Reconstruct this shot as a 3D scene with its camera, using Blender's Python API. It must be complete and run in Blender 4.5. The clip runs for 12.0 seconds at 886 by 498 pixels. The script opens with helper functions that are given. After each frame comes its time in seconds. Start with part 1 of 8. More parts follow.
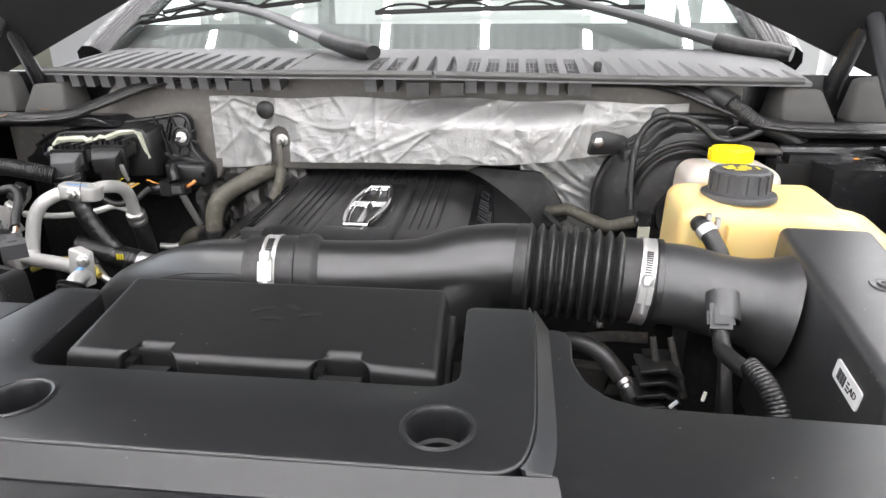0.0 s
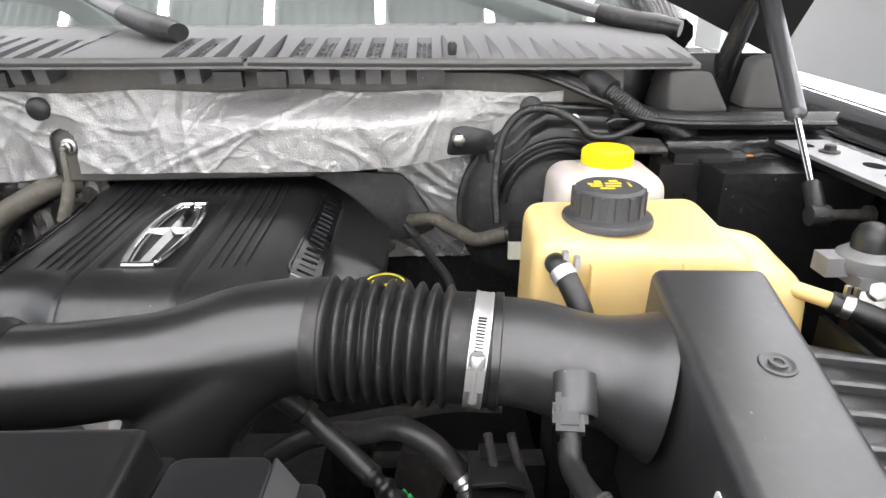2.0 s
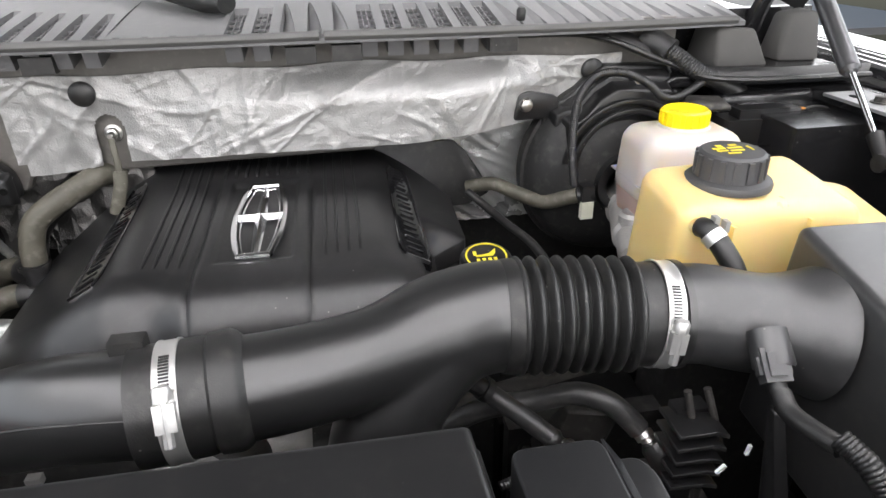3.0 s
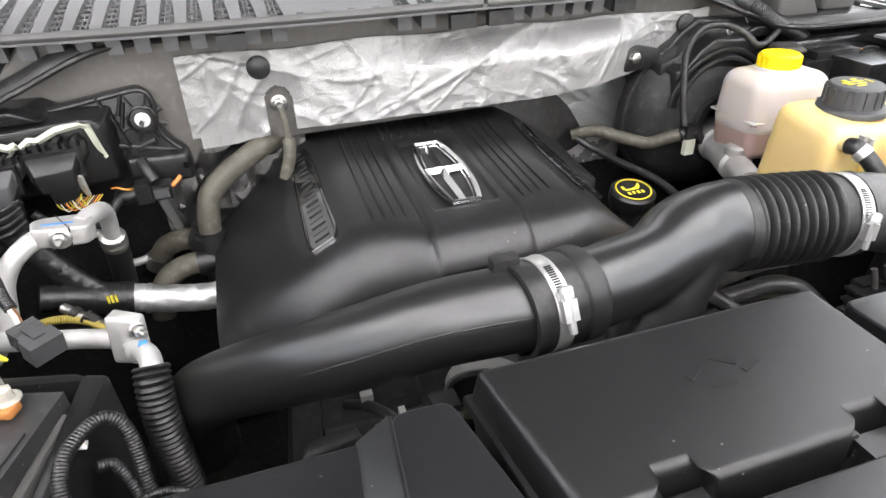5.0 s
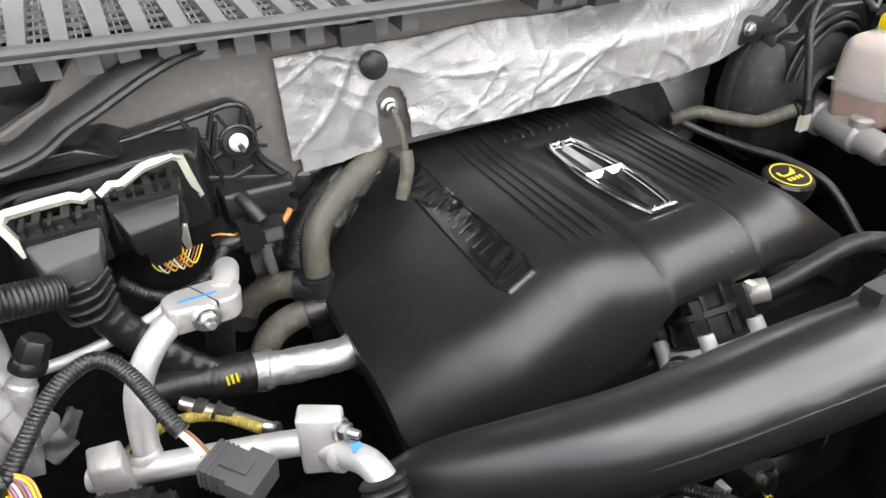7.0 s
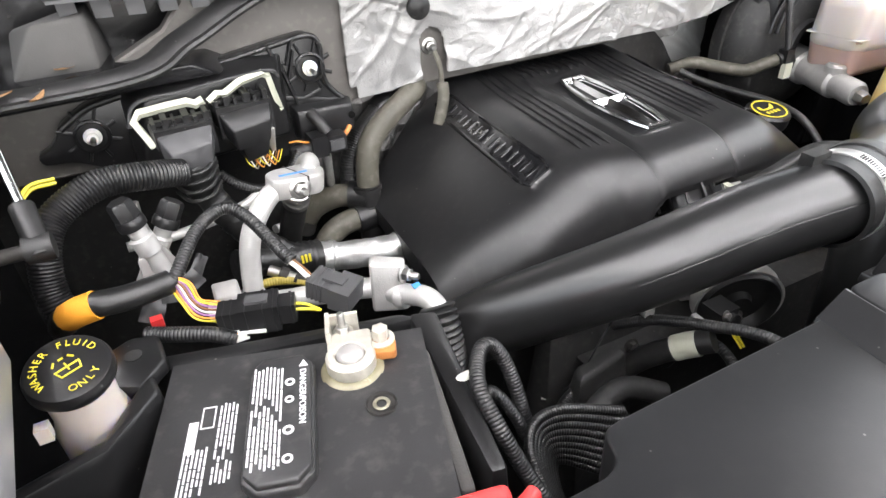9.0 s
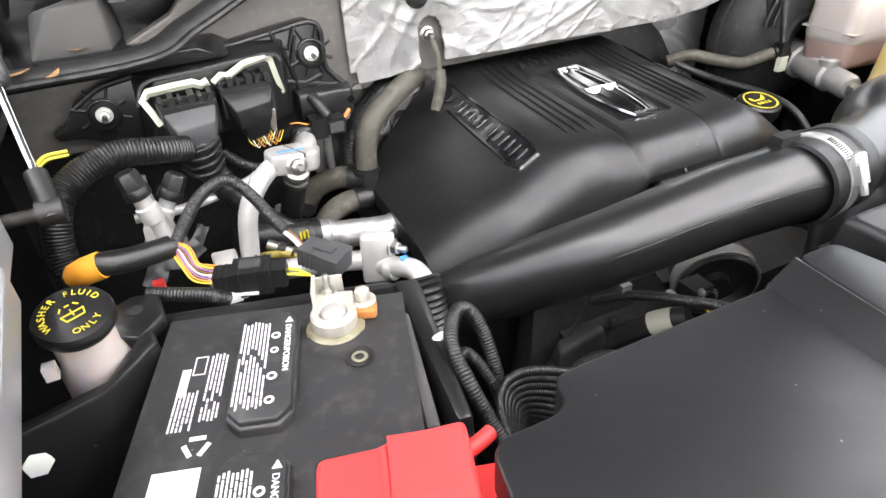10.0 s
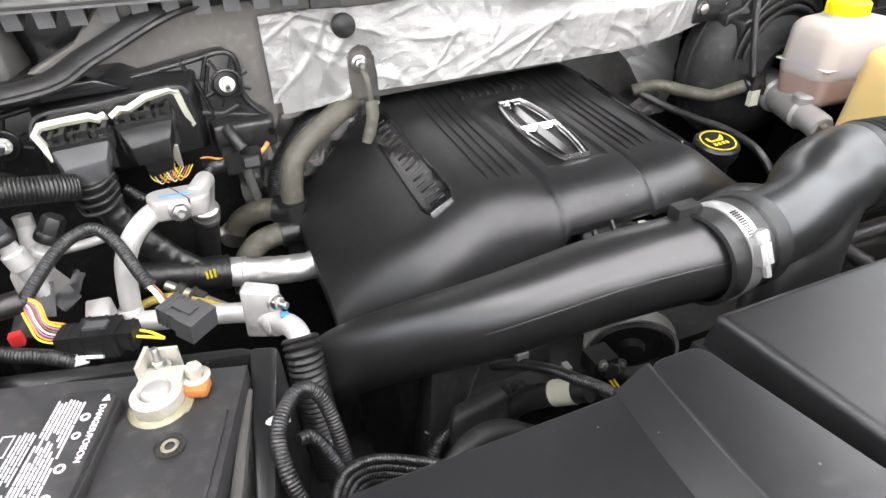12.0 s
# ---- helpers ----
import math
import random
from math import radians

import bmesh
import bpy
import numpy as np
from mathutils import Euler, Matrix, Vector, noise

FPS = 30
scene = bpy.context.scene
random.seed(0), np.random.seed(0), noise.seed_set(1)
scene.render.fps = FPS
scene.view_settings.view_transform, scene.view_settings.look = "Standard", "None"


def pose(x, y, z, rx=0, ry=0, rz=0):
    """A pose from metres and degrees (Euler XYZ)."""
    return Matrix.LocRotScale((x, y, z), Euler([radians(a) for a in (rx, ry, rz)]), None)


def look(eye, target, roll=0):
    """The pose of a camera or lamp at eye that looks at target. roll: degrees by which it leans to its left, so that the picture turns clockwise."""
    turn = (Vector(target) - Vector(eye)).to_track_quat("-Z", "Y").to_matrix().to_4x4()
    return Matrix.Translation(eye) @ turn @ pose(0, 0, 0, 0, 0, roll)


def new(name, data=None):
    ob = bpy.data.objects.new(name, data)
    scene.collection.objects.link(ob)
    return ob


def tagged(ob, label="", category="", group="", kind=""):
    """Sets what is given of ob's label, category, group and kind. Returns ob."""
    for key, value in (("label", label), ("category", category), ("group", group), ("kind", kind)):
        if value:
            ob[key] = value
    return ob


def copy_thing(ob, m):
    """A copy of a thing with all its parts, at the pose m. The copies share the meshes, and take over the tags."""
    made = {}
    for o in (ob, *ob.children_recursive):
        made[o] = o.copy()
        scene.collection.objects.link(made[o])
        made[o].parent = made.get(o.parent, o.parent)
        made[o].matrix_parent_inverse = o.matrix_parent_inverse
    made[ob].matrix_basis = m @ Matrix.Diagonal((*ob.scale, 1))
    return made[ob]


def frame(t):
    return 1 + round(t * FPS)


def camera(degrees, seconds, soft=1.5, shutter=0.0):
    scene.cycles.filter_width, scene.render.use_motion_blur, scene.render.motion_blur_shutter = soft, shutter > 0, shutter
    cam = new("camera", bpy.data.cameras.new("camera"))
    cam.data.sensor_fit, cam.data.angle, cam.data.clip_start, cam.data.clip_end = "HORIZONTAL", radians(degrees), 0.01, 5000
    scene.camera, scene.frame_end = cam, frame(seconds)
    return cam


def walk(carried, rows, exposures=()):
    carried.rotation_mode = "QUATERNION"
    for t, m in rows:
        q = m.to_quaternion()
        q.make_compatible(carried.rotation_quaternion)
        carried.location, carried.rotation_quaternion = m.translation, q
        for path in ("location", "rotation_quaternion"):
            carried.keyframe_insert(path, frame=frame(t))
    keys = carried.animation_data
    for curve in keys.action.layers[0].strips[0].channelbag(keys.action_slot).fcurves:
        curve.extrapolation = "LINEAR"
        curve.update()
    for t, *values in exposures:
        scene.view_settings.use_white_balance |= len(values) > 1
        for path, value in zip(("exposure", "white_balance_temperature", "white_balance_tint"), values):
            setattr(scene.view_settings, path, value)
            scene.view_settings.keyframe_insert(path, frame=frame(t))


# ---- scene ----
cam = camera(71.6, 12.0)
PATH = [
    (0, (0.128, 0.014, 1.29), (-0.075, 1.889, 0.623), -0.1),
    (0.5, (0.185, 0.07, 1.282), (0.023, 1.947, 0.611), -0.2),
    (1, (0.232, 0.146, 1.281), (0.124, 2.028, 0.614), -0.2),
    (1.5, (0.259, 0.195, 1.293), (0.21, 2.073, 0.608), -0.1),
    (2, (0.239, 0.214, 1.302), (0.262, 2.062, 0.536), -0.4),
    (2.5, (0.149, 0.235, 1.324), (0.297, 2.045, 0.485), -0.7),
    (3, (0.025, 0.229, 1.337), (0.301, 1.981, 0.412), -1.2),
    (3.2, (-0.015, 0.228, 1.342), (0.298, 1.955, 0.385), -1.3),
    (4.8, (-0.265, 0.179, 1.369), (0.214, 1.83, 0.346), -2.1),
    (5, (-0.307, 0.197, 1.367), (0.188, 1.84, 0.34), -2.2),
    (5.5, (-0.426, 0.26, 1.359), (0.138, 1.873, 0.32), -2.5),
    (6, (-0.486, 0.328, 1.36), (0.169, 1.896, 0.306), -2.9),
    (6.5, (-0.506, 0.394, 1.351), (0.212, 1.924, 0.281), -3.1),
    (7, (-0.531, 0.442, 1.344), (0.223, 1.953, 0.273), -3.1),
    (7.5, (-0.573, 0.45, 1.336), (0.188, 1.951, 0.255), -3.2),
    (7.7, (-0.597, 0.436, 1.34), (0.16, 1.933, 0.251), -3.3),
    (9.3, (-0.641, 0.285, 1.333), (0.073, 1.794, 0.233), -3.1),
    (9.5, (-0.638, 0.274, 1.332), (0.066, 1.787, 0.23), -3.1),
    (10, (-0.634, 0.259, 1.332), (0.05, 1.781, 0.229), -3.0),
    (10.5, (-0.632, 0.254, 1.342), (0.037, 1.782, 0.238), -3.0),
    (11, (-0.616, 0.254, 1.356), (0.045, 1.784, 0.25), -2.9),
    (11.5, (-0.565, 0.251, 1.365), (0.085, 1.784, 0.257), -2.9),
    (12, (-0.48, 0.264, 1.355), (0.122, 1.815, 0.245), -2.5),
]
walk(cam, [(t, look(eye, target, roll)) for t, eye, target, roll in PATH], [(0, -0.12), (1.5, -0.10), (3, -0.28), (5, 0.05), (7, 0.06), (7.7, 0.10), (9.5, 0.28), (12, 0.28)])

# ---- light ----
world = bpy.data.worlds.new("world")
scene.world = world
world.use_nodes = True
wn = world.node_tree.nodes
sky = wn.new("ShaderNodeTexSky")
sky.sky_type = "NISHITA"
sky.sun_disc = False
sky.sun_elevation = radians(50)
sky.sun_rotation = radians(200)
world.node_tree.links.new(sky.outputs[0], wn["Background"].inputs[0])
wn["Background"].inputs[1].default_value = 0.10
scene.view_settings.exposure = 0.0
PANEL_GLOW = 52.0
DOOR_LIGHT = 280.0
WEST_LIGHT = 250.0
EAST_LIGHT = 360.0


# ---- materials ----
def material(name, color, rough=0.5, metal=0.0, grain=400.0, bump=0.15, vary=0.25, stain=18.0, spec=0.5, dust=0.0, sss=0.0, coat=0.0, gloss=0.06):
    """A procedural surface: colour drift at a coarse and a fine scale, uneven gloss, fine relief, specks of dust."""
    m = bpy.data.materials.new(name)
    m.use_nodes = True
    n, l = m.node_tree.nodes, m.node_tree.links
    b = n["Principled BSDF"]
    tc = n.new("ShaderNodeTexCoord")
    big = n.new("ShaderNodeTexNoise")
    big.inputs["Scale"].default_value, big.inputs["Detail"].default_value = stain, 6
    fine = n.new("ShaderNodeTexNoise")
    fine.inputs["Scale"].default_value, fine.inputs["Detail"].default_value = grain, 3
    for t in (big, fine):
        l.new(tc.outputs["Object"], t.inputs["Vector"])
    mix = n.new("ShaderNodeMix")
    mix.data_type = "RGBA"
    lo = [c * (1 - vary) for c in color]
    hi = [min(1.0, c * (1 + vary)) for c in color]
    mix.inputs["A"].default_value, mix.inputs["B"].default_value = (*lo, 1), (*hi, 1)
    l.new(big.outputs["Fac"], mix.inputs["Factor"])
    out = mix.outputs["Result"]
    if dust > 0:
        speck = n.new("ShaderNodeTexNoise")
        speck.inputs["Scale"].default_value, speck.inputs["Detail"].default_value = 90.0, 8
        l.new(tc.outputs["Object"], speck.inputs["Vector"])
        ramp = n.new("ShaderNodeMapRange")
        ramp.inputs["From Min"].default_value, ramp.inputs["From Max"].default_value = 0.52, 0.80
        ramp.inputs["To Max"].default_value = dust
        l.new(speck.outputs["Fac"], ramp.inputs["Value"])
        dm = n.new("ShaderNodeMix")
        dm.data_type = "RGBA"
        dm.inputs["B"].default_value = (0.30, 0.28, 0.25, 1)
        l.new(ramp.outputs[0], dm.inputs["Factor"])
        l.new(out, dm.inputs["A"])
        out = dm.outputs["Result"]
    if dust > 0:
        dots = n.new("ShaderNodeTexVoronoi")
        dots.inputs["Scale"].default_value = 75.0
        l.new(tc.outputs["Object"], dots.inputs["Vector"])
        near = n.new("ShaderNodeMapRange")
        near.inputs["From Min"].default_value, near.inputs["From Max"].default_value = 0.075, 0.045
        l.new(dots.outputs["Distance"], near.inputs["Value"])
        pick = n.new("ShaderNodeMath")
        pick.operation = "GREATER_THAN"
        pick.inputs[1].default_value = 0.72
        sep = n.new("ShaderNodeSeparateColor")
        l.new(dots.outputs["Color"], sep.inputs[0])
        l.new(sep.outputs[0], pick.inputs[0])
        both = n.new("ShaderNodeMath")
        both.operation = "MULTIPLY"
        l.new(near.outputs[0], both.inputs[0])
        l.new(pick.outputs[0], both.inputs[1])
        dd = n.new("ShaderNodeMix")
        dd.data_type = "RGBA"
        dd.inputs["B"].default_value = (0.16, 0.15, 0.14, 1)
        l.new(both.outputs[0], dd.inputs["Factor"])
        l.new(out, dd.inputs["A"])
        out = dd.outputs["Result"]
    l.new(out, b.inputs["Base Color"])
    rr = n.new("ShaderNodeMapRange")
    rr.inputs["To Min"].default_value, rr.inputs["To Max"].default_value = max(0.03, rough - gloss), min(1, rough + gloss)
    l.new(big.outputs["Fac"], rr.inputs["Value"])
    l.new(rr.outputs[0], b.inputs["Roughness"])
    b.inputs["Metallic"].default_value = metal
    b.inputs["Specular IOR Level"].default_value = spec
    b.inputs["Coat Weight"].default_value = coat
    if sss > 0:
        b.inputs["Subsurface Weight"].default_value = sss
        b.inputs["Subsurface Radius"].default_value = (0.03, 0.02, 0.008)
        b.inputs["Subsurface Scale"].default_value = 0.6
    if bump > 0:
        bn = n.new("ShaderNodeBump")
        bn.inputs["Strength"].default_value, bn.inputs["Distance"].default_value = bump, 0.0006
        l.new(fine.outputs["Fac"], bn.inputs["Height"])
        l.new(bn.outputs[0], b.inputs["Normal"])
    return m


def foil_material(name, color, rough, scale, fold, depth, metal=0.92):
    """Crumpled aluminium foil: folds of several sizes over a fine woven emboss."""
    m = material(name, color, rough, metal, 900, 0, 0.10, 10, gloss=0.05)
    n, l = m.node_tree.nodes, m.node_tree.links
    b = n["Principled BSDF"]
    tc = n.new("ShaderNodeTexCoord")
    vor = n.new("ShaderNodeTexVoronoi")
    vor.feature = "DISTANCE_TO_EDGE"
    vor.inputs["Scale"].default_value = scale
    warp = n.new("ShaderNodeTexNoise")
    warp.inputs["Scale"].default_value, warp.inputs["Detail"].default_value = scale * 0.8, 4
    add = n.new("ShaderNodeVectorMath")
    add.operation = "MULTIPLY_ADD"
    add.inputs[1].default_value = (0.16, 0.16, 0.16)
    l.new(tc.outputs["Object"], warp.inputs["Vector"])
    l.new(warp.outputs["Color"], add.inputs[0])
    l.new(tc.outputs["Object"], add.inputs[2])
    l.new(add.outputs[0], vor.inputs["Vector"])
    rampv = n.new("ShaderNodeMapRange")
    rampv.inputs["From Max"].default_value = 0.018
    l.new(vor.outputs["Distance"], rampv.inputs["Value"])
    small = n.new("ShaderNodeTexNoise")
    small.inputs["Scale"].default_value, small.inputs["Detail"].default_value = 420.0, 5
    l.new(tc.outputs["Object"], small.inputs["Vector"])
    b1, b2 = n.new("ShaderNodeBump"), n.new("ShaderNodeBump")
    b1.inputs["Strength"].default_value, b1.inputs["Distance"].default_value = fold, depth
    b2.inputs["Strength"].default_value, b2.inputs["Distance"].default_value = 1.0, 0.0010
    l.new(rampv.outputs[0], b1.inputs["Height"])
    l.new(small.outputs["Fac"], b2.inputs["Height"])
    l.new(b1.outputs[0], b2.inputs["Normal"])
    l.new(b2.outputs[0], b.inputs["Normal"])
    return m


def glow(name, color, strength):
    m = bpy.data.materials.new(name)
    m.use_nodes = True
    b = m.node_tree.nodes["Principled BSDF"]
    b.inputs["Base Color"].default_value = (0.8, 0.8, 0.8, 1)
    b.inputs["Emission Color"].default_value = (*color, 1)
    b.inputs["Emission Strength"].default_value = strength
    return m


def glass_material(name, color):
    m = bpy.data.materials.new(name)
    m.use_nodes = True
    b = m.node_tree.nodes["Principled BSDF"]
    b.inputs["Base Color"].default_value = (*color, 1)
    b.inputs["Roughness"].default_value = 0.02
    b.inputs["Transmission Weight"].default_value = 1.0
    b.inputs["IOR"].default_value = 1.5
    return m


PLASTIC = material("black_moulded_plastic", (0.0100, 0.0100, 0.0105), 0.31, 0, 1500, 0.12, 0.2, 14, spec=0.5, dust=0.02)
COVER = material("radiator_cover_plastic", (0.0098, 0.0101, 0.0110), 0.32, 0, 1300, 0.12, 0.25, 9, spec=0.65, dust=0.02)
AIRBOX = material("dusty_housing_plastic", (0.026, 0.026, 0.027), 0.40, 0, 1400, 0.12, 0.15, 12, spec=0.9, dust=0.06)
SATIN = material("satin_intake_plastic", (0.0125, 0.0125, 0.0128), 0.31, 0, 1200, 0.0, 0.1, 8, spec=0.9, gloss=0.02)
ENGINE = material("engine_cover_plastic", (0.0100, 0.0100, 0.0106), 0.34, 0, 1500, 0.14, 0.25, 10, spec=0.65, dust=0.04)
RUBBER = material("black_rubber", (0.013, 0.013, 0.013), 0.42, 0, 800, 0.2, 0.3, 30, dust=0.08)
OLD_RUBBER = material("faded_brown_rubber", (0.074, 0.069, 0.053), 0.58, 0, 700, 0.35, 0.35, 40, dust=0.3)
LOOM = material("ribbed_loom", (0.012, 0.012, 0.0125), 0.33, 0, 900, 0.2, 0.3, 40, dust=0.10)
TAPE = material("wrapped_black_tape", (0.012, 0.012, 0.012), 0.30, 0, 160, 0.9, 0.3, 50)
PAINT = material("dusty_body_paint", (0.115, 0.108, 0.099), 0.50, 0, 500, 0.12, 0.25, 7, dust=0.25)
GLOSSY = material("polished_black_paint", (0.010, 0.010, 0.011), 0.08, 0, 700, 0.0, 0.2, 8, coat=1.0, gloss=0.02)
BODY = material("black_body_paint", (0.010, 0.010, 0.011), 0.22, 0, 700, 0.03, 0.3, 8, dust=0.05, coat=0.2)
GREY_FOAM = material("grey_foam_block", (0.075, 0.073, 0.070), 0.85, 0, 600, 0.5, 0.2, 30)
COWL = material("weathered_cowl_plastic", (0.115, 0.115, 0.118), 0.50, 0, 700, 0.2, 0.2, 12, dust=0.10)
LIP = material("weatherstrip", (0.085, 0.084, 0.082), 0.6, 0, 600, 0.2, 0.2, 16)
DARK = material("dark_underhood_metal", (0.012, 0.012, 0.012), 0.6, 0, 300, 0.3, 0.4, 20, dust=0.12)
LINER = material("matte_hood_liner", (0.010, 0.010, 0.010), 0.75, 0, 300, 0.3, 0.3, 20, spec=0.3)
# near-black colour that paints in the shade of openings and deep parts
SHADE_BLACK = material("shade_black", (0.003, 0.003, 0.003), 0.9, 0, 300, 0, 0.2, 20, spec=0.1)
GREASE = material("grimy_cast_metal", (0.034, 0.032, 0.030), 0.6, 0.4, 300, 0.5, 0.45, 45, dust=0.2)
ALU = material("bare_aluminium", (0.53, 0.525, 0.51), 0.48, 0.45, 500, 0.45, 0.22, 45)
CAST = material("cast_aluminium", (0.42, 0.41, 0.395), 0.5, 0.45, 500, 0.5, 0.25, 60)
STEEL = material("zinc_steel", (0.55, 0.54, 0.52), 0.36, 1.0, 500, 0.15, 0.15, 50)
BAND = material("bright_clamp_steel", (0.66, 0.655, 0.64), 0.34, 0.75, 500, 0.1, 0.10, 60)
CHROME = material("chrome", (0.90, 0.90, 0.91), 0.13, 1.0, 300, 0.0, 0.04, 30)
FOIL = foil_material("crumpled_foil", (0.335, 0.333, 0.327), 0.42, 15, 0.16, 0.0006, 0.55)
DARK_FOIL = foil_material("dark_foil", (0.16, 0.155, 0.15), 0.32, 30, 0.3, 0.001)
FOIL_TIGHT = foil_material("wrinkled_foil", (0.80, 0.80, 0.79), 0.28, 34, 0.5, 0.002, 0.6)
SLEEVE = foil_material("silver_heat_sleeve", (0.74, 0.74, 0.73), 0.36, 90, 0.8, 0.002)
GREY_HOSE = material("grey_black_rubber", (0.022, 0.022, 0.022), 0.42, 0, 800, 0.2, 0.3, 30, dust=0.12)
YELLOWED = material("yellowed_translucent_plastic", (0.74, 0.56, 0.25), 0.30, 0, 300, 0.05, 0.10, 9, sss=0.6)
MILKY = material("milky_translucent_plastic", (0.54, 0.49, 0.455), 0.38, 0, 300, 0.08, 0.06, 16, sss=0.5)
PINKISH = material("fluid_tinted_plastic", (0.42, 0.30, 0.265), 0.38, 0, 300, 0.08, 0.10, 20, sss=0.5)
YELLOW = material("yellow_cap_plastic", (0.86, 0.66, 0.01), 0.35, 0, 600, 0.1, 0.06, 20)
YELLOW_INK = material("yellow_print", (0.70, 0.58, 0.04), 0.6, 0, 600, 0.1, 0.1, 60)
WHITE_INK = material("white_print", (0.75, 0.75, 0.74), 0.6, 0, 600, 0.1, 0.06, 40)
WHITE = material("white_nylon", (0.78, 0.77, 0.72), 0.45, 0, 500, 0.1, 0.08, 30, sss=0.2)
CREAM = material("cream_foam_gasket", (0.52, 0.53, 0.43), 0.7, 0, 500, 0.3, 0.10, 40)
RED = material("red_terminal_cover", (0.72, 0.045, 0.045), 0.42, 0, 600, 0.15, 0.08, 16)
ORANGE = material("orange_cloth_tape", (0.72, 0.30, 0.02), 0.7, 0, 500, 0.6, 0.15, 60)
SIGHT = material("dull_brass_ring", (0.22, 0.205, 0.15), 0.45, 0.3, 400, 0.3, 0.3, 90)
COPPER = material("corroded_copper", (0.50, 0.20, 0.06), 0.5, 0.4, 400, 0.4, 0.3, 60)
TERMINAL = material("corroded_lead_terminal", (0.50, 0.48, 0.42), 0.50, 0.35, 300, 0.8, 0.35, 90)
OCHRE_FILM = material("yellowed_clear_film", (0.20, 0.185, 0.12), 0.25, 0, 400, 0.3, 0.4, 120)
BATTERY = material("battery_case_plastic", (0.028, 0.028, 0.029), 0.40, 0, 800, 0.2, 0.3, 22, dust=0.12)
GREY_PLUG = material("grey_connector_plastic", (0.055, 0.055, 0.057), 0.5, 0, 700, 0.15, 0.2, 40)
WIPER = material("faded_wiper_paint", (0.085, 0.085, 0.088), 0.42, 0, 700, 0.1, 0.15, 20, dust=0.05)
GREEN = material("green_plastic", (0.02, 0.40, 0.10), 0.5, 0, 500, 0.1, 0.1, 40)
LEAF = material("dry_leaf", (0.36, 0.20, 0.09), 0.7, 0, 400, 0.3, 0.3, 60)
RAIL = material("bare_rail_metal", (0.50, 0.50, 0.51), 0.30, 0.6, 500, 0.1, 0.15, 14, dust=0.1)
DUSTY_STEEL = material("dusty_grey_steel", (0.21, 0.21, 0.215), 0.5, 0.3, 500, 0.3, 0.3, 20, dust=0.2)
GUNMETAL = material("gunmetal_strut_tube", (0.10, 0.10, 0.105), 0.30, 0.6, 500, 0.05, 0.15, 20)
BLUE = material("blue_paint", (0.06, 0.25, 0.62), 0.5, 0, 500, 0.1, 0.1, 30)
OCHRE = material("dull_yellow_loom", (0.33, 0.26, 0.05), 0.5, 0, 700, 0.2, 0.2, 40, dust=0.1)
WIRES = {
    "yellow": material("yellow_wire", (0.65, 0.55, 0.04), 0.45, 0, 500, 0, 0.1),
    "orange": material("orange_wire", (0.70, 0.28, 0.05), 0.45, 0, 500, 0, 0.1),
    "violet": material("violet_wire", (0.28, 0.14, 0.32), 0.45, 0, 500, 0, 0.1),
    "white": material("white_wire", (0.68, 0.66, 0.62), 0.45, 0, 500, 0, 0.1),
    "brown": material("brown_wire", (0.20, 0.09, 0.04), 0.45, 0, 500, 0, 0.1),
    "red": material("red_wire", (0.55, 0.03, 0.02), 0.45, 0, 500, 0, 0.1),
}
GLASS = glass_material("tinted_windscreen_glass", (0.90, 0.985, 0.95))
# emission that stands in for daylight outside the rear door
BRIGHT = glow("daylight_backdrop_glow", (1.0, 1.0, 1.0), 1.3)
LIME = material("bright_green_strip", (0.16, 0.80, 0.03), 0.5, 0, 300, 0.1, 0.1, 10)
CABIN = material("pale_cabin_trim", (0.30, 0.31, 0.30), 0.7, 0, 300, 0.2, 0.15, 6)
INTERIOR = material("dark_cabin_plastic", (0.09, 0.09, 0.09), 0.6, 0, 300, 0.2, 0.2, 10)
WALL = material("white_painted_wall", (0.55, 0.55, 0.54), 0.6, 0, 200, 0.15, 0.04, 2)
CEILING = material("grey_corrugated_ceiling", (0.55, 0.555, 0.56), 0.5, 0, 200, 0.1, 0.08, 2)
FLOOR = material("grey_epoxy_floor", (0.24, 0.235, 0.23), 0.4, 0, 120, 0.15, 0.15, 3)
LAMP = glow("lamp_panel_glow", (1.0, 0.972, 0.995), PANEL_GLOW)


# ---- tools ----
def root_of(ob):
    at = Vector((0, 0, 0))
    while ob is not None:
        at = at + ob.location
        ob = ob.parent
    return at


def thing(name, at, label, category, group="", kind=""):
    """An empty at the thing's base that its parts hang on."""
    ob = new(name)
    ob.empty_display_size = 0.02
    ob.location = at
    return tagged(ob, label, category, group, kind)


def mesh_of(name, bm, mat, origin=(0, 0, 0), smooth=40):
    bmesh.ops.recalc_face_normals(bm, faces=bm.faces[:])
    bm.transform(Matrix.Translation(-Vector(origin)))
    for f in bm.faces:
        f.smooth = True
    lim = radians(smooth)
    for e in bm.edges:
        if len(e.link_faces) == 2 and e.calc_face_angle(0) > lim:
            e.smooth = False
    me = bpy.data.meshes.new(name)
    bm.to_mesh(me)
    bm.free()
    me.materials.append(mat)
    return me


def part(name, bm, mat, parent, label="", smooth=40):
    """Links a bmesh, given in world places, as one mesh under a thing or a part."""
    ob = new(name, mesh_of(name, bm, mat, root_of(parent), smooth))
    ob.parent = parent
    if label:
        ob["label"] = label
    return ob


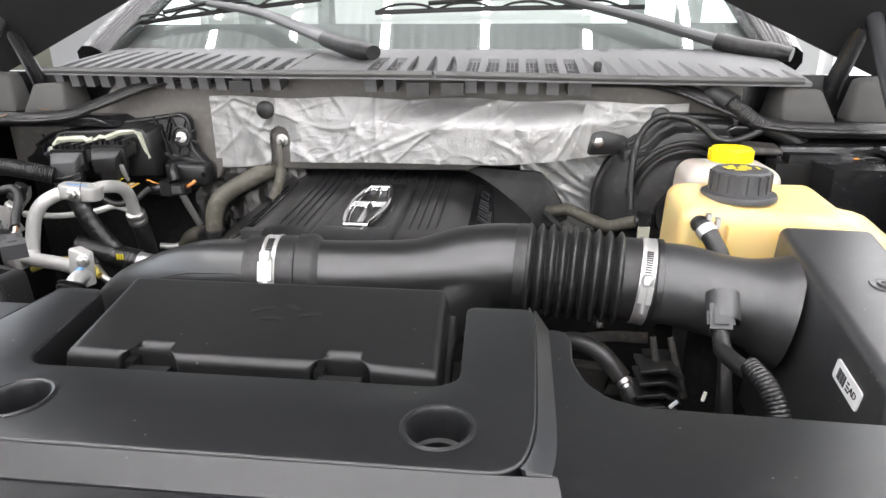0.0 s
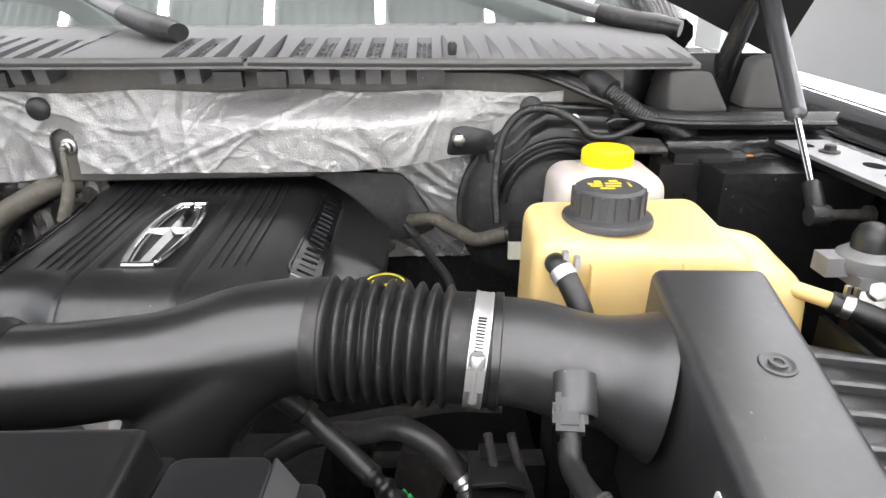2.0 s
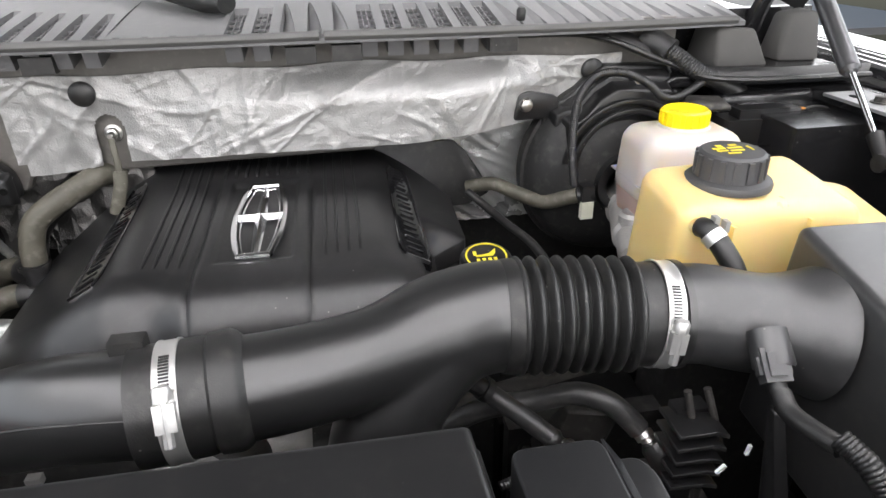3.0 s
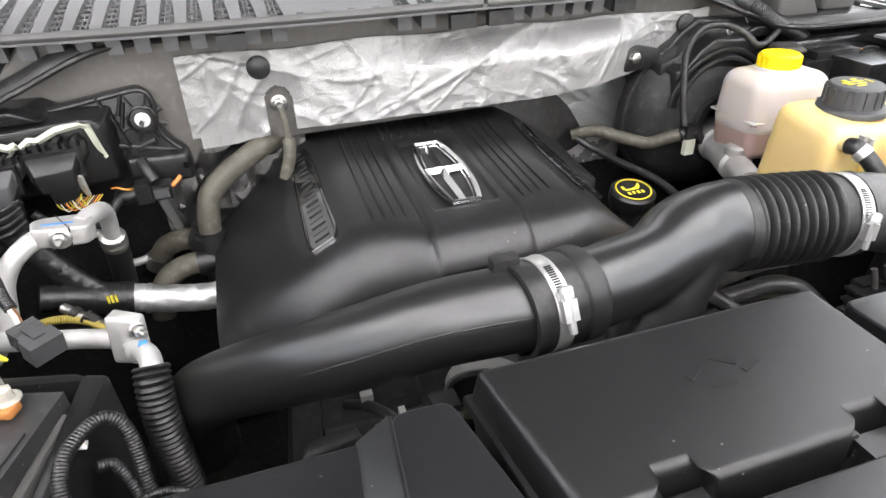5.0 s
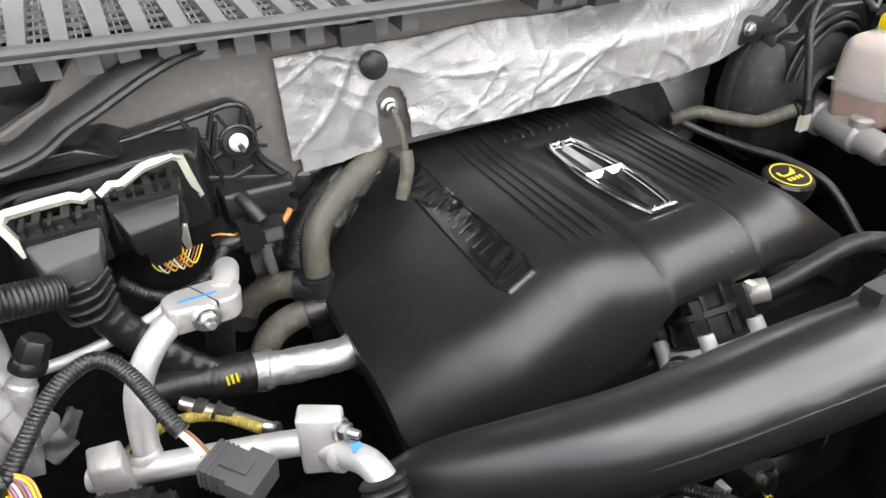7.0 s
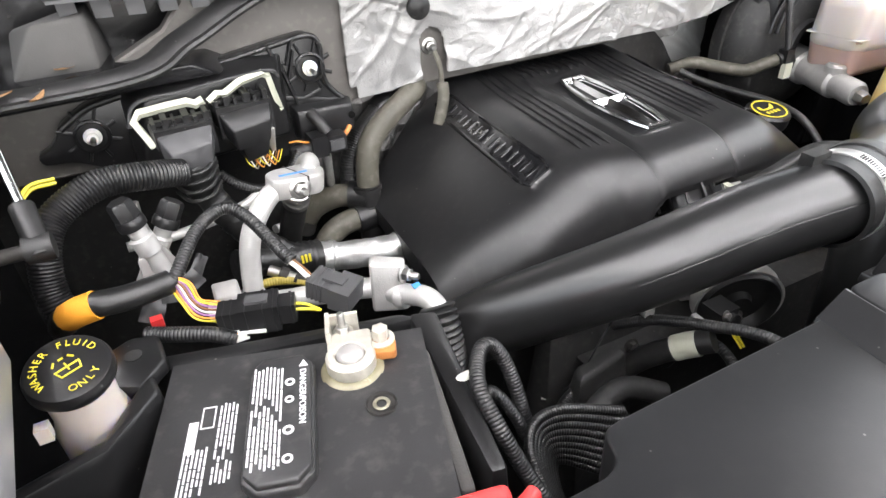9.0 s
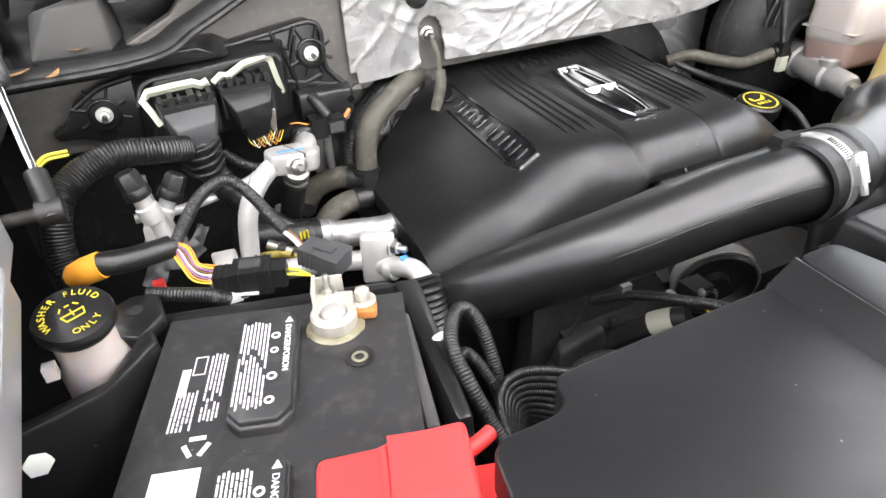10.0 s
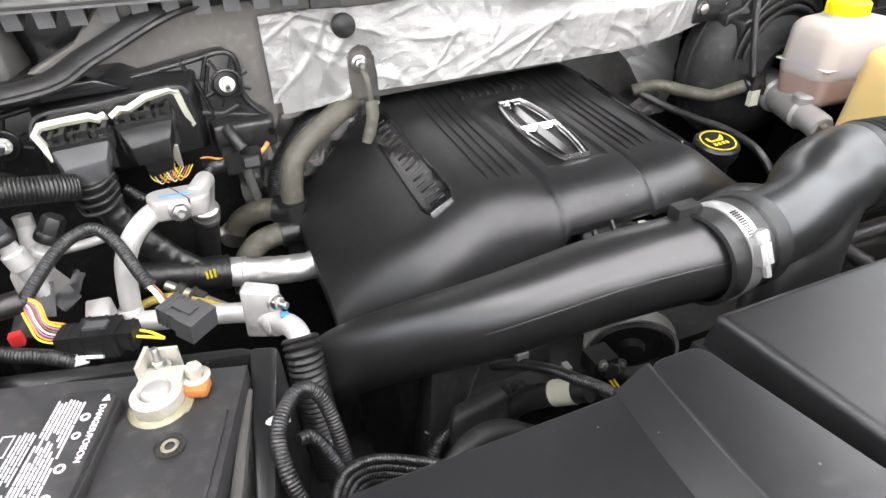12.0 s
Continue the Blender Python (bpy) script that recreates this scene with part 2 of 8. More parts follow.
def solo(name, bm, mat, label, category, group="", kind="", smooth=40):
    """A thing of one mesh."""
    vs = [v.co for v in bm.verts]
    at = Vector(((min(v.x for v in vs) + max(v.x for v in vs)) / 2, (min(v.y for v in vs) + max(v.y for v in vs)) / 2, min(v.z for v in vs)))
    ob = new(name, mesh_of(name, bm, mat, at, smooth))
    ob.location = at
    return tagged(ob, label, category, group, kind)


def curve(points, steps=8):
    """A smooth line through the points."""
    p = [Vector(q) for q in points]
    if len(p) == 2:
        return [p[0].lerp(p[1], i / steps) for i in range(steps + 1)]
    p = [2 * p[0] - p[1]] + p + [2 * p[-1] - p[-2]]
    out = []
    for i in range(1, len(p) - 2):
        a, b, c, d = p[i - 1:i + 3]
        for k in range(steps):
            t = k / steps
            out.append(0.5 * (2 * b + (c - a) * t + (2 * a - 5 * b + 4 * c - d) * t * t + (3 * b - a - 3 * c + d) * t ** 3))
    out.append(p[-2])
    return out


def resample(line, gap):
    out, left = [line[0]], gap
    for a, b in zip(line, line[1:]):
        d = (b - a).length
        while d >= left and d > 1e-9:
            a = a.lerp(b, left / d)
            d = (b - a).length
            out.append(a)
            left = gap
        left -= d
    return out


def sweep(bm, line, radius, n=14, caps=True, flat=1.0):
    """A skin round a line; radius is a number or a function of the point's index and the length so far."""
    rings, up, run = [], None, 0.0
    for i, p in enumerate(line):
        way = (line[min(i + 1, len(line) - 1)] - line[max(i - 1, 0)]).normalized()
        if up is None:
            up = Vector((0, 0, 1)) if abs(way.z) < 0.9 else Vector((0, 1, 0))
        side = way.cross(up).normalized()
        up = side.cross(way).normalized()
        if i:
            run += (p - line[i - 1]).length
        r = radius(i, run) if callable(radius) else radius
        rings.append([bm.verts.new(p + (side * math.cos(a) + up * math.sin(a) * flat) * r) for a in (2 * math.pi * k / n for k in range(n))])
    for r0, r1 in zip(rings, rings[1:]):
        for k in range(n):
            bm.faces.new((r0[k], r0[(k + 1) % n], r1[(k + 1) % n], r1[k]))
    if caps:
        bm.faces.new(rings[0][::-1])
        bm.faces.new(rings[-1])
    return bm


def pipe(points, r, n=14, steps=8, flat=1.0):
    return sweep(bmesh.new(), curve(points, steps), r, n, True, flat)


def ribbed(points, r, pitch=0.004, depth=0.12, n=14, steps=10):
    """A corrugated hose or loom."""
    line = resample(curve(points, steps), pitch / 4)
    wave = (0.0, 0.7, 1.0, 0.7)
    return sweep(bmesh.new(), line, lambda i, s: r * (1 - depth + depth * wave[i % 4]), n)


def lathe(profile, at=(0, 0, 0), axis=(0, 0, 1), n=28):
    """Turns (radius, height) pairs round an axis."""
    bm = bmesh.new()
    rot = Vector((0, 0, 1)).rotation_difference(Vector(axis)).to_matrix()
    rings = []
    for r, hgt in profile:
        if r < 1e-6:
            rings.append([bm.verts.new(Vector(at) + rot @ Vector((0, 0, hgt)))])
        else:
            rings.append([bm.verts.new(Vector(at) + rot @ Vector((r * math.cos(2 * math.pi * k / n), r * math.sin(2 * math.pi * k / n), hgt))) for k in range(n)])
    for a, b in zip(rings, rings[1:]):
        for k in range(n):
            q = [a[k % len(a)], a[(k + 1) % len(a)], b[(k + 1) % len(b)], b[k % len(b)]]
            q = [v for i, v in enumerate(q) if v not in q[:i]]
            if len(q) > 2:
                bm.faces.new(q)
    return bm


def bevel(bm, width, seg=2, limit=30):
    ed = [e for e in bm.edges if len(e.link_faces) == 2 and e.calc_face_angle(0) > radians(limit)]
    if ed and width > 0:
        bmesh.ops.bevel(bm, geom=ed, offset=width, segments=seg, profile=0.5, affect="EDGES", clamp_overlap=True)
    return bm


def box(x0, x1, y0, y1, z0, z1, r=0.002, seg=2, m=None):
    bm = bmesh.new()
    v = [bm.verts.new((x, y, z)) for z in (z0, z1) for y in (y0, y1) for x in (x0, x1)]
    for q in ((0, 2, 3, 1), (4, 5, 7, 6), (0, 1, 5, 4), (2, 6, 7, 3), (0, 4, 6, 2), (1, 3, 7, 5)):
        bm.faces.new([v[i] for i in q])
    bevel(bm, r, seg)
    if m is not None:
        bm.transform(m)
    return bm


def hull8(low, high, r=0.004, seg=3):
    """A block between a lower and an upper ring of corners, with rounded edges."""
    bm = bmesh.new()
    a = [bm.verts.new(p) for p in low]
    b = [bm.verts.new(p) for p in high]
    bm.faces.new(a[::-1])
    bm.faces.new(b)
    k = len(a)
    for i in range(k):
        bm.faces.new((a[i], a[(i + 1) % k], b[(i + 1) % k], b[i]))
    bmesh.ops.recalc_face_normals(bm, faces=bm.faces[:])
    return bevel(bm, r, seg, 15)


def prism(poly, z0, z1, r=0.003, seg=2, m=None):
    """An upright slab over a plan outline; z1 may be a function of x and y."""
    top = [(x, y, z1(x, y) if callable(z1) else z1) for x, y in poly]
    bm = hull8([(x, y, z0) for x, y in poly], top, 0, 0)
    bevel(bm, r, seg, 25)
    if m is not None:
        bm.transform(m)
    return bm


def rounded(poly, r=0.008):
    """Cuts each corner of an outline into an arc."""
    out = []
    n = len(poly)
    for i in range(n):
        a, b, c = (Vector(poly[(i + d) % n]) for d in (-1, 0, 1))
        q = min(r, (a - b).length * 0.45, (c - b).length * 0.45)
        p, s = b + (a - b).normalized() * q, b + (c - b).normalized() * q
        for k in range(5):
            t = k / 4
            w = p * (1 - t) ** 2 + b * 2 * t * (1 - t) + s * t * t
            out.append((w.x, w.y))
    return out


def smooth(a, b, x):
    t = min(1.0, max(0.0, (x - a) / (b - a)))
    return t * t * (3 - 2 * t)


def join(*bms):
    out = bmesh.new()
    for b in bms:
        me = bpy.data.meshes.new("tmp")
        b.to_mesh(me)
        out.from_mesh(me)
        b.free()
        bpy.data.meshes.remove(me)
    return out


def hexbolt(at, axis, r, washer=1.6, h=0.7, stud=0.0):
    """A flanged hexagon bolt or nut."""
    a = lathe([(0, 0), (r * washer, 0), (r * washer, r * 0.25), (r * 1.05, r * 0.4)], at, axis, 24)
    b = lathe([(r, r * 0.3), (r, r * (0.3 + h)), (r * 0.85, r * (0.4 + h)), (0, r * (0.4 + h))], at, axis, 6)
    if stud > 0:
        return join(a, b, lathe([(r * 0.55, r * 0.4), (r * 0.55, stud), (r * 0.4, stud + r * 0.2), (0, stud + r * 0.2)], at, axis, 12))
    return join(a, b)


def lettering(text, m, size, mat, parent, name="lettering", depth=0.0004):
    """Raised or printed words in the plane of m."""
    cu = bpy.data.curves.new("words", "FONT")
    cu.body, cu.size, cu.extrude, cu.align_x, cu.align_y = text, size, depth, "CENTER", "CENTER"
    tmp = new("words", cu)
    dg = bpy.context.evaluated_depsgraph_get()
    me = bpy.data.meshes.new_from_object(tmp.evaluated_get(dg))
    bpy.data.objects.remove(tmp)
    bpy.data.curves.remove(cu)
    me.transform(m)
    me.transform(Matrix.Translation(-root_of(parent)))
    me.materials.clear()
    me.materials.append(mat)
    ob = new(name, me)
    ob.parent = parent
    return ob


# ---- the workshop round the vehicle ----
def slab(name, x0, x1, y0, y1, z0, z1, mat, label, category):
    return solo(name, box(x0, x1, y0, y1, z0, z1, 0), mat, label, category, kind="structure")


slab("floor", -6, 6, -6, 8, -0.1, 0, FLOOR, "grey sealed concrete workshop floor", "floor")
solo("wall_north", join(box(-6, 1.05, 8, 8.15, 0, 4.2, 0), box(4.6, 6, 8, 8.15, 0, 4.2, 0), box(1.05, 4.6, 8, 8.15, 3.0, 4.2, 0)), WALL,
             "white painted workshop wall with an open rear door", "wall", kind="structure")
# self-lit panel added as the overexposed outdoors
slab("backdrop", -3.0, 9.0, 11.5, 11.6, 0, 5.0, BRIGHT, "glowing panel standing in for daylight beyond the rear door", "backdrop")
slab("yard", -3.0, 9.0, 8.15, 11.5, -0.1, 0, FLOOR, "pale concrete yard outside the rear door", "yard")
# plain green bar that shows through the windscreen
solo("door_strip", box(1.10, 2.75, 7.93, 7.96, 1.27, 1.335, 0.005), LIME, "bright green strip across the rear doorway", "strip")
# side openings sized for added area lamps; the west one is fill
for side, x, power in (("west", -3.55, WEST_LIGHT), ("east", 3.4, EAST_LIGHT)):
    solo("wall_" + side, join(box(x, x + 0.15, -6, -2.4, 0, 4.2, 0), box(x, x + 0.15, 7.3, 8, 0, 4.2, 0), box(x, x + 0.15, -2.4, 7.3, 0, 0.25, 0), box(x, x + 0.15, -2.4, 7.3, 4.05, 4.2, 0)), WALL,
         "white painted workshop side wall with a wide opening for an added light", "wall", kind="structure")
    pane = new("side_fill_light", bpy.data.lights.new("side_fill_light", "AREA"))
    pane.data.shape, pane.data.size, pane.data.size_y, pane.data.energy = "RECTANGLE", 9.6, 3.7, power
    pane.data.color = (0.97, 0.985, 1.0)
    pane.matrix_world = look((x + 0.075, 2.45, 2.15), (0, 2.45, 2.15))
solo("wall_south", join(box(-6, -3.2, -6.15, -6, 0, 4.2, 0), box(3.2, 6, -6.15, -6, 0, 4.2, 0), box(-3.2, 3.2, -6.15, -6, 3.4, 4.2, 0)), WALL,
             "white workshop wall with a wide open door", "wall", kind="structure")
bm = bmesh.new()
prev = None
for i in range(481):
    x = -6 + i * 0.025
    z = 4.2 + (0.0, 0.0, 0.05, 0.05)[i % 4]
    row = [bm.verts.new((x, -6, z)), bm.verts.new((x, 8, z)), bm.verts.new((x, 8, z + 0.05)), bm.verts.new((x, -6, z + 0.05))]
    if prev:
        for k in range(4):
            bm.faces.new((prev[k], row[k], row[(k + 1) % 4], prev[(k + 1) % 4]))
    prev = row
solo("ceiling", bm, CEILING, "grey corrugated metal workshop ceiling", "ceiling", kind="structure", smooth=20)
# rows at y -4.7 and 5.8 are added to brighten pipe and air box
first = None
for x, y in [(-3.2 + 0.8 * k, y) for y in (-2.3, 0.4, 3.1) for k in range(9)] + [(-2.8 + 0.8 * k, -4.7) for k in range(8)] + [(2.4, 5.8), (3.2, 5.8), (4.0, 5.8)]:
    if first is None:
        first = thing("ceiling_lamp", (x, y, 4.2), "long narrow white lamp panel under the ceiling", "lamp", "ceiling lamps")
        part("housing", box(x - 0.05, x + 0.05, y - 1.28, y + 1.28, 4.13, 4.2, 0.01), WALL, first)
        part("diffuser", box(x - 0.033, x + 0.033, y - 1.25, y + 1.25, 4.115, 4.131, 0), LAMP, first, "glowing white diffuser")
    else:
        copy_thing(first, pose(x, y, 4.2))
# area lamp in the unseen south doorway, brightens front-facing parts
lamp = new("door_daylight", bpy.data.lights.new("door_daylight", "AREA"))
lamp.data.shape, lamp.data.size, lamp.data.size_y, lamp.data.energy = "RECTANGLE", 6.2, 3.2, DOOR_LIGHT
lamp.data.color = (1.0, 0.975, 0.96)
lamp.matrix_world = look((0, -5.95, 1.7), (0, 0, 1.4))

# ---- body of the vehicle: closed box of the engine bay ----
MID = -0.055


def lip_y(x):
    return 1.003 + 0.062 * ((x - MID) / 0.63) ** 2


def lip_z(x):
    return 1.229 - 0.010 * max(0.0, x / 0.5)


fire = [(-0.80, 1.035), (-0.40, 1.035), (-0.39, 1.055), (0.06, 1.060), (0.12, 1.088), (0.36, 1.088), (0.38, 1.055), (0.50, 1.055), (0.50, 1.222), (-0.560, 1.222), (-0.600, 1.178), (-0.660, 1.150), (-0.80, 1.140)]
solo("firewall", prism(fire, 1.075, 1.100, 0.003, 1, Matrix(((1, 0, 0, 0), (0, 0, 1, 0), (0, 1, 0, 0), (0, 0, 0, 1)))), PAINT, "dusty grey painted steel firewall behind the engine", "firewall", kind="structure")
for side, x in (("east", 0.745), ("west", -0.855)):
    s = 1 if x > 0 else -1
    solo("inner_fender_" + side, join(box(min(x, x + s * 0.02), max(x, x + s * 0.02), 0.10, 1.35, 0.4, 1.13, 0.003),
         box(min(x - s * 0.075, x + s * 0.01), max(x - s * 0.075, x + s * 0.01), 0.10, 1.0, 1.118, 1.130, 0.004)), BODY,
         "black painted inner fender panel with a flat rail", "inner fender", kind="structure")
    bm = bmesh.new()
    prof = [(0.035, 1.135), (0.045, 1.148), (0.065, 1.160), (0.10, 1.166), (0.16, 1.155), (0.21, 1.10), (0.235, 0.95), (0.24, 0.7)]
    rows = []
    for k in range(15):
        y = -0.1 + k * 0.125
        rise = -0.05 * max(0.0, (0.6 - y)) + 0.035 * max(0.0, y - 0.9)
        rows.append([bm.verts.new((x + s * (dx - 0.012), y, z + rise)) for dx, z in prof] + [bm.verts.new((x + s * (dx - 0.004), y, z + rise - 0.012)) for dx, z in prof[::-1]])
    for a, b in zip(rows, rows[1:]):
        for k in range(len(a)):
            bm.faces.new((a[k], a[(k + 1) % len(a)], b[(k + 1) % len(b)], b[k]))
    solo("fender_" + side, bm, GLOSSY, "black painted outer fender with a rounded upper edge", "fender", kind="structure")
slab("bay_rear_panel", -0.86, 0.75, 1.172, 1.19, 0.40, 1.13, DARK, "dark rear panel of the engine bay", "body panel")
slab("bay_floor", -0.86, 0.75, 0.08, 1.19, 0.40, 0.44, DARK, "dark grimy underside of the engine bay", "engine bay floor")
slab("radiator_support", -0.86, 0.75, 0.04, 0.10, 0.2, 1.0, DARK, "black steel radiator support", "radiator support")

# ledges and gutters at both ends of the cowl
for s in (1, -1):
    def bx(d):
        return MID + s * d
    side = "east" if s > 0 else "west"
    bm = join(
        hull8([(bx(0.50), 1.02, 1.135), (bx(0.80), 1.00, 1.135), (bx(0.80), 1.16, 1.135), (bx(0.44), 1.16, 1.135)],
              [(bx(0.53), 1.015, 1.152), (bx(0.80), 0.99, 1.152), (bx(0.80), 1.16, 1.152), (bx(0.47), 1.16, 1.152)], 0.003, 2),
        box(min(bx(0.42), bx(0.82)), max(bx(0.42), bx(0.82)), 1.15, 1.17, 1.05, 1.22, 0.003))
    solo("cowl_ledge_" + side, bm, BODY, "black painted ledge and gutter below the end of the cowl", "body ledge", kind="structure")
    solo("weatherstrip", sweep(bmesh.new(), curve([(bx(0.30), 1.058, 1.210), (bx(0.42), 1.052, 1.205), (bx(0.52), 1.025, 1.170), (bx(0.59), 0.995, 1.150), (bx(0.80), 0.985, 1.148)]), 0.0075, 8, True, 0.55),
         RUBBER, "black rubber weatherstrip along the firewall gutter", "weatherstrip", "weatherstrips")
    line = curve([(bx(0.44), 1.050, 1.205), (bx(0.52), 1.026, 1.172), (bx(0.59), 0.997, 1.152), (bx(0.80), 0.987, 1.150)], 6)
    bm = bmesh.new()
    strip_rows = [[bm.verts.new(p + Vector((s * dx, dy, dz))) for dx, dy, dz in ((0, 0, 0), (0.004, 0.004, 0.006), (0.014, 0.014, 0.010), (0.020, 0.022, 0.007), (0.020, 0.022, 0.003), (0.004, 0.004, -0.004))] for p in line]
    for p, q in zip(strip_rows, strip_rows[1:]):
        for k in range(6):
            bm.faces.new((p[k], p[(k + 1) % 6], q[(k + 1) % 6], q[k]))
    bm.faces.new(strip_rows[0]), bm.faces.new(strip_rows[-1][::-1])
    solo("gutter_flange", bm, RUBBER, "broad black rubber flange beside the firewall gutter", "seal", "gutter seals")
    f1 = hull8([(bx(0.615), 1.06, 1.150), (bx(0.70), 1.06, 1.150), (bx(0.70), 1.13, 1.150), (bx(0.60), 1.13, 1.150)],
               [(bx(0.615), 1.07, 1.205), (bx(0.665), 1.06, 1.205), (bx(0.695), 1.12, 1.19), (bx(0.61), 1.12, 1.212)], 0.006, 2)
    solo("foam_block", f1, GREY_FOAM, "grey foam sealing block at the end of the cowl", "foam block", "foam blocks")
    f2 = hull8([(bx(0.725), 1.08, 1.150), (bx(0.79), 1.07, 1.150), (bx(0.79), 1.14, 1.150), (bx(0.73), 1.14, 1.150)],
               [(bx(0.735), 1.09, 1.215), (bx(0.78), 1.08, 1.222), (bx(0.785), 1.13, 1.222), (bx(0.74), 1.13, 1.218)], 0.008, 2)
    solo("foam_block", f2, GREY_FOAM, "grey foam sealing block beside the hood hinge", "foam block", "foam blocks")

# ---- cowl ----
cowl = thing("cowl_panel", (MID, 1.15, 1.2), "weathered grey plastic cowl grille below the windscreen", "cowl")
PITCH = 0.0325


def back_y(x):
    return 1.283 + 0.05 * ((x - MID) / 0.66) ** 2


def cowl_z(x, f):
    return lip_z(x) - 0.004 + f * (1.262 - lip_z(x))


def slot_kind(x):
    """Length, width and depth of the slot at x, its floor's rise and whether a lattice lies in it."""
    if x < -0.235:
        return 0.76 - 0.26 * smooth(-0.55, -0.25, x), 0.0190, 0.030, 0.0, True
    if x < -0.115:
        return 0.11, 0.0150, 0.006, 0.0, False
    if x < -0.050 or 0.055 < x < 0.240:
        return 0.52, 0.0205, 0.030, 0.0, True
    if x < 0.055:
        return 0.60, 0.0190, 0.014, 0.7, False
    return 0.58 - 0.30 * smooth(0.30, 0.60, x), 0.0180, 0.007, 0.9, False


def cowl_point(x, f, dz=0.0):
    return (x, lip_y(x) + f * (back_y(x) - lip_y(x)), cowl_z(x, f) + dz + 0.004 * math.sin(math.pi * f))


bm = bmesh.new()
cells = [(-0.7000 + PITCH * i, *slot_kind(-0.7000 + PITCH * (i + 0.5))) for i in range(40)]
for x, length, wide, deep, rise, lattice in cells:
    xm, ends = x + PITCH / 2, (x, x + PITCH)
    fs = [0.0, 0.035, 0.055, 0.075] + [0.075 + (length - 0.075) * k / 4 for k in (1, 2, 3, 4)] + [0.82, 1.0]
    grid = []
    for k, f in enumerate(fs):
        taper = (1.0 if lattice and x > -0.2 else 1 - (0.45 if lattice else 0.80) * max(0.0, (f - 0.075) / max(0.05, length - 0.075)) ** 1.3) if f <= length else 0.2
        half = wide / 2 * (taper if k >= 2 else 1.0)
        a, b = xm - wide / 2, xm - wide / 2 + 2 * half
        r = [bm.verts.new(cowl_point(q, f)) for q in (ends[0], a, b, ends[1])]
        if 2 <= k <= 7:
            end = 0.0 if k == 7 else 1.0
            d = deep * (0.25 if k == 2 else end)
            r.append(bm.verts.new(cowl_point(a + 0.0006, f, -d - 0.0002)))
            r.append(bm.verts.new(cowl_point(b - 0.0006, f, -d * (1 - rise * (0.3 if k < 4 else 1)) - 0.0002)))
        grid.append(r)
    for k, (p, q) in enumerate(zip(grid, grid[1:])):
        bm.faces.new((p[0], p[1], q[1], q[0]))
        bm.faces.new((p[2], p[3], q[3], q[2]))
        if len(p) == 6 and len(q) == 6:
            for i, j in ((1, 4), (4, 5), (5, 2)):
                bm.faces.new((p[i], p[j], q[j], q[i]))
        else:
            bm.faces.new((p[1], p[2], q[2], q[1]))
    for r in (grid[2], grid[7]):
        bm.faces.new((r[1], r[4], r[5], r[2]))
    low = [[bm.verts.new(cowl_point(q, f, -0.014 + 0.006 * (1 - f) if f > 0 else -0.006)) for q in ends] for f in (0.0, 1.0)]
    bm.faces.new((grid[0][0], grid[0][3], low[0][1], low[0][0]))
    bm.faces.new((grid[-1][0], grid[-1][3], low[1][1], low[1][0]))
bmesh.ops.remove_doubles(bm, verts=bm.verts[:], dist=0.0001)
bmesh.ops.recalc_face_normals(bm, faces=bm.faces[:])
part("panel", bm, COWL, cowl, smooth=30)
for x, length, wide, deep, rise, lattice in cells:
    xm = x + PITCH / 2
    if lattice:
        bars = []
        rungs = 5 if length < 0.55 else 8
        for off in (-0.0034, 0.0034) if x > -0.2 else (-0.0042, 0.0015):
            a, b = Vector(cowl_point(xm + off, 0.10, -0.005)), Vector(cowl_point(xm + off, length - 0.03, -0.005))
            bars.append(hull8([a + Vector((d, 0, -0.003)) for d in (-0.0007, 0.0007)] + [b + Vector((d, 0, -0.003)) for d in (0.0007, -0.0007)],
                              [a + Vector((d, 0, 0)) for d in (-0.0007, 0.0007)] + [b + Vector((d, 0, 0)) for d in (0.0007, -0.0007)], 0, 0))
        for k in range(rungs):
            p = Vector(cowl_point(xm, 0.13 + (length - 0.18) * k / (rungs - 1), -0.005))
            bars.append(box(xm - wide / 2, xm + wide / 2 * (1.0 if x > -0.2 else 1 - 0.85 * (k / (rungs - 1)) ** 1.3), p.y - 0.0009, p.y + 0.0009, p.z - 0.003, p.z, 0))
        part("lattice", join(*bars), COWL, cowl)
    elif x > -0.25:
        p = Vector(cowl_point(xm - 0.001, 0.040))
        # solid block; its black colour is the notch's shade
        part("drain_notch", box(p.x - 0.0075, p.x + 0.0065, p.y - 0.004, p.y + 0.007, p.z - 0.004, p.z + 0.0022, 0.0008), SHADE_BLACK, cowl, "small drain notch, a block coloured black as shade")
for a, b in ((-0.70, 0.004), (0.010, 0.585)):
    pts = [(a + (b - a) * k / 8, lip_y(a + (b - a) * k / 8) + 0.004, lip_z(a + (b - a) * k / 8) - 0.002) for k in range(9)]
    part("front_lip", sweep(bmesh.new(), curve(pts, 3), 0.0078, 10, True, 0.75), LIP, cowl, "grey rubber front lip")
part("knob", lathe([(0, 0), (0.006, 0), (0.0065, 0.012), (0.004, 0.016), (0, 0.016)], (0.263, 1.050, 1.230), (0, -0.2, 1), 14), RUBBER, cowl, "black rubber stop")
for x in (-0.32, -0.02, 0.035, 0.235):
    part("clip", box(x - 0.018, x + 0.018, lip_y(x) + 0.008, lip_y(x) + 0.022, 1.195, 1.214, 0.003), RUBBER, cowl, "black retaining clip")
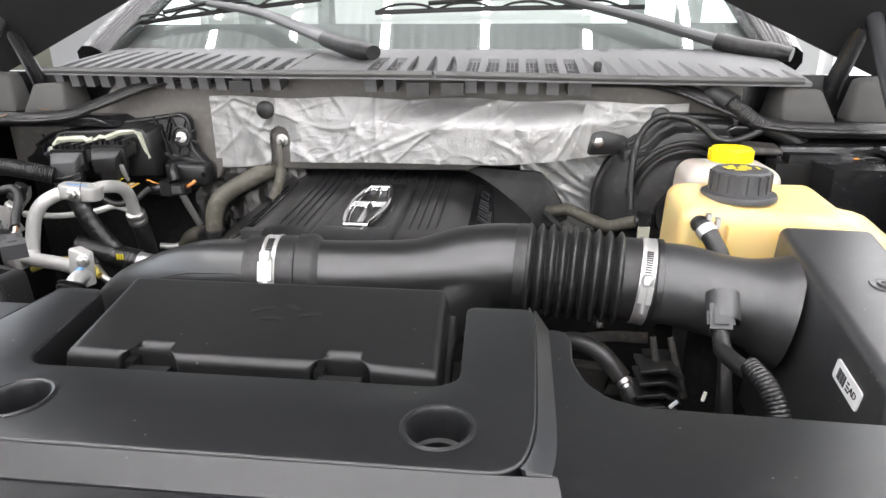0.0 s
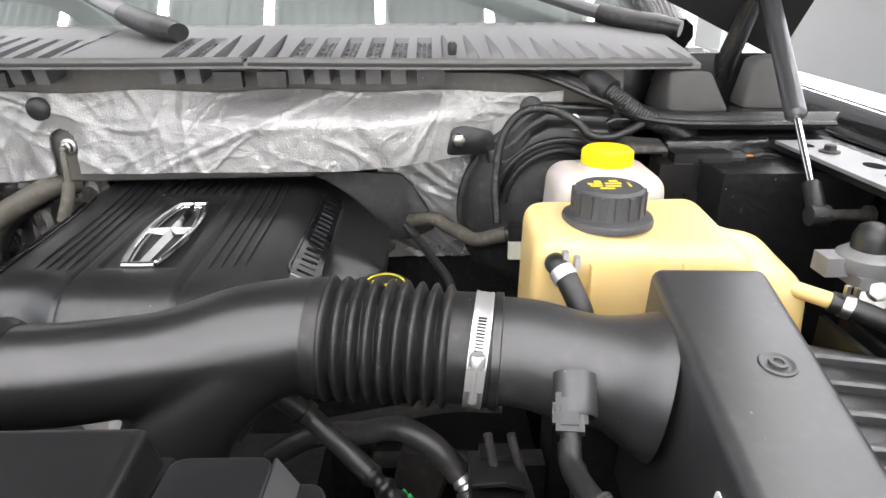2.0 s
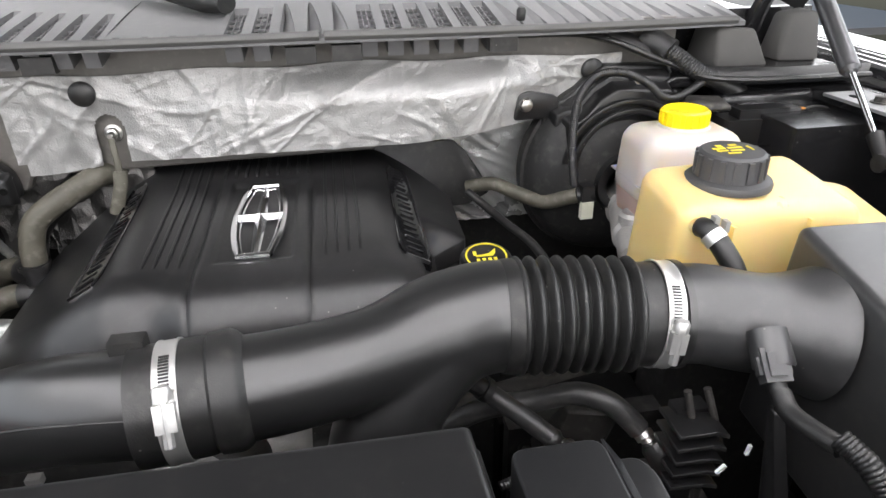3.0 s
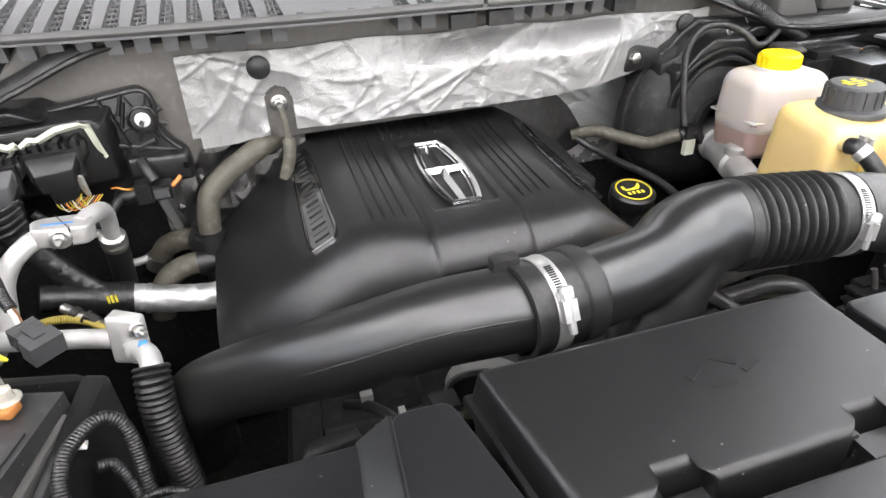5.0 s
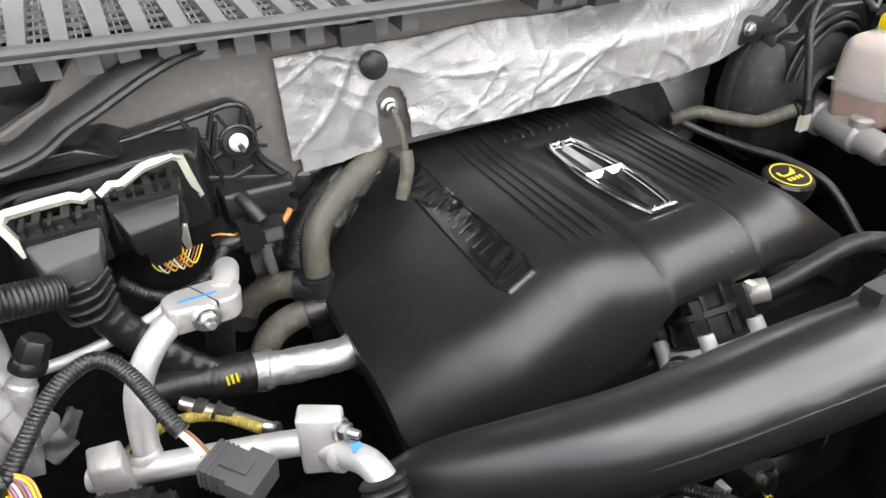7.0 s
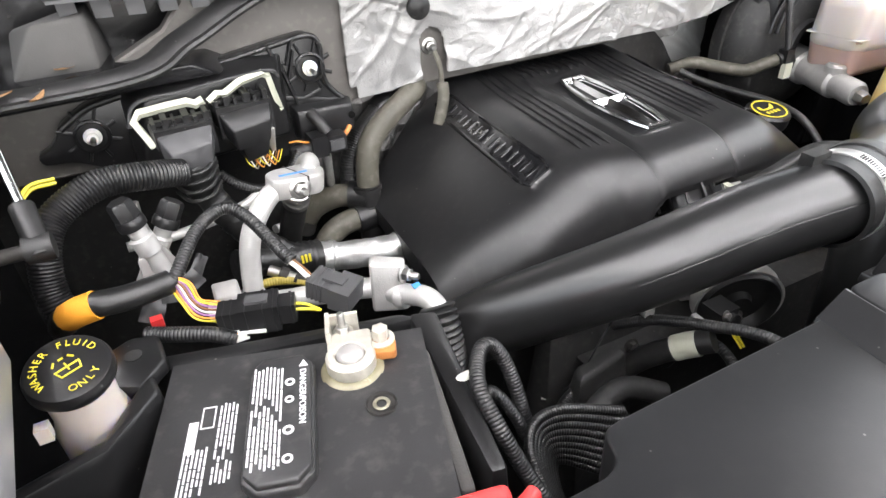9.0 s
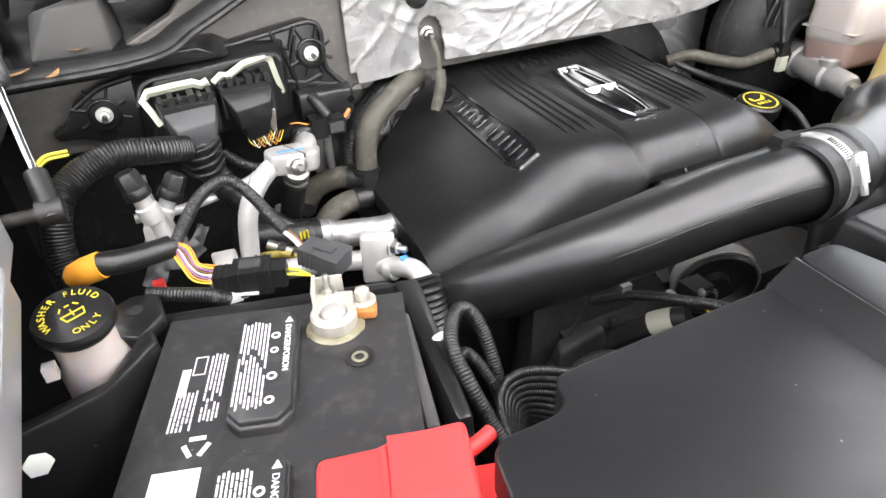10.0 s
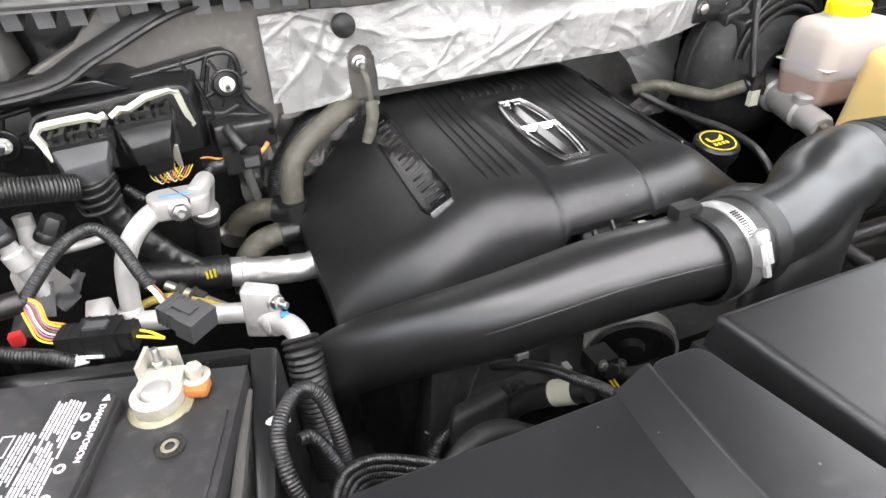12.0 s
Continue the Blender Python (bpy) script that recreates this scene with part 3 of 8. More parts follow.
# ---- windscreen, dash, roof pillars ----
SLOPE = math.tan(radians(29))
wind = thing("window_1", (MID, 1.35, 1.25), "raked green-tinted windscreen", "windscreen", kind="structure")
bm = bmesh.new()
rows = []
for i in range(25):
    x = -0.72 + i * (1.33 / 24)
    r = []
    for k in range(7):
        y = back_y(x) + 0.004 + k * 0.14
        r.append((x, y - 0.10 * k / 6 * (1 - ((x - MID) / 0.66) ** 2), 1.255 + SLOPE * k * 0.14))
    rows.append(r)
top = [[bm.verts.new(p) for p in r] for r in rows]
low = [[bm.verts.new((p[0], p[1] + 0.003, p[2] - 0.005)) for p in r] for r in rows]
for g in (top, low):
    for a, b in zip(g, g[1:]):
        for k in range(6):
            bm.faces.new((a[k], a[k + 1], b[k + 1], b[k]))
bmesh.ops.bridge_loops(bm, edges=[e for e in bm.edges if e.is_boundary])
glass = part("pane", bm, GLASS, wind)
glass.visible_shadow = False
for s in (1, -1):
    x = MID + s * 0.685
    part("pillar", sweep(bmesh.new(), curve([(x, 1.27, 1.235), (x - s * 0.01, 1.42, 1.32), (x - s * 0.09, 2.2, 1.75)]), 0.035, 10), BODY, wind)
part("frit_band", hull8([(-0.72, 1.30, 1.238), (0.61, 1.30, 1.238), (0.61, 1.46, 1.30), (-0.72, 1.46, 1.30)], [(-0.72, 1.30, 1.242), (0.61, 1.30, 1.242), (0.61, 1.46, 1.304), (-0.72, 1.46, 1.304)], 0, 0), INTERIOR, wind, "black painted lower glass edge")
dash = solo("dashboard", hull8([(-0.72, 1.42, 1.10), (0.62, 1.42, 1.10), (0.62, 2.1, 1.10), (-0.72, 2.1, 1.10)], [(-0.72, 1.48, 1.225), (0.62, 1.48, 1.225), (0.62, 2.1, 1.225), (-0.72, 2.1, 1.225)], 0.02, 3), INTERIOR, "dark grey dashboard behind the windscreen", "dashboard")
solo("cabin_shell", join(box(-0.85, 0.75, 3.2, 3.25, 0.6, 1.15, 0), box(-0.85, 0.75, 2.3, 4.2, 1.84, 1.9, 0.02), box(-0.88, -0.85, 1.5, 3.25, 0.6, 1.2, 0), box(0.75, 0.78, 1.5, 3.25, 0.6, 1.2, 0), box(-0.85, 0.75, 1.3, 3.25, 0.55, 0.6, 0),
     box(-0.84, -0.78, 2.25, 2.35, 1.3, 1.86, 0.01), box(0.68, 0.74, 2.25, 2.35, 1.3, 1.86, 0.01), box(-0.84, -0.78, 3.2, 3.3, 1.3, 1.86, 0.01), box(0.68, 0.74, 3.2, 3.3, 1.3, 1.86, 0.01), box(-0.6, -0.15, 2.4, 2.55, 0.6, 1.20, 0.05), box(0.05, 0.5, 2.4, 2.55, 0.6, 1.20, 0.05)), CABIN,
     "pale cabin of the vehicle behind the windscreen", "cabin", kind="structure")


def wiper(points, blade, label):
    w = thing("windscreen_wiper", points[0], label, "wiper", "windscreen wipers")
    line = curve(points, 8)
    n = len(line) - 1
    k = int(n * 0.30)
    part("arm_head", sweep(bmesh.new(), line[:k + 1], lambda i, s: 0.0225 * (0.70 + 0.30 * min(1, i / 3)) * (1 - 0.12 * i / k), 14, True, 0.78), RUBBER, w, "black moulded wiper pivot cover")
    part("arm", sweep(bmesh.new(), line[k:], lambda i, s: 0.0195 - 0.010 * i / (n - k), 12, True, 0.6), WIPER, w)
    b = [Vector(p) for p in blade]
    part("blade", sweep(bmesh.new(), curve(blade, 8), 0.0035, 6, True, 1.6), RUBBER, w)
    for f in (0.0, 0.22, 0.45, 0.68):
        c, d = b[0].lerp(b[-1], f), b[0].lerp(b[-1], f + 0.24)
        part("bow", sweep(bmesh.new(), curve([c, c.lerp(d, 0.3) + Vector((0, 0, 0.014)), c.lerp(d, 0.7) + Vector((0, 0, 0.014)), d], 5), 0.003, 6), RUBBER, w)
    mid = b[0].lerp(b[-1], 0.5)
    part("bridge", sweep(bmesh.new(), curve([b[0].lerp(b[-1], 0.2) + Vector((0, 0, 0.016)), mid + Vector((0, 0, 0.024)), b[0].lerp(b[-1], 0.85) + Vector((0, 0, 0.016))], 6), 0.004, 6, True, 1.3), RUBBER, w)


def on_glass(x, y, lift=0.015):
    return (x, y, 1.255 + SLOPE * (y - back_y(x)) + lift)


wiper([(0.625, 1.225, 1.250), (0.53, 1.285, 1.268), on_glass(0.36, 1.375, 0.025), on_glass(0.20, 1.43, 0.028), on_glass(0.13, 1.45, 0.028)],
      [on_glass(-0.165, 1.39), on_glass(0.1, 1.405), on_glass(0.40, 1.43)], "grey and black wiper parked on the driver's glass")
wiper([(-0.112, 1.115, 1.256), (-0.20, 1.19, 1.272), on_glass(-0.40, 1.37, 0.03), on_glass(-0.55, 1.43, 0.03), on_glass(-0.60, 1.45, 0.03)],
      [on_glass(-0.74, 1.40), on_glass(-0.55, 1.42), on_glass(-0.30, 1.45)], "grey and black wiper parked on the passenger's glass")

# ---- open hood ----
hood = thing("hood", (MID, 1.15, 1.25), "open black hood seen from below", "hood")
bm = bmesh.new()
rows = []
for i in range(33):
    u = -1 + i / 16
    x = MID + u * 0.80
    a = abs(u)
    z = 1.352 + 0.12 * (0.62 - a) if a < 0.62 else 1.352 - 0.37 * (a - 0.62)
    rows.append([(MID + u * 0.80 * (1 + 0.012 * k), 1.15 - 0.10 * min(k, 2) - 0.042 * max(0, k - 2), z + 0.145 * min(k, 2) + 0.16 * max(0, k - 2)) for k in range(11)])
for off in (0, 0.03):
    g = [[bm.verts.new((p[0], p[1] + off * 0.8, p[2] + off * 0.6)) for p in r] for r in rows]
    for a, b in zip(g, g[1:]):
        for k in range(10):
            bm.faces.new((a[k], a[k + 1], b[k + 1], b[k]))
bmesh.ops.bridge_loops(bm, edges=[e for e in bm.edges if e.is_boundary])
part("panel", bm, LINER, hood)
for s in (1, -1):
    x = MID + s * 0.73
    part("hinge_arm", sweep(bmesh.new(), curve([(x, 1.165, 1.16), (x - s * 0.005, 1.15, 1.205), (x + s * 0.005, 1.135, 1.26), (x + s * 0.02, 1.10, 1.36)]), 0.017, 8, True, 0.5), BODY, hood)
    part("hinge_bolt", hexbolt((x - s * 0.03, 1.14, 1.345), (0, -0.8, -0.6), 0.008), DARK, hood)


def strut(x, s):
    low, high = Vector((x, 0.812, 1.087)), Vector((x + s * 0.055, 1.125, 1.325))
    way = (high - low).normalized()
    t = thing("hood_strut", low, "black gas strut with a chrome rod holding the hood open", "gas strut", "hood struts")
    part("rod", sweep(bmesh.new(), [low + way * 0.03, low + way * 0.16], 0.0038, 12), CHROME, t, "polished chrome rod")
    part("cylinder", sweep(bmesh.new(), [low + way * 0.135, low + way * 0.14, high], lambda i, q: 0.0075 if i == 0 else 0.0118, 18), GUNMETAL, t)
    part("socket", join(sweep(bmesh.new(), [low - way * 0.008, low + way * 0.04], 0.0095, 10), lathe([(0, -0.012), (0.011, -0.010), (0.011, 0.010), (0, 0.012)], low, (1, 0, 0), 14)), RUBBER, t, "black plastic ball socket")
    part("ball_stud", lathe([(0.006, 0), (0.006, 0.05), (0.010, 0.05), (0.010, 0.056), (0, 0.056)], low, (s, 0, 0), 12), GREASE, t)


strut(0.637, 1)
strut(-0.745, -1)

# ---- foil heat shield on the firewall ----
def sheet(bm, f, us, vs, keep=None, thick=(0, 0.004, 0)):
    """A sheet with thickness over a grid of parameters."""
    a = [[bm.verts.new(f(u, v)) for v in vs] for u in us]
    b = [[bm.verts.new(Vector(f(u, v)) + Vector(thick)) for v in vs] for u in us]
    for i in range(len(us) - 1):
        for k in range(len(vs) - 1):
            if keep and not keep((us[i] + us[i + 1]) / 2, (vs[k] + vs[k + 1]) / 2):
                continue
            bm.faces.new((a[i][k], a[i + 1][k], a[i + 1][k + 1], a[i][k + 1]))
            bm.faces.new((b[i][k], b[i][k + 1], b[i + 1][k + 1], b[i + 1][k]))
    bmesh.ops.delete(bm, geom=[v for v in bm.verts if not v.link_faces], context="VERTS")
    return bm


def shield_point(x, v):
    low = 1.060 + 0.014 * smooth(-0.37, -0.24, x) + 0.006 * smooth(-0.22, -0.08, x) + 0.016 * smooth(0.1, 0.3, x)
    high = 1.184 - 0.004 * smooth(0, 0.4, x) + 0.002 * math.sin(x * 31)
    z = low + v * (high - low)
    bulge = 0.034 * smooth(-0.24, 0.04, x + 0.08 * (1 - v)) * smooth(1.05, 0.55, v) * smooth(0.34, 0.20, x)
    ridge = 0.002 * math.exp(-((x + 0.02 - 0.25 * (v - 0.5)) / 0.012) ** 2) + 0.0015 * math.exp(-((x + 0.16 + 0.12 * v) / 0.010) ** 2)
    creases = 0.0
    for k, (ang, size, high_) in enumerate(((0.5, 9, 0.0030), (-0.7, 14, 0.0022), (1.3, 11, 0.0020), (0.1, 24, 0.0014), (-1.2, 30, 0.0012), (0.8, 38, 0.0010), (-0.4, 46, 0.0009), (1.7, 52, 0.0008))):
        p, q = x * math.cos(ang) + z * math.sin(ang), -x * math.sin(ang) + z * math.cos(ang)
        field = abs(noise.noise(Vector((p * size, q * size * 0.35, 4.7 * k))))
        creases += high_ * max(0.0, 1 - field * (16 if size < 20 else 8)) * smooth(-0.2, 0.25, noise.noise(Vector((x * 8, z * 8, 2.1 * k + 1))))
    ridge += creases
    crumple = 0.0012 * noise.noise(Vector((x * 26, z * 30, 3))) + 0.0009 * noise.noise(Vector((x * 70, z * 60, 9)))
    hole = math.hypot((x + 0.275) / 0.03, (z - 1.11) / 0.035)
    swell = 0.004 * math.exp(-(hole - 1.3) ** 2 * 6)
    return (x, 1.064 - bulge - ridge - swell + crumple - 0.004 * smooth(0.2, 0.42, x), z)


xs = [-0.396 + i * 0.0025 for i in range(325)]
vs = [k / 64 for k in range(65)]


def not_slot(x, v):
    z = shield_point(x, v)[2]
    if abs(x + 0.275) < 0.018 and z < 1.117:
        return False
    return (x + 0.275) ** 2 + (z - 1.117) ** 2 > 0.018 ** 2 and not (x < -0.386 and v < 0.12)


shield = thing("heat_shield", (0, 1.06, 1.06), "crumpled silver foil heat shield on the firewall", "heat shield")
part("foil", sheet(bmesh.new(), shield_point, xs, vs, not_slot), FOIL, shield, smooth=60)
for x, z in ((-0.294, 1.163), (0.371, 1.159)):
    y = shield_point(x, 0.8)[1]
    part("button", lathe([(0.0155, -0.002), (0.0155, 0.003), (0.012, 0.006), (0, 0.007)], (x, y - 0.003, z), (0, -1, 0), 24), RUBBER, shield, "black push button")
fold_rnd = random.Random(11)


def crushed(x0, x1, nx, nv, place):
    """A foil sheet crushed into small flat facets."""
    bm = sheet(bmesh.new(), place, [x0 + (x1 - x0) * i / nx for i in range(nx + 1)], [k / nv for k in range(nv + 1)])
    for v in bm.verts:
        v.co += Vector((fold_rnd.uniform(-1, 1), fold_rnd.uniform(-1, 1), fold_rnd.uniform(-1, 1))) * 0.0014
    bmesh.ops.triangulate(bm, faces=bm.faces[:])
    return bm


def streaked(x, v):
    z = 0.90 + 0.185 * v
    along, across = x * 0.77 - z * 0.64, x * 0.64 + z * 0.77
    a = 1 - abs(noise.noise(Vector((across * 62, along * 9, 5))))
    b = 1 - abs(noise.noise(Vector((across * 130, along * 24, 2))))
    return (x, 1.158 - 0.014 * v - 0.0050 * a ** 4 - 0.0012 * b ** 3, z)


solo("lower_heat_shield", sheet(bmesh.new(), streaked, [0.150 + 0.0032 * i for i in range(60)], [k / 60 for k in range(61)]), FOIL_TIGHT,
                "tightly wrinkled foil shield behind the engine", "heat shield", smooth=60)
solo("lower_heat_shield", crushed(-0.46, -0.245, 30, 14, lambda x, v: (x, 1.096 - 0.012 * (1 - v) + 0.006 * noise.noise(Vector((x * 40, v * 6, 7))), 0.90 + 0.155 * v)), DARK_FOIL,
                 "darker wrinkled foil shield below the firewall seam", "heat shield", smooth=14)
solo("ground_bolt", hexbolt((-0.275, 1.074, 1.108), (0, -1, 0), 0.0075, 1.5, 0.8, 0.016), STEEL, "zinc bolt in the slot of the heat shield", "bolt")
solo("ground_strap", join(pipe([(-0.275, 1.058, 1.104), (-0.272, 1.050, 1.088), (-0.271, 1.046, 1.062)], 0.0042, 8, 6, 0.6), pipe([(-0.271, 1.046, 1.064), (-0.273, 1.040, 1.044), (-0.285, 1.035, 1.01)], 0.0088, 10, 8, 0.75)),
     OLD_RUBBER, "brown braided ground strap hanging from the bolt", "ground strap")

# ---- engine cover ----
CX = -0.085


def cover_front(u):
    """Front limit of the shell."""
    return 0.747 + 0.040 * smooth(0.20, 0.315, -u) + 0.012 * smooth(0.10, 0.24, u)


def flank(u):
    """Fall of the two sloping flanks."""
    e = abs(u) - 0.140
    a = 0.5 * (e + math.sqrt(e * e + 0.00012))
    return 0.48 * a + 1.0 * a * a


def cover_z(u, y):
    top = 1.028 + 0.062 * (y - 0.82) + 0.006 * smooth(1.0, 1.11, y)
    d = max(0.0, y - cover_front(u))
    left = smooth(0.055, 0.105, -u)
    tall = 0.036 + 0.058 * left + 0.012 * smooth(0.08, 0.2, u) - 0.035 * smooth(0.22, 0.31, -u)
    wide = 0.066 + 0.016 * left
    f = max(0.0, 1 - d / wide)
    front = tall * (0.45 * f ** 2.0 + 0.55 * f ** 5)
    raised = 0.0030 * smooth(0.0600, 0.0560, abs(u)) * smooth(1.075, 1.05, y)
    groove = 0.0028 * math.exp(-((abs(u) - 0.0590) / 0.0030) ** 2) * smooth(1.02, 0.98, y)
    bed = 0.0030 * smooth(0.0425, 0.0395, abs(u)) * smooth(0.822, 0.828, y) * smooth(1.022, 1.016, y)
    return top - front - flank(u) + raised - groove - bed


def rim_x(u, y):
    """Plan place of a shell point: the right edge steps in round the filler cap."""
    x = CX + u
    if u > 0.17:
        x -= 0.050 * smooth(0.17, 0.25, u) * smooth(0.05, 0.0, abs(y - 0.866) - 0.040)
    return x


us = [-0.315 + i * 0.570 / 228 for i in range(229)]
bm = bmesh.new()
grid = []
for u in us:
    y0 = cover_front(u)
    y1 = 1.115 - 0.05 * smooth(0.15, 0.29, abs(u))
    if u < -0.285:
        y0 += 0.030 * (1 - math.sqrt(max(0.0, 1 - ((-u - 0.285) / 0.030) ** 2)))
    col = []
    for k in range(91):
        y = y0 + (k / 90) ** 1.7 * (y1 - y0)
        col.append(bm.verts.new((rim_x(u, y), y, cover_z(u, y))))
    grid.append(col)
for a, b in zip(grid, grid[1:]):
    for k in range(90):
        bm.faces.new((a[k], a[k + 1], b[k + 1], b[k]))
ext = bmesh.ops.extrude_edge_only(bm, edges=[e for e in bm.edges if e.is_boundary])
for v in (g for g in ext["geom"] if isinstance(g, bmesh.types.BMVert)):
    u = v.co.x - CX
    if v.co.y < 0.80 and u > -0.29:
        v.co.z -= 0.008 + 0.040 * smooth(0.06, 0.12, -u) + 0.02 * smooth(0.10, 0.2, u)
    else:
        v.co.z -= 0.026
engine_cover = thing("engine_cover", (CX, 0.92, 0.90), "black moulded plastic engine cover with ribs and a chrome badge", "engine cover")
part("shell", bm, ENGINE, engine_cover, smooth=50)


def strip(u0, y0, y1, w, h, mat, name, lift=0.0, du=0.0):
    """A raised bar that follows the cover."""
    bm = bmesh.new()
    prev = None
    for k in range(25):
        y = y0 + (y1 - y0) * k / 24
        u = u0 + du * k / 24
        z = cover_z(u, y) + lift
        hh = h * min(1.0, k / 2, (24 - k) / 2) + 0.0002
        row = [bm.verts.new((CX + u + dx, y, z + dz)) for dx, dz in ((-w / 2, -0.003), (-w / 2, hh * 0.6), (-w / 4, hh), (w / 4, hh), (w / 2, hh * 0.6), (w / 2, -0.003))]
        if prev:
            for j in range(6):
                bm.faces.new((prev[j], row[j], row[(j + 1) % 6], prev[(j + 1) % 6]))
        prev = row
    return part(name, bm, mat, engine_cover)


for s in (1, -1):
    for k in range(4):
        strip(s * (0.076 + 0.0127 * k), 0.826 + 0.002 * k, 1.098, 0.0036, 0.0024, ENGINE, "rib")
for k in range(-4, 5):
    strip(0.0135 * k, 1.036, 1.105, 0.0046, 0.0030, ENGINE, "rib")
# word plates: letters shown as plain bars
for s in (1, -1):
    u0 = s * 0.176
    ya, yb = (0.826 if s < 0 else 0.832, 1.072)
    bm = bmesh.new()
    prev = None

    def plane(dx, y):
        slope = (cover_z(u0 + 0.012, y) - cover_z(u0 - 0.012, y)) / 0.024
        return cover_z(u0, y) + slope * dx + 0.0006

    for k in range(25):
        y = ya + (yb - ya) * k / 24
        hw = (0.0190 - 0.0035 * k / 24) * (0.72 + 0.28 * min(1.0, k / 2, (24 - k) / 2) ** 0.5)
        q = [(-hw, -0.012), (-hw, 0.001), (-hw + 0.0012, 0.0022), (-hw + 0.0030, 0.0022), (-hw + 0.0038, 0.0004), (hw - 0.0038, 0.0004), (hw - 0.0030, 0.0022), (hw - 0.0012, 0.0022), (hw, 0.001), (hw, -0.012)]
        row = [bm.verts.new((CX + u0 + dx, y, plane(dx, y) + dz)) for dx, dz in q]
        if prev:
            for j in range(9):
                bm.faces.new((prev[j], row[j], row[j + 1], prev[j + 1]))
        else:
            first_row = row
        prev = row
    bm.faces.new(first_row)
    bm.faces.new(prev)
    plate = part("word_plate", bm, GLOSSY, engine_cover, "glossy black plate with raised letter bars")
    tilt = math.atan2(plane(0.01, ya) - plane(-0.01, ya), 0.02)
    edge = Matrix.Translation((CX + u0, ya - 0.001, plane(0, ya))) @ Matrix.Rotation(-tilt, 4, "Y")
    part("chrome_edge", box(-0.0150, 0.0150, -0.0015, 0.0012, -0.002, 0.0024, 0.0008, 2, edge), CHROME, plate, "bright metal edge")
    for k in range(8):
        y = ya + 0.024 + k * (yb - ya - 0.050) / 7
        lw = 0.0100 - 0.0003 * k
        slant = math.atan2(plane(0.01, y) - plane(-0.01, y), 0.02)
        at = Matrix.Translation((CX + u0, y, plane(0, y) + 0.0004)) @ Matrix.Rotation(-slant, 4, "Y")
        bars = join(box(-lw, lw, -0.0085, -0.0055, 0, 0.0012, 0.0006, 1, at), box(-lw, lw, 0.0055, 0.0085, 0, 0.0012, 0.0006, 1, at))
        part("letter_bar", bars, GLOSSY, plate)
# chrome badge: a barrel-shaped frame with a cross inside
def badge_point(x, y, lift):
    return Vector((CX + 0.001 + x, 0.917 + y, cover_z(0.0, 0.917 + y) + lift))


outline = []
for k in range(13):
    f = -1 + k / 6
    outline.append((0.0285 - 0.0115 * f * f, 0.088 * f))
outline = outline + [(-x, y) for x, y in outline[::-1]]
loop = [badge_point(x, y, 0.0045) for x, y in outline + outline[:1]]
badge = [sweep(bmesh.new(), loop, 0.0036, 8, False)]
inner = [badge_point(x * 0.76, y * 0.90 , 0.0030) for x, y in outline + outline[:1]]
badge.append(sweep(bmesh.new(), inner, 0.0012, 6, False))


def blade_bar(x0, y0, x1, y1, w0, w1, h=0.0075):
    """A faceted bar of the badge with a raised spine."""
    a, b = Vector((x0, y0)), Vector((x1, y1))
    n = Vector((-(b - a).y, (b - a).x)).normalized()
    bm = bmesh.new()
    q = [a + n * w0, a - n * w0, b - n * w1, b + n * w1]
    v = [bm.verts.new(badge_point(p.x, p.y, 0.001)) for p in q]
    s = [bm.verts.new(badge_point(p.x, p.y, h)) for p in (a, b)]
    for f in ((v[0], v[1], s[0]), (v[1], v[2], s[1], s[0]), (v[2], v[3], s[1]), (v[3], v[0], s[0], s[1]), (v[3], v[2], v[1], v[0])):
        bm.faces.new(f)
    return bm


badge += [blade_bar(0, 0.002, 0, -0.086, 0.0072, 0.0045), blade_bar(0, 0.0, 0, 0.086, 0.0072, 0.0045), blade_bar(0, 0.004, 0.0275, 0.004, 0.0070, 0.0040), blade_bar(0, 0.004, -0.0275, 0.004, 0.0070, 0.0040)]
part("badge", join(*badge), CHROME, engine_cover, "long chrome badge frame with a cross", smooth=25)
fl_y = Matrix(((1, 0, 0, 0), (0, 0, 1, 0), (0, 1, 0, 0), (0, 0, 0, 1)))
flap_mesh = prism(rounded([(0.0, 1.060), (0.120, 1.054), (0.186, 1.049), (0.205, 1.030), (0.226, 0.998), (0.240, 0.968), (0.205, 0.952), (0.0, 0.945)], 0.006), 1.122, 1.134, 0.004, 2, fl_y)
for v in flap_mesh.verts:
    v.co.y += 0.007 * noise.noise(v.co * 22) - 0.5 * max(0.0, 1.0 - v.co.z)
flap = solo("rear_flap", flap_mesh, RUBBER, "black rubber insulation flap behind the engine cover", "insulation")
# engine block under the cover
solo("engine_block", join(box(-0.35, 0.17, 0.76, 1.08, 0.45, 0.90, 0.03, 3), box(-0.30, 0.12, 0.66, 0.78, 0.45, 0.86, 0.02, 3)), DARK, "dark grimy engine block below its cover", "engine")

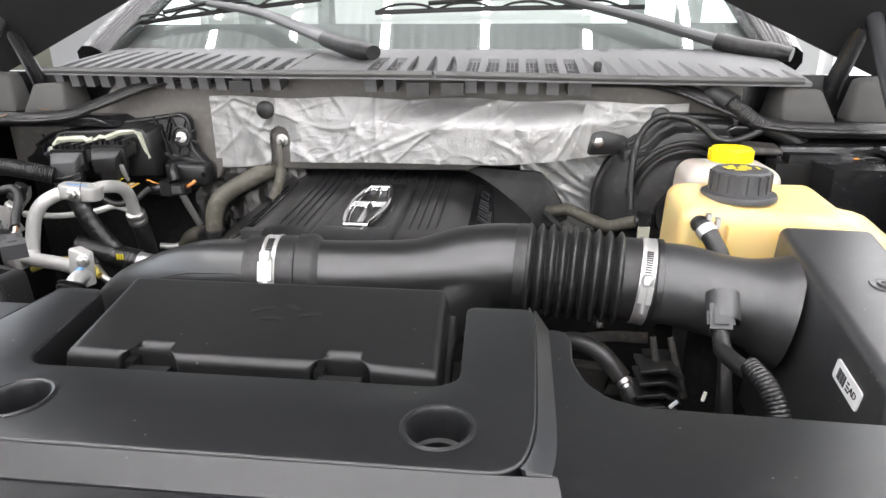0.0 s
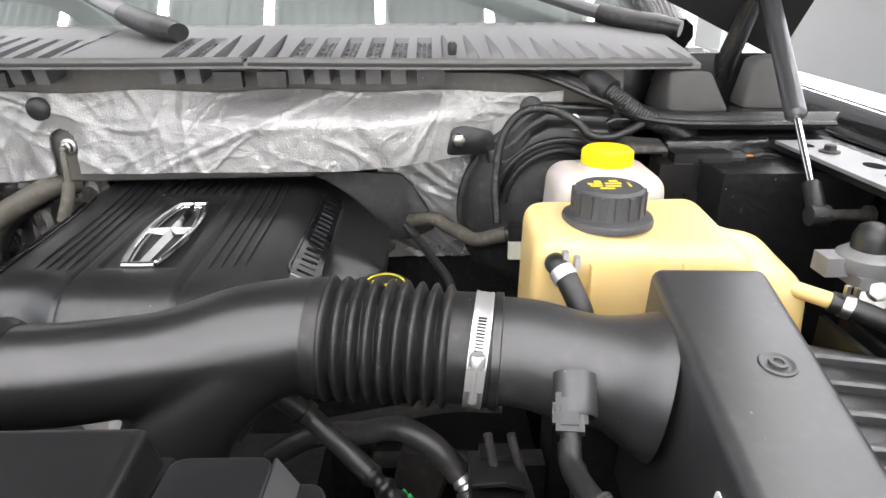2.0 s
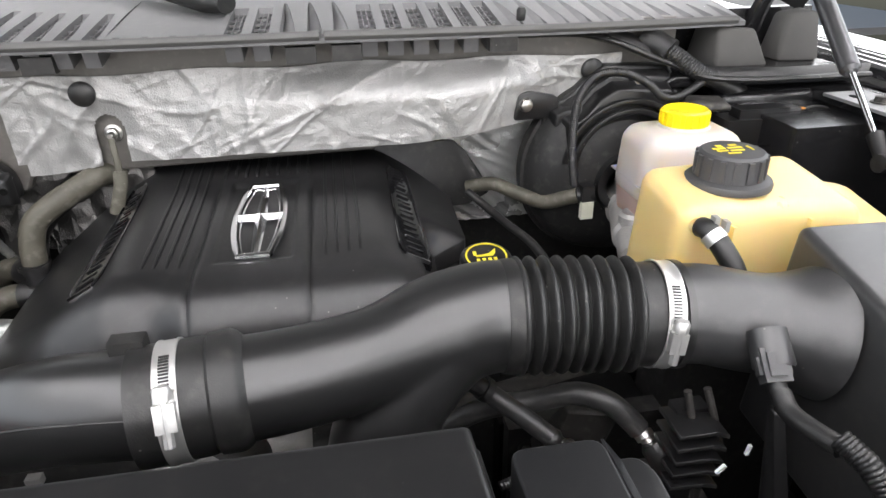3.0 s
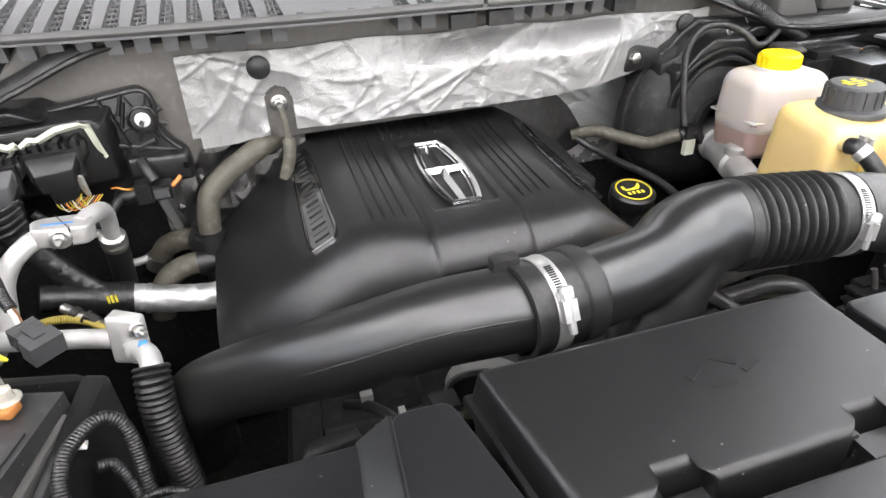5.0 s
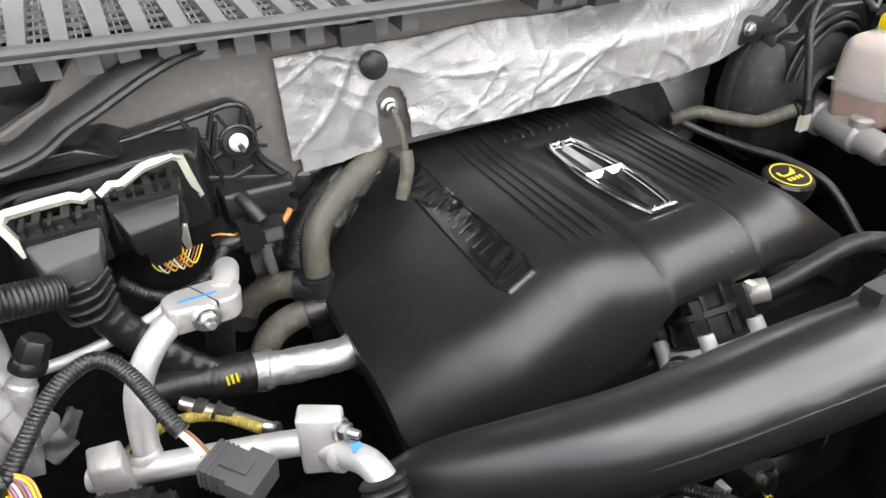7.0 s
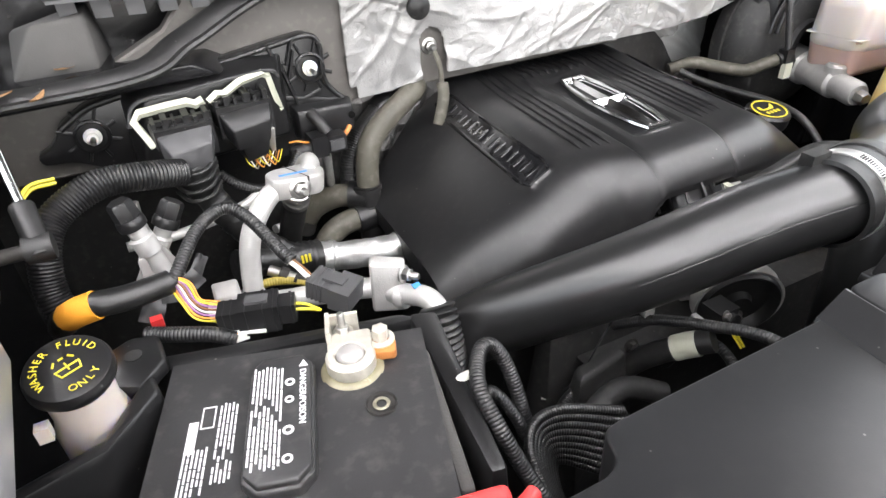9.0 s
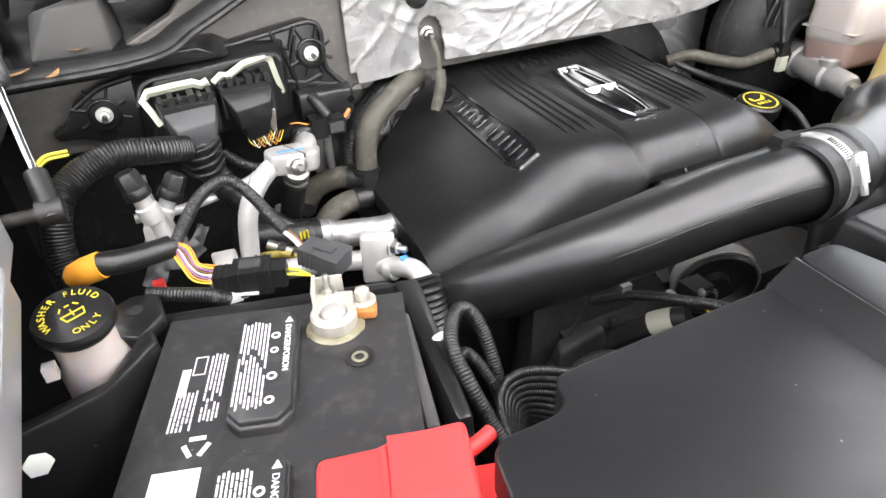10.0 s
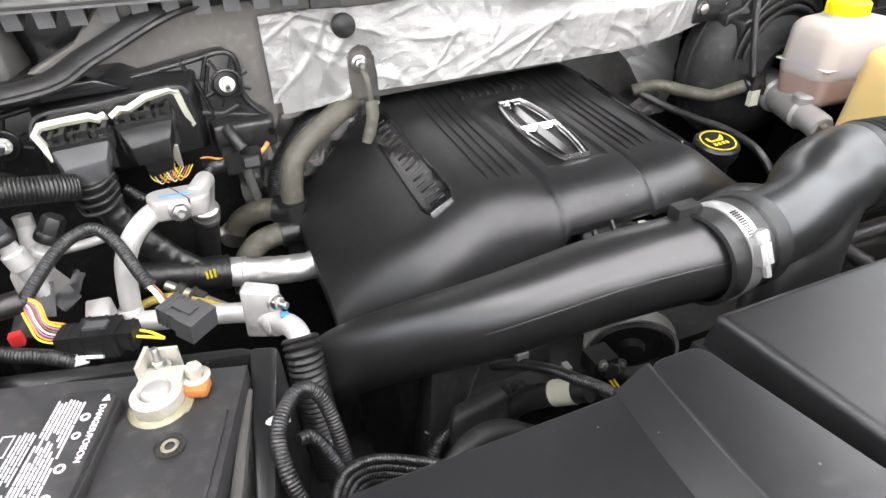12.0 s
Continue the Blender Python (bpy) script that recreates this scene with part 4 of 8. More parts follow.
# ---- oil filler cap ----
cap = thing("oil_filler_cap", (0.170, 0.868, 0.95), "black oil filler cap with a yellow printed ring", "oil cap")
AX = Vector((0.0, -0.16, 1.0)).normalized()
at = Vector((0.178, 0.866, 0.986))
part("neck", lathe([(0, -0.10), (0.026, -0.10), (0.026, -0.025), (0.021, -0.02), (0, -0.02)], at, AX), RUBBER, cap)
part("body", lathe([(0, -0.024), (0.030, -0.024), (0.032, -0.018), (0.032, -0.004), (0.029, -0.0005), (0, 0)], at, AX, 32), PLASTIC, cap)
part("print_ring", lathe([(0.0255, -0.0002), (0.0255, 0.0006), (0.0235, 0.0006), (0.0235, -0.0002)], at, AX, 32), YELLOW_INK, cap, "yellow printed ring")
rot = Vector((0, 0, 1)).rotation_difference(AX).to_matrix().to_4x4()
M = Matrix.Translation(at) @ rot
part("can_symbol", join(prism([(-0.013, 0.002), (-0.004, 0.002), (0.004, 0.004), (0.014, 0.013), (0.012, 0.004), (0.008, -0.001), (-0.012, -0.001)], 0, 0.0007, 0, 0, M), box(-0.015, -0.011, 0.002, 0.010, 0, 0.0007, 0, 1, M)), YELLOW_INK, cap, "yellow oil can symbol")
for k in range(4):
    part("print_bar", box(-0.013 + k * 0.007, -0.009 + k * 0.007, -0.011, -0.005, 0, 0.0007, 0, 1, M), YELLOW_INK, cap)

# ---- intake pipe, bellows, clamps ----
intake = thing("intake_pipe", (0.0, 0.60, 0.98), "black satin plastic air intake pipe across the engine", "intake pipe")
left_line = curve([(-0.434, 0.768, 0.80), (-0.432, 0.758, 0.860), (-0.420, 0.742, 0.900), (-0.392, 0.720, 0.928), (-0.345, 0.680, 0.965), (-0.285, 0.636, 1.004), (-0.20, 0.602, 1.040), (-0.15, 0.590, 1.049), (-0.105, 0.583, 1.052)], 8)
part("pipe", sweep(bmesh.new(), left_line, lambda i, s: 0.0365 + 0.0015 * smooth(0.2, 0.5, s), 40), SATIN, intake)
seam = [p + Vector((-0.0125, -0.0330, 0.0140)) for p in left_line[26:]]
part("seam", sweep(bmesh.new(), seam, 0.0009, 6), RUBBER, intake)
main = curve([(-0.085, 0.584, 1.053), (-0.03, 0.594, 1.050), (0.025, 0.612, 1.047), (0.075, 0.636, 1.045), (0.120, 0.650, 1.046), (0.150, 0.650, 1.046)], 8)
branch = curve([(0.100, 0.648, 1.045), (0.062, 0.626, 1.020), (0.034, 0.606, 0.980), (0.020, 0.590, 0.91), (0.015, 0.585, 0.82)], 8)
bm = sweep(bmesh.new(), main, lambda i, s: 0.0375 + 0.010 * smooth(0.115, 0.19, s), 32)
sweep(bm, branch, lambda i, s: 0.0425 + 0.004 * smooth(0.1, 0.0, s), 32)
y_piece = part("y_piece", bm, SATIN, intake, smooth=180)
mod = y_piece.modifiers.new("weld", "REMESH")
mod.mode, mod.voxel_size, mod.use_smooth_shade = "VOXEL", 0.0032, True
mod = y_piece.modifiers.new("round", "SMOOTH")
mod.factor, mod.iterations = 0.6, 7
# bellows
bel = curve([(0.147, 0.650, 1.045), (0.200, 0.646, 1.043), (0.253, 0.639, 1.0410)], 30)
bel = resample(bel, 0.0010)


def fold(i, s):
    return 0.0425 - 0.010 * s + 0.0085 * (0.5 - 0.5 * math.cos(2 * math.pi * s / 0.01185)) ** 0.75


part("bellows", sweep(bmesh.new(), bel, fold, 40), RUBBER, intake, "black ribbed rubber bellows", smooth=60)
w0 = (bel[-1] - bel[-4]).normalized()
w1 = (bel[3] - bel[0]).normalized()
part("bellows_collar", lathe([(0.044, -0.022), (0.0483, -0.020), (0.0492, -0.012), (0.0488, -0.008), (0.043, -0.006)], bel[0] + w1 * 0.012, w1, 40), RUBBER, intake)
part("cuff", lathe([(0.036, 0), (0.0445, 0.001), (0.0452, 0.034), (0.0435, 0.037), (0.036, 0.037)], bel[-1] - w0 * 0.004, w0, 40), RUBBER, intake, "black rubber cuff")


def clamp(at, way, r, turn, label):
    """A worm-drive hose clamp: slotted band and screw housing."""
    c = thing("hose_clamp", at, label, "hose clamp", "hose clamps")
    way = Vector(way).normalized()
    part("band", lathe([(r, -0.0072), (r + 0.0012, -0.0072), (r + 0.0014, -0.0055), (r + 0.0008, -0.0045), (r + 0.0008, 0.0045), (r + 0.0014, 0.0055), (r + 0.0012, 0.0072), (r, 0.0072)], at, way, 48), BAND, c, "bright slotted steel band")
    up = Vector((0, 0, 1))
    side = way.cross(up).normalized()
    up = side.cross(way).normalized()
    a = radians(turn)
    out = side * math.cos(a) + up * math.sin(a)
    tan = way.cross(out).normalized()
    m = Matrix((tan, way, out)).transposed().to_4x4()
    m.translation = Vector(at) + out * (r + 0.004)
    part("screw_housing", join(box(-0.010, 0.008, -0.0065, 0.0065, -0.003, 0.0045, 0.002, 2, m), box(-0.016, -0.009, -0.0055, 0.0055, -0.004, 0.001, 0.001, 1, m)), BAND, c)
    part("screw", lathe([(0.0035, -0.018), (0.0035, 0.012), (0.0060, 0.012), (0.0060, 0.019), (0.0045, 0.021), (0, 0.021)], Vector(at) + out * (r + 0.0055), -tan, 8), BAND, c)
    for k in range(14):
        b = a + 0.26 + 0.055 * k
        o2 = side * math.cos(b) + up * math.sin(b)
        t2 = way.cross(o2).normalized()
        m2 = Matrix((t2, way, o2)).transposed().to_4x4()
        m2.translation = Vector(at) + o2 * (r + 0.0014)
        part("slot", box(-0.0006, 0.0006, -0.0032, 0.0032, -0.0006, 0.0003, 0, 1, m2), DARK, c)
    return c


cl = Vector((-0.098, 0.5835, 1.0525))
wl = Vector((1, 0.12, 0.0)).normalized()
part("joint_collar", lathe([(0.0375, -0.034), (0.0412, -0.033), (0.0415, 0.012), (0.0405, 0.016), (0.0425, 0.018), (0.0430, 0.032), (0.041, 0.036), (0.037, 0.040)], cl, wl, 48), RUBBER, intake, "black rubber joint collar")
part("joint_tab", box(-0.145, -0.122, 0.592, 0.605, 1.082, 1.097, 0.003), RUBBER, intake)
clamp(cl - wl * 0.008, wl, 0.0414, 25, "steel worm-drive clamp on the pipe joint")
cr = bel[-1] + w0 * 0.020
clamp(cr, (w0 + Vector((0, 0, -0.06))).normalized(), 0.0453, 5, "steel worm-drive clamp between bellows and duct")

# ---- air filter housing with its duct and sensor ----
air = thing("air_filter_housing", (0.45, 0.52, 0.95), "black plastic air filter housing with a long sloping top", "air filter housing")
d0 = bel[-1] + w0 * 0.030
duct_line = curve([d0, d0 + w0 * 0.03, Vector((0.345, 0.620, 1.034)), Vector((0.380, 0.612, 1.030)), Vector((0.408, 0.604, 1.026))], 8)
part("duct", sweep(bmesh.new(), duct_line, lambda i, s: 0.0430 + 0.016 * smooth(0.065, 0.135, s) ** 2, 48), AIRBOX, air)
part("duct_bead", lathe([(0.042, -0.004), (0.0466, -0.003), (0.0466, 0.003), (0.042, 0.004)], d0 + w0 * 0.004, w0, 40), SATIN, air)
body = hull8([(0.404, 0.672, 0.88), (0.386, 0.398, 0.88), (0.494, 0.398, 0.88), (0.530, 0.672, 0.88)],
             [(0.412, 0.664, 1.099), (0.392, 0.404, 1.061), (0.472, 0.404, 1.058), (0.505, 0.664, 1.097)], 0.009, 5)
part("body", body, AIRBOX, air)
part("top_button", lathe([(0.0125, -0.001), (0.0120, 0.0008), (0.0105, 0.0010), (0.0090, 0.0003), (0.0062, 0.0003), (0.0058, 0.0022), (0.0035, 0.0022), (0.0030, 0.0008), (0, 0.0008)], (0.4585, 0.548, 1.0805), (0.02, -0.145, 1), 24), AIRBOX, air)
# ribbed lower lid beside it
part("lid", hull8([(0.47, 0.38, 0.92), (0.70, 0.38, 0.92), (0.70, 0.66, 0.92), (0.52, 0.66, 0.92)], [(0.455, 0.40, 1.035), (0.66, 0.40, 1.012), (0.67, 0.63, 1.018), (0.50, 0.645, 1.048)], 0.01, 3), PLASTIC, air)
for k in range(7):
    y = 0.41 + k * 0.033
    x = 0.462 + 0.17 * (y - 0.41)
    z = 1.036 + 0.048 * (y - 0.41)
    part("rib", hull8([(x, y, z - 0.015), (0.66, y, z - 0.036), (0.66, y + 0.012, z - 0.036), (x, y + 0.012, z - 0.015)], [(x, y + 0.002, z + 0.006), (0.655, y + 0.002, z - 0.016), (0.655, y + 0.010, z - 0.016), (x, y + 0.010, z + 0.006)], 0.002, 1), AIRBOX, air)
# sticker on the sloping side: blank pale label with a code panel as bars
su = Vector((-0.072, -0.985, -0.138)).normalized()
sn = su.cross(Vector((0.04, -0.13, 0.99))).normalized()
SM = Matrix((su, sn.cross(su), sn)).transposed().to_4x4()
SM.translation = Vector((0.3940, 0.457, 1.033))
sticker = solo("sticker", prism(rounded([(-0.0225, -0.0088), (0.0225, -0.0088), (0.0225, 0.0088), (-0.0225, 0.0088)], 0.003), 0, 0.0012, 0, 0, SM), WHITE_INK, "white sticker on the air filter housing", "sticker")
for k in range(9):
    part("print_bar", box(-0.0155 + 0.0015 * k, -0.0148 + 0.0015 * k + 0.0004 * (k % 3), -0.0055, 0.0045, 0.0010, 0.0015, 0, 1, SM), GREY_PLUG, sticker)
for k in range(3):
    part("print_bar", box(0.0005, 0.0065 - 0.001 * k, -0.0045 + 0.0032 * k, -0.0030 + 0.0032 * k, 0.0010, 0.0015, 0, 1, SM), GREY_PLUG, sticker)
lettering("AD", SM @ Matrix.Translation((0.0120, 0.000, 0.0013)), 0.0080, DARK, sticker)

# ---- radiator cover in front ----
R_HI, R_LO = 1.077, 1.061
cover = thing("radiator_cover", (MID, 0.30, 1.0), "dark grey plastic radiator cover with a raised middle", "radiator cover")
hi_poly = [(-0.262, 0.478), (-0.222, 0.478), (-0.200, 0.362), (-0.190, 0.352), (0.088, 0.352), (0.101, 0.362), (0.098, 0.474), (0.153, 0.474),
           (0.152, 0.40), (0.149, 0.318), (0.145, 0.294), (0.139, 0.280), (0.128, 0.273), (-0.235, 0.273), (-0.255, 0.280), (-0.265, 0.300), (-0.270, 0.38)]
wells = ((0.093, 0.309), (-0.170, 0.312))


def ring_face(poly, holes, z, r):
    """A flat plate over poly with round holes."""
    bm = bmesh.new()
    out = [bm.verts.new((x, y, z)) for x, y in poly]
    ed = [bm.edges.new((out[i], out[(i + 1) % len(out)])) for i in range(len(out))]
    for hx, hy in holes:
        c = [bm.verts.new((hx + r * math.cos(2 * math.pi * k / 28), hy + r * math.sin(2 * math.pi * k / 28), z)) for k in range(28)]
        ed += [bm.edges.new((c[i], c[(i + 1) % 28])) for i in range(28)]
    bmesh.ops.triangle_fill(bm, use_beauty=True, use_dissolve=False, edges=ed)
    return bm


def plate(poly, holes, z0, z1, r, soft):
    """A plate with holes, side walls and a rounded upper edge."""
    n = len(poly)
    inner = []
    for i in range(n):
        a, b, c = (Vector((*poly[(i + d) % n], 0)) for d in (-1, 0, 1))
        e1, e2 = (b - a).normalized(), (c - b).normalized()
        nrm = (Vector((-e1.y, e1.x, 0)) + Vector((-e2.y, e2.x, 0)))
        nrm = nrm.normalized() / max(0.5, math.cos(0.5 * math.acos(max(-1, min(1, e1.dot(e2))))))
        inner.append(b - nrm * 0 + nrm * soft)
    area = sum(poly[i][0] * poly[(i + 1) % n][1] - poly[(i + 1) % n][0] * poly[i][1] for i in range(n))
    if area < 0:
        inner = [2 * Vector((*p, 0)) - q for p, q in zip(poly, inner)]
    bm = ring_face([(p.x, p.y) for p in inner], holes, z1, r)
    prev = None
    steps = [(0.0, 1.0), (0.35, 0.93), (0.7, 0.72), (0.93, 0.37), (1.0, 0.0)]
    rings = []
    for f, g in steps:
        rings.append([(inner[i].lerp(Vector((*poly[i], 0)), f), z1 - soft * (1 - g)) for i in range(n)])
    rings.append([(Vector((*poly[i], 0)), z0) for i in range(n)])
    vv = [[bm.verts.new((p.x, p.y, z)) for p, z in ring] for ring in rings]
    for a, b in zip(vv, vv[1:]):
        for i in range(n):
            bm.faces.new((a[i], a[(i + 1) % n], b[(i + 1) % n], b[i]))
    bmesh.ops.remove_doubles(bm, verts=bm.verts[:], dist=0.00005)
    return bm


part("raised_middle", plate(rounded(hi_poly, 0.010), wells, 1.02, R_HI, 0.0185, 0.0020), COVER, cover, smooth=50)
for wx, wy in wells:
    well = part("bolt_well", lathe([(0.0225, 0.0004), (0.0205, 0.0012), (0.0190, 0.0006), (0.0180, -0.002), (0.0172, -0.020), (0.0140, -0.021), (0.0135, -0.030), (0, -0.030)], (wx, wy, R_HI), (0, 0, 1), 32), COVER, cover, "round recessed bolt well")
    part("bolt_head", lathe([(0, -0.030), (0.010, -0.029), (0.010, -0.024), (0.006, -0.023), (0, -0.024)], (wx, wy, R_HI), (0, 0, 1), 16), RUBBER, well)
lo_right = [(0.135, 0.10), (0.135, 0.275), (0.146, 0.300), (0.150, 0.38), (0.150, 0.471), (0.176, 0.471), (0.182, 0.458), (0.180, 0.421), (0.187, 0.392), (0.200, 0.375), (0.220, 0.367), (0.276, 0.365), (0.45, 0.361), (0.70, 0.356), (0.74, 0.30), (0.74, 0.10)]
lo_left = [(-0.26, 0.10), (-0.26, 0.29), (-0.275, 0.33), (-0.275, 0.476), (-0.455, 0.476), (-0.468, 0.474), (-0.474, 0.455), (-0.484, 0.450), (-0.518, 0.450), (-0.528, 0.444), (-0.545, 0.36), (-0.60, 0.30), (-0.85, 0.27), (-0.85, 0.10)][::-1]
part("side_panel", plate(rounded(lo_right, 0.006), (), 1.02, R_LO, 0.01, 0.002), COVER, cover, smooth=50)
part("side_panel", plate(rounded(lo_left, 0.006), (), 1.02, R_LO, 0.01, 0.002), COVER, cover, smooth=50)
# chamfers between the raised middle and the side panels, and in front
inner = [(-0.262, 0.478), (-0.268, 0.40), (-0.268, 0.330), (-0.262, 0.300), (-0.250, 0.279), (-0.235, 0.273), (0.128, 0.273), (0.139, 0.280), (0.145, 0.294), (0.149, 0.318), (0.152, 0.40), (0.153, 0.473)]
outer = [(-0.285, 0.478), (-0.291, 0.40), (-0.291, 0.320), (-0.284, 0.286), (-0.268, 0.270), (-0.240, 0.262), (0.131, 0.262), (0.146, 0.270), (0.156, 0.290), (0.162, 0.325), (0.164, 0.40), (0.165, 0.470)]
rim_in = [Vector((x, y, 0)) for x, y in inner]
rim_out = [Vector((x, y, 0)) for x, y in outer]
ci, co = curve(rim_in, 6), curve(rim_out, 6)
bm = bmesh.new()
rows = []
for a, b in zip(ci, co):
    rows.append([bm.verts.new((*a.lerp(b, f).xy, R_HI - d)) for f, d in ((-0.05, 0.0012), (0.06, 0.0006), (0.14, 0.0016), (0.90, R_HI - R_LO - 0.0016), (1.0, R_HI - R_LO - 0.0004), (1.06, R_HI - R_LO + 0.003))])
for a, b in zip(rows, rows[1:]):
    for k in range(5):
        bm.faces.new((a[k], a[k + 1], b[k + 1], b[k]))
part("sloped_rim", bm, COVER, cover, smooth=25)
part("front_panel", hull8([(-0.85, 0.02, 0.9), (0.74, 0.02, 0.9), (0.74, 0.12, 0.9), (-0.85, 0.12, 0.9)], [(-0.85, 0.03, 0.99), (0.74, 0.03, 0.99), (0.74, 0.12, R_LO), (-0.85, 0.12, R_LO)], 0.004, 2), COVER, cover)
part("front_step", hull8([(-0.285, 0.10, 1.02), (0.155, 0.10, 1.02), (0.145, 0.280, 1.02), (-0.275, 0.280, 1.02)], [(-0.285, 0.10, R_LO), (0.155, 0.10, R_LO), (0.140, 0.262, R_LO), (-0.270, 0.260, R_LO)], 0.002, 2), COVER, cover)

# ---- fuse box with its clipped lid ----
fuse = thing("fuse_box", (-0.055, 0.43, 0.95), "black plastic fuse box with a clipped lid", "fuse box")


def lid_ring(d, z):
    return [(-0.181 - d, 0.371 - d, z - 0.004), (0.085 + d, 0.367 - d, z - 0.004), (0.079 + d, 0.490 + d, z + 0.004), (-0.198 - d, 0.490 + d, z + 0.004)]


def lid_outline(d):
    pts = [(-0.181 - d, 0.371 - d)]
    for x in (-0.119, 0.019):
        pts += [(x - 0.020 - d, 0.370 - d), (x - 0.020 - d, 0.384 - d), (x + 0.019 + d, 0.384 - d), (x + 0.019 + d, 0.370 - d)]
    return pts + [(0.085 + d, 0.367 - d), (0.079 + d, 0.490 + d), (-0.198 - d, 0.490 + d)]


def lid_height(v):
    return 0.066 * (v - 0.430)


bm = bmesh.new()
layers = []
for d, z in ((0.004, 1.052), (0.001, 1.074), (0.0004, 1.0775), (-0.0012, 1.0800), (-0.0040, 1.0812), (-0.0052, 1.0813), (-0.0068, 1.0813)):
    layers.append([bm.verts.new((x, y, z + lid_height(y))) for x, y in rounded(lid_outline(d), 0.0035)])
for a, b in zip(layers, layers[1:]):
    for i in range(len(a)):
        bm.faces.new((a[i], a[(i + 1) % len(a)], b[(i + 1) % len(b)], b[i]))
bmesh.ops.triangle_fill(bm, use_beauty=True, edges=[e for e in bm.edges if e.verts[0] in layers[-1] and e.verts[1] in layers[-1]])
bmesh.ops.recalc_face_normals(bm, faces=bm.faces[:])
part("lid", bm, PLASTIC, fuse, smooth=50)
part("flange", hull8(lid_ring(0.009, 1.044), lid_ring(0.008, 1.053), 0.002, 2), PLASTIC, fuse)
part("base", hull8([(x, y, 0.93) for x, y, z in lid_ring(-0.004, 1)], lid_ring(0.004, 1.0445), 0.004, 2), PLASTIC, fuse)
for x in (-0.119, 0.019):
    part("clip", join(box(x - 0.016, x + 0.014, 0.357, 0.374, 1.062, 1.0665, 0.002), box(x - 0.015, x + 0.013, 0.353, 0.359, 1.036, 1.064, 0.002)), PLASTIC, fuse, "moulded black lid clip")
    part("notch_web", box(x - 0.0195, x - 0.013, 0.372, 0.3838, 1.050, 1.070, 0.001), PLASTIC, fuse)
for k, (x, y, a) in enumerate(((-0.062, 0.442, 30), (-0.050, 0.428, 0), (-0.038, 0.446, -35), (-0.022, 0.436, 20))):
    part("moulded_mark", box(-0.009, 0.009, -0.0028, 0.0028, -0.0004, 0.0004, 0.0003, 1, Matrix.Translation((x, y, 1.0810 + 0.066 * (y - 0.427))) @ Matrix.Rotation(radians(a), 4, "Z")), PLASTIC, fuse)

# ---- coolant reservoir ----
solo("tank_bracket", box(0.36, 0.58, 0.74, 0.80, 0.44, 0.96, 0.01), DARK, "dark steel bracket below the coolant tank", "bracket")
cool = thing("coolant_reservoir", (0.44, 0.75, 0.95), "yellowed translucent coolant tank with a black cap", "coolant tank")
t1 = hull8([(0.322, 0.704, 0.985), (0.325, 0.820, 0.95), (0.525, 0.815, 0.95), (0.525, 0.696, 0.985)][::-1], [(0.326, 0.704, 1.104), (0.325, 0.800, 1.1145), (0.504, 0.812, 1.114), (0.518, 0.696, 1.092)][::-1], 0.016, 4)
t2 = hull8([(0.47, 0.698, 0.975), (0.47, 0.83, 0.95), (0.585, 0.80, 0.95), (0.585, 0.702, 0.975)][::-1], [(0.495, 0.700, 1.086), (0.495, 0.785, 1.096), (0.556, 0.778, 1.090), (0.580, 0.702, 1.056)][::-1], 0.016, 4)
tank = part("tank", join(t1, t2), YELLOWED, cool, smooth=180)
mod = tank.modifiers.new("weld", "REMESH")
mod.mode, mod.voxel_size, mod.use_smooth_shade = "VOXEL", 0.004, True
mod = tank.modifiers.new("round", "SMOOTH")
mod.factor, mod.iterations = 0.6, 7
for x in (0.375, 0.455, 0.53):
    part("seam", box(x - 0.0015, x + 0.0015, 0.694, 0.705, 0.99, 1.085 - 0.35 * max(0, x - 0.46), 0.001), YELLOWED, cool)
part("neck", lathe([(0, 1.09), (0.034, 1.09), (0.034, 1.108), (0, 1.108)], (0.400, 0.757, 0)), YELLOWED, cool)
ccap = part("cap", lathe([(0, 1.104), (0.042, 1.104), (0.0425, 1.108), (0.041, 1.111), (0.0335, 1.113), (0.0325, 1.118), (0.0318, 1.136), (0.029, 1.1385), (0, 1.139)], (0.400, 0.757, 0), (0, 0, 1), 40), GREY_PLUG, cool, "black ribbed pressure cap with yellow print")
for k in range(16):
    a = 2 * math.pi * k / 16
    m = Matrix.Translation((0.400, 0.757, 0)) @ Matrix.Rotation(a, 4, "Z")
    part("grip_rib", box(0.0305, 0.0343, -0.0028, 0.0028, 1.114, 1.135, 0.001, 1, m), GREY_PLUG, ccap)
for x, y, w, d in ((-0.013, 0.004, 0.013, 0.004), (0.004, 0.004, 0.015, 0.004), (-0.013, -0.003, 0.011, 0.003), (0.002, -0.004, 0.014, 0.003), (-0.009, 0.011, 0.006, 0.005), (0.006, 0.012, 0.008, 0.004), (-0.005, -0.011, 0.013, 0.003), (-0.016, 0.0, 0.002, 0.011), (0.018, 0.0, 0.002, 0.012)):
    part("print_bar", box(0.400 + x - w / 2, 0.400 + x + w / 2, 0.757 + y - d / 2, 0.757 + y + d / 2, 1.1388, 1.1394, 0), YELLOW_INK, ccap)
part("nipple", lathe([(0, -0.01), (0.008, -0.01), (0.008, 0.008), (0.006, 0.010), (0, 0.010)], (0.342, 0.700, 1.086), (0, -1, 0.1), 14), YELLOWED, cool)
solo("overflow_hose", pipe([(0.342, 0.698, 1.087), (0.343, 0.688, 1.088), (0.350, 0.676, 1.078), (0.360, 0.660, 1.055), (0.366, 0.655, 1.02)], 0.0098, 14), RUBBER, "short black rubber overflow hose on the tank", "hose")
